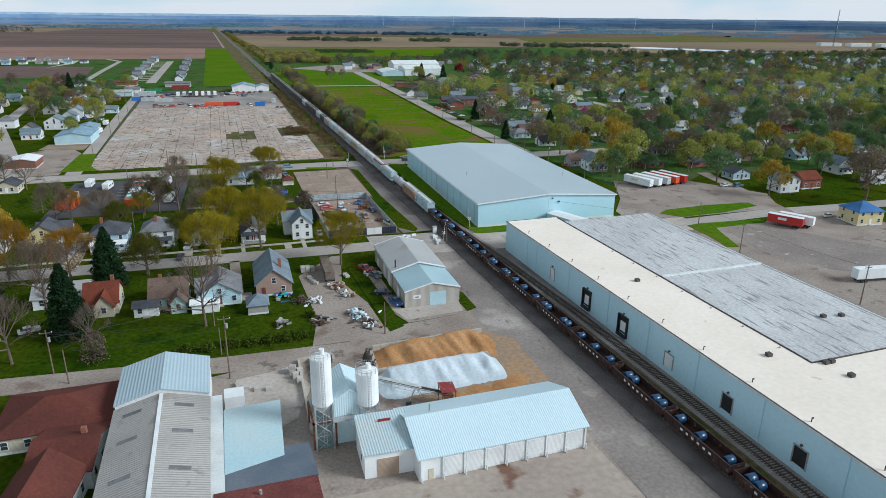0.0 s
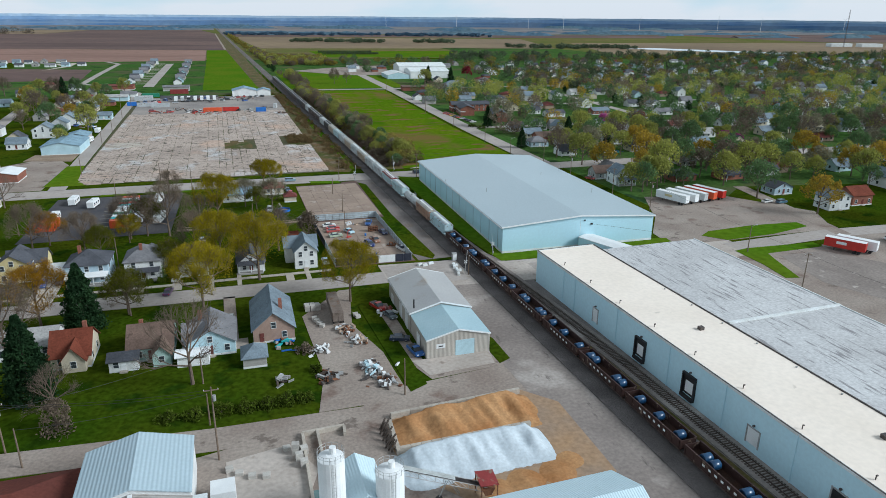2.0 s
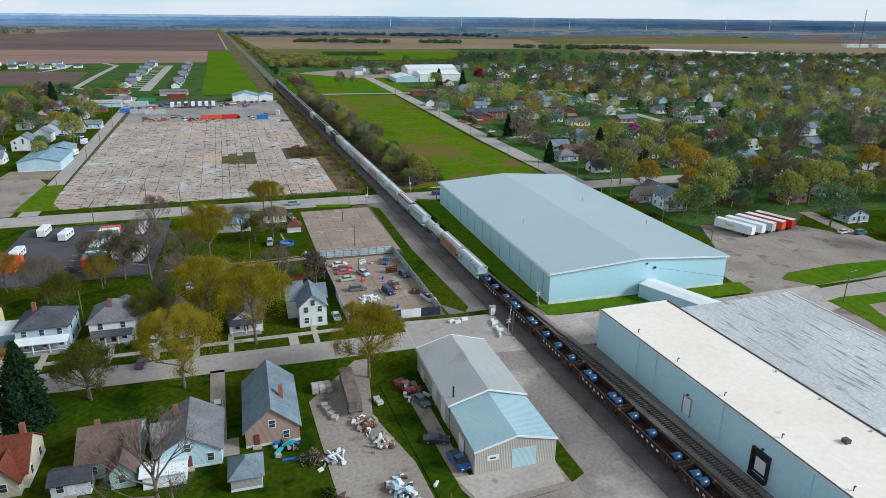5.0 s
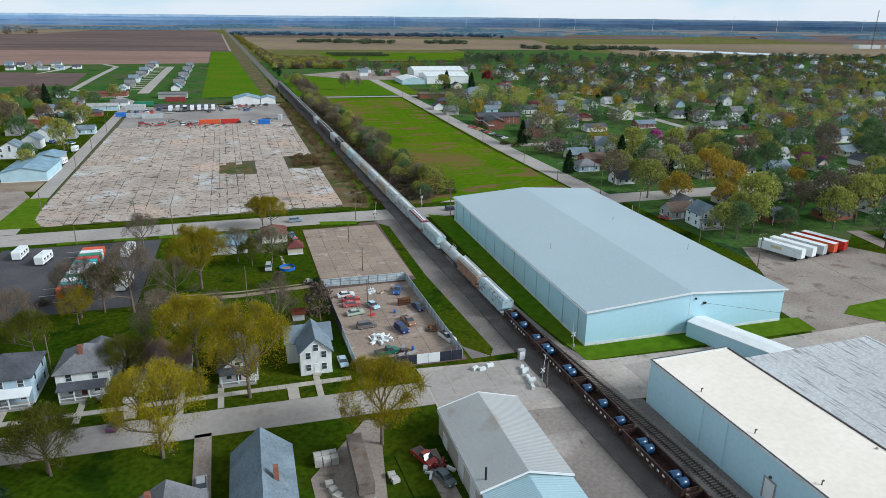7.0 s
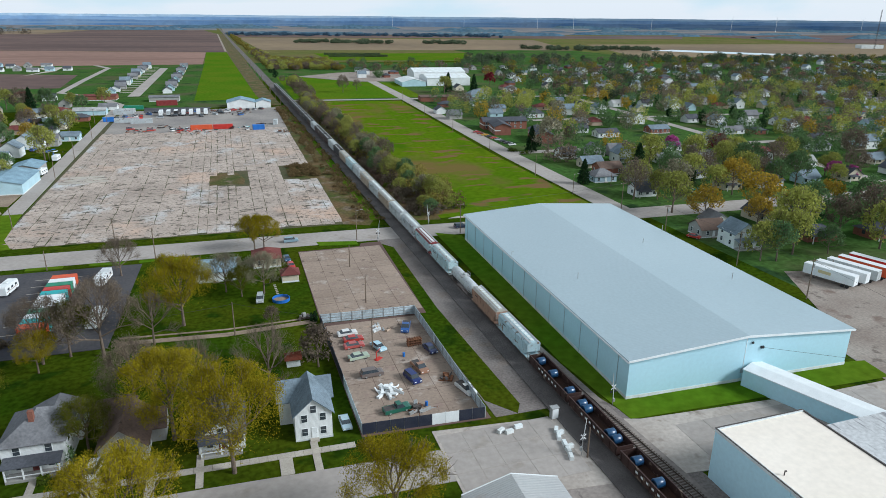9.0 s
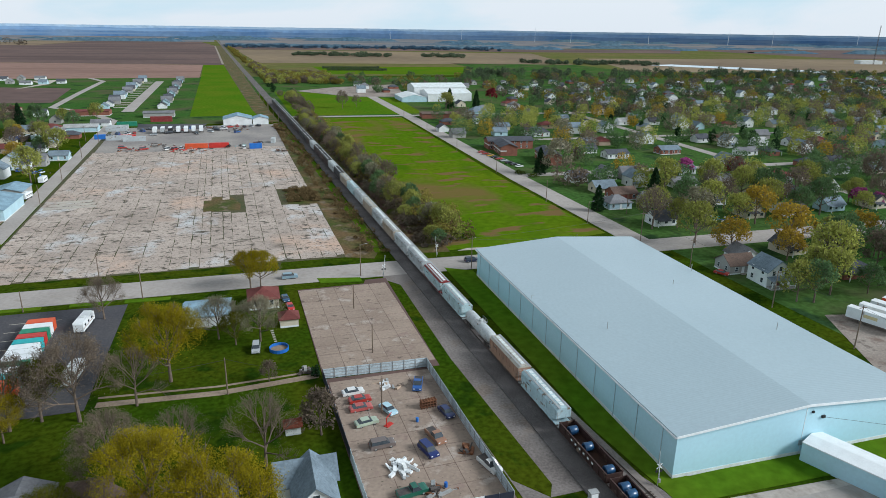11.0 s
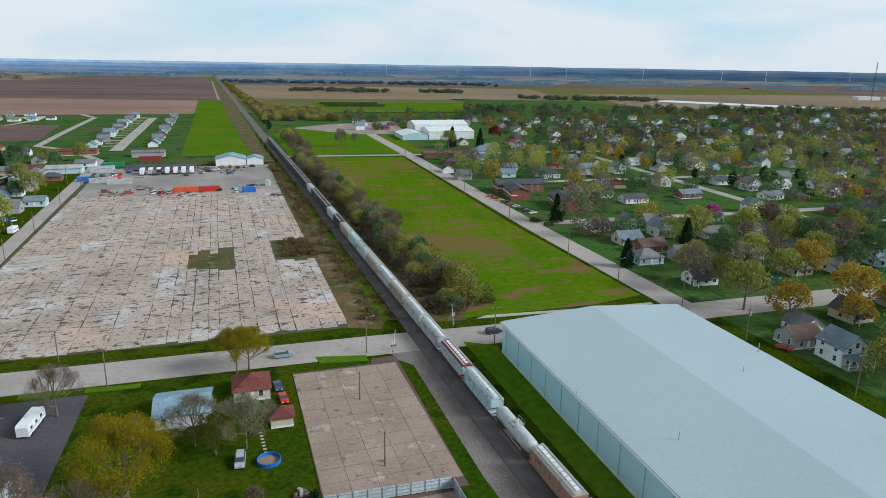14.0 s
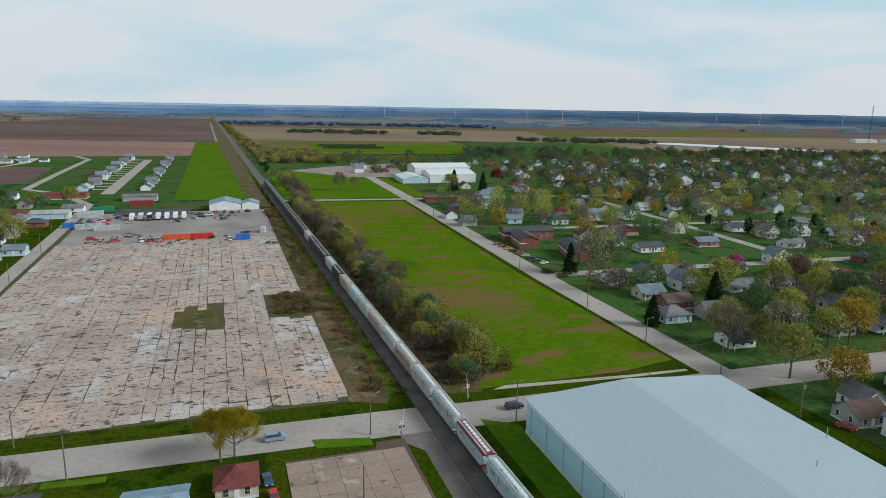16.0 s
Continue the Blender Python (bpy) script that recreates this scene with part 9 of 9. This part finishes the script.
# sidewalks along the near street and paths to the houses
walk_n = thing("sidewalk", "narrow pale concrete sidewalk along the street", "sidewalk", kind="structure")
base = None
for i in range(66):
    x = -140 + i * 1.5
    m = pose(x, 188.3 - 0.032 * (x + 45) * 0.6, 0.03)
    if base is None:
        base = part("paving_slab", boxm(0.02, 1.48, -0.75, 0.75, -0.12, 0.02), "walkway", walk_n)
        base.matrix_basis = m
    else:
        again(base, walk_n, m)
for x0, x1, y0, y1 in ((-48.6, -47.3, 182.9, 191.4), (-67.6, -66.4, 184, 193), (-54.2, -52.0, 183.2, 189), (-75.2, -73.8, 184, 194), (-93.2, -92.0, 186, 194), (-107, -105.6, 186, 194), (-120, -113.8, 184, 201), (-84.8, -82.2, 185, 192)):
    ground_patch("path", [(x0, y0), (x1, y0), (x1, y1), (x0, y1)], 0.02, "walkway", "pale concrete path from street to house", "path")
ground_patch("driveway", [(-71.5, 176), (-68.6, 176), (-68.4, 150), (-66.4, 150), (-66.4, 145), (-71.3, 145)], 0.0, "gravel", "grey gravel drive beside a cottage", "driveway")
ground_patch("path", strip([(-86, 241.5), (-62, 239.5), (-41, 241.2)], 1.0, 1.0), -0.04, "dirt", "two-rut dirt track across the lawns", "track")
ground_patch("path", strip([(-86, 244.4), (-62, 242.4), (-41, 243.4)], 0.35, 0.35), -0.04, "dirt", "thin dirt rut across the lawns", "track")
ground_patch("verge", strip([(-130, 318.6), (-80, 317), (-24, 315.5)], 1.6, 1.6), 0.05, "grass", "grass strip between street and lot", "verge")
for pts in ([(-87, 297.2), (-75, 296.5), (-75, 298.6), (-87, 299.6)], [(-118, 298.6), (-108, 298.2), (-108, 300.4), (-118, 300.8)], [(-101, 298.1), (-91, 297.6), (-91, 299.6), (-101, 300.3)]):
    ground_patch("verge", pts, 0.08, "lush", "short kerbed grass strip beside the street", "verge")
ground_patch("path", [(18, 316.5), (60, 313.5), (79, 313), (79, 314.4), (60, 315), (22, 318.2)], 0.03, "walkway", "pale curved concrete sidewalk behind the warehouse", "sidewalk")
for i in range(7):
    step = tagged(part("stepping_stone", boxm(-0.35, 0.35, -0.25, 0.25, -0.12, 0.04), "walkway"), "pale stepping stone in the lawn", "stone", "stepping stones")
    step.matrix_world = pose(-48.6 - i * 0.08, 260 + i * 1.3, -0.06)
# parking stripes
for i in range(9):
    ln = tagged(part("parking_line", boxm(0, 12, -0.12, 0.12, -0.02, 0.006), "walkway"), "pale painted parking line on asphalt", "line", "parking lines", "structure")
    ln.matrix_world = pose(-113.2, 248 + i * 5.2, 0.01, 0, 0, 0)

# low bushes
def bush(x, y, r, h, key, lab, seed):
    rng = np.random.default_rng(seed)
    n = 420
    u = rng.normal(size=(n, 3))
    u /= np.linalg.norm(u, axis=1)[:, None]
    u[:, 2] = np.abs(u[:, 2])
    u *= rng.uniform(0.5, 1.05, (n, 1)) * (1 + 0.2 * np.sin(u[:, :1] * 6 + seed))
    t = thing("bush", lab, "bush", pose(x, y, -0.15), "bushes")
    o = new("foliage", leaf_mesh("foliage", u * (r, r, h), 0.28, rng, LEAF[key]))
    o.parent = t
    bm = BM()
    for k in range(4):
        tube(bm, (0, 0, 0), (r * 0.5 * math.cos(k * 1.6), r * 0.5 * math.sin(k * 1.6), h * 0.7), 0.06, 0.02, 5, False)
    part("stem", bm, "bark", t)


for i, (x, y, r, h, key) in enumerate(((-41.4, 241.5, 1.0, 2.6, "spruce"), (-60.5, 119.5, 2.4, 2.0, "shrub"), (-64, 119.2, 2.2, 1.8, "shrub"), (-68, 119.3, 2.4, 1.7, "shrub"), (-72.5, 119.5, 2.4, 1.9, "shrub"), (-57, 119.4, 2.0, 1.6, "shrub"), (-53.3, 130, 1.5, 1.6, "shrub"), (-77.5, 119.6, 2.2, 1.6, "shrub"), (-82, 120, 2.3, 1.4, "shrub"),
                                      (-99.5, 194.0, 1.2, 1.3, "shrub"), (-88, 192.6, 1.3, 1.4, "shrub"), (-91, 193, 1.1, 1.2, "shrub"), (-79, 192.8, 1.0, 1.1, "shrub"), (-88.2, 197, 1.8, 3.6, "green"), (-54.5, 139.5, 2.2, 1.8, "bud"), (-110, 205, 2.0, 2.2, "pink"), (93, 432, 3.0, 2.2, "shrub"), (97, 424, 3.2, 2.0, "shrub"), (-45.5, 222.5, 2.6, 2.2, "brown"), (-100.4, 121.8, 3.2, 2.8, "bud"), (27, 330, 3, 3, "shrub"), (-111, 247.5, 2.0, 1.8, "brown"), (-104, 246, 2.0, 1.6, "brown"))):
    bush(x, y, r, h, key, {"spruce": "dense dark green clipped bush", "shrub": "low green bush on a lawn", "green": "full green bush beside a house", "bud": "reddish-brown bush on a lawn", "pink": "pink flowering bush beside houses", "brown": "leafless brown brush on grass"}[key], 100 + i)
for i in range(38):
    y = 324 + i * 9.3
    bush(track_x(y) + 8.5 + (i * 37 % 5), y, 1.6 + (i % 3) * 0.5, 1.4 + (i % 4) * 0.4, ("brown", "shrub", "bud", "pale")[i % 4], "low scrub bush beside the railway", 200 + i)
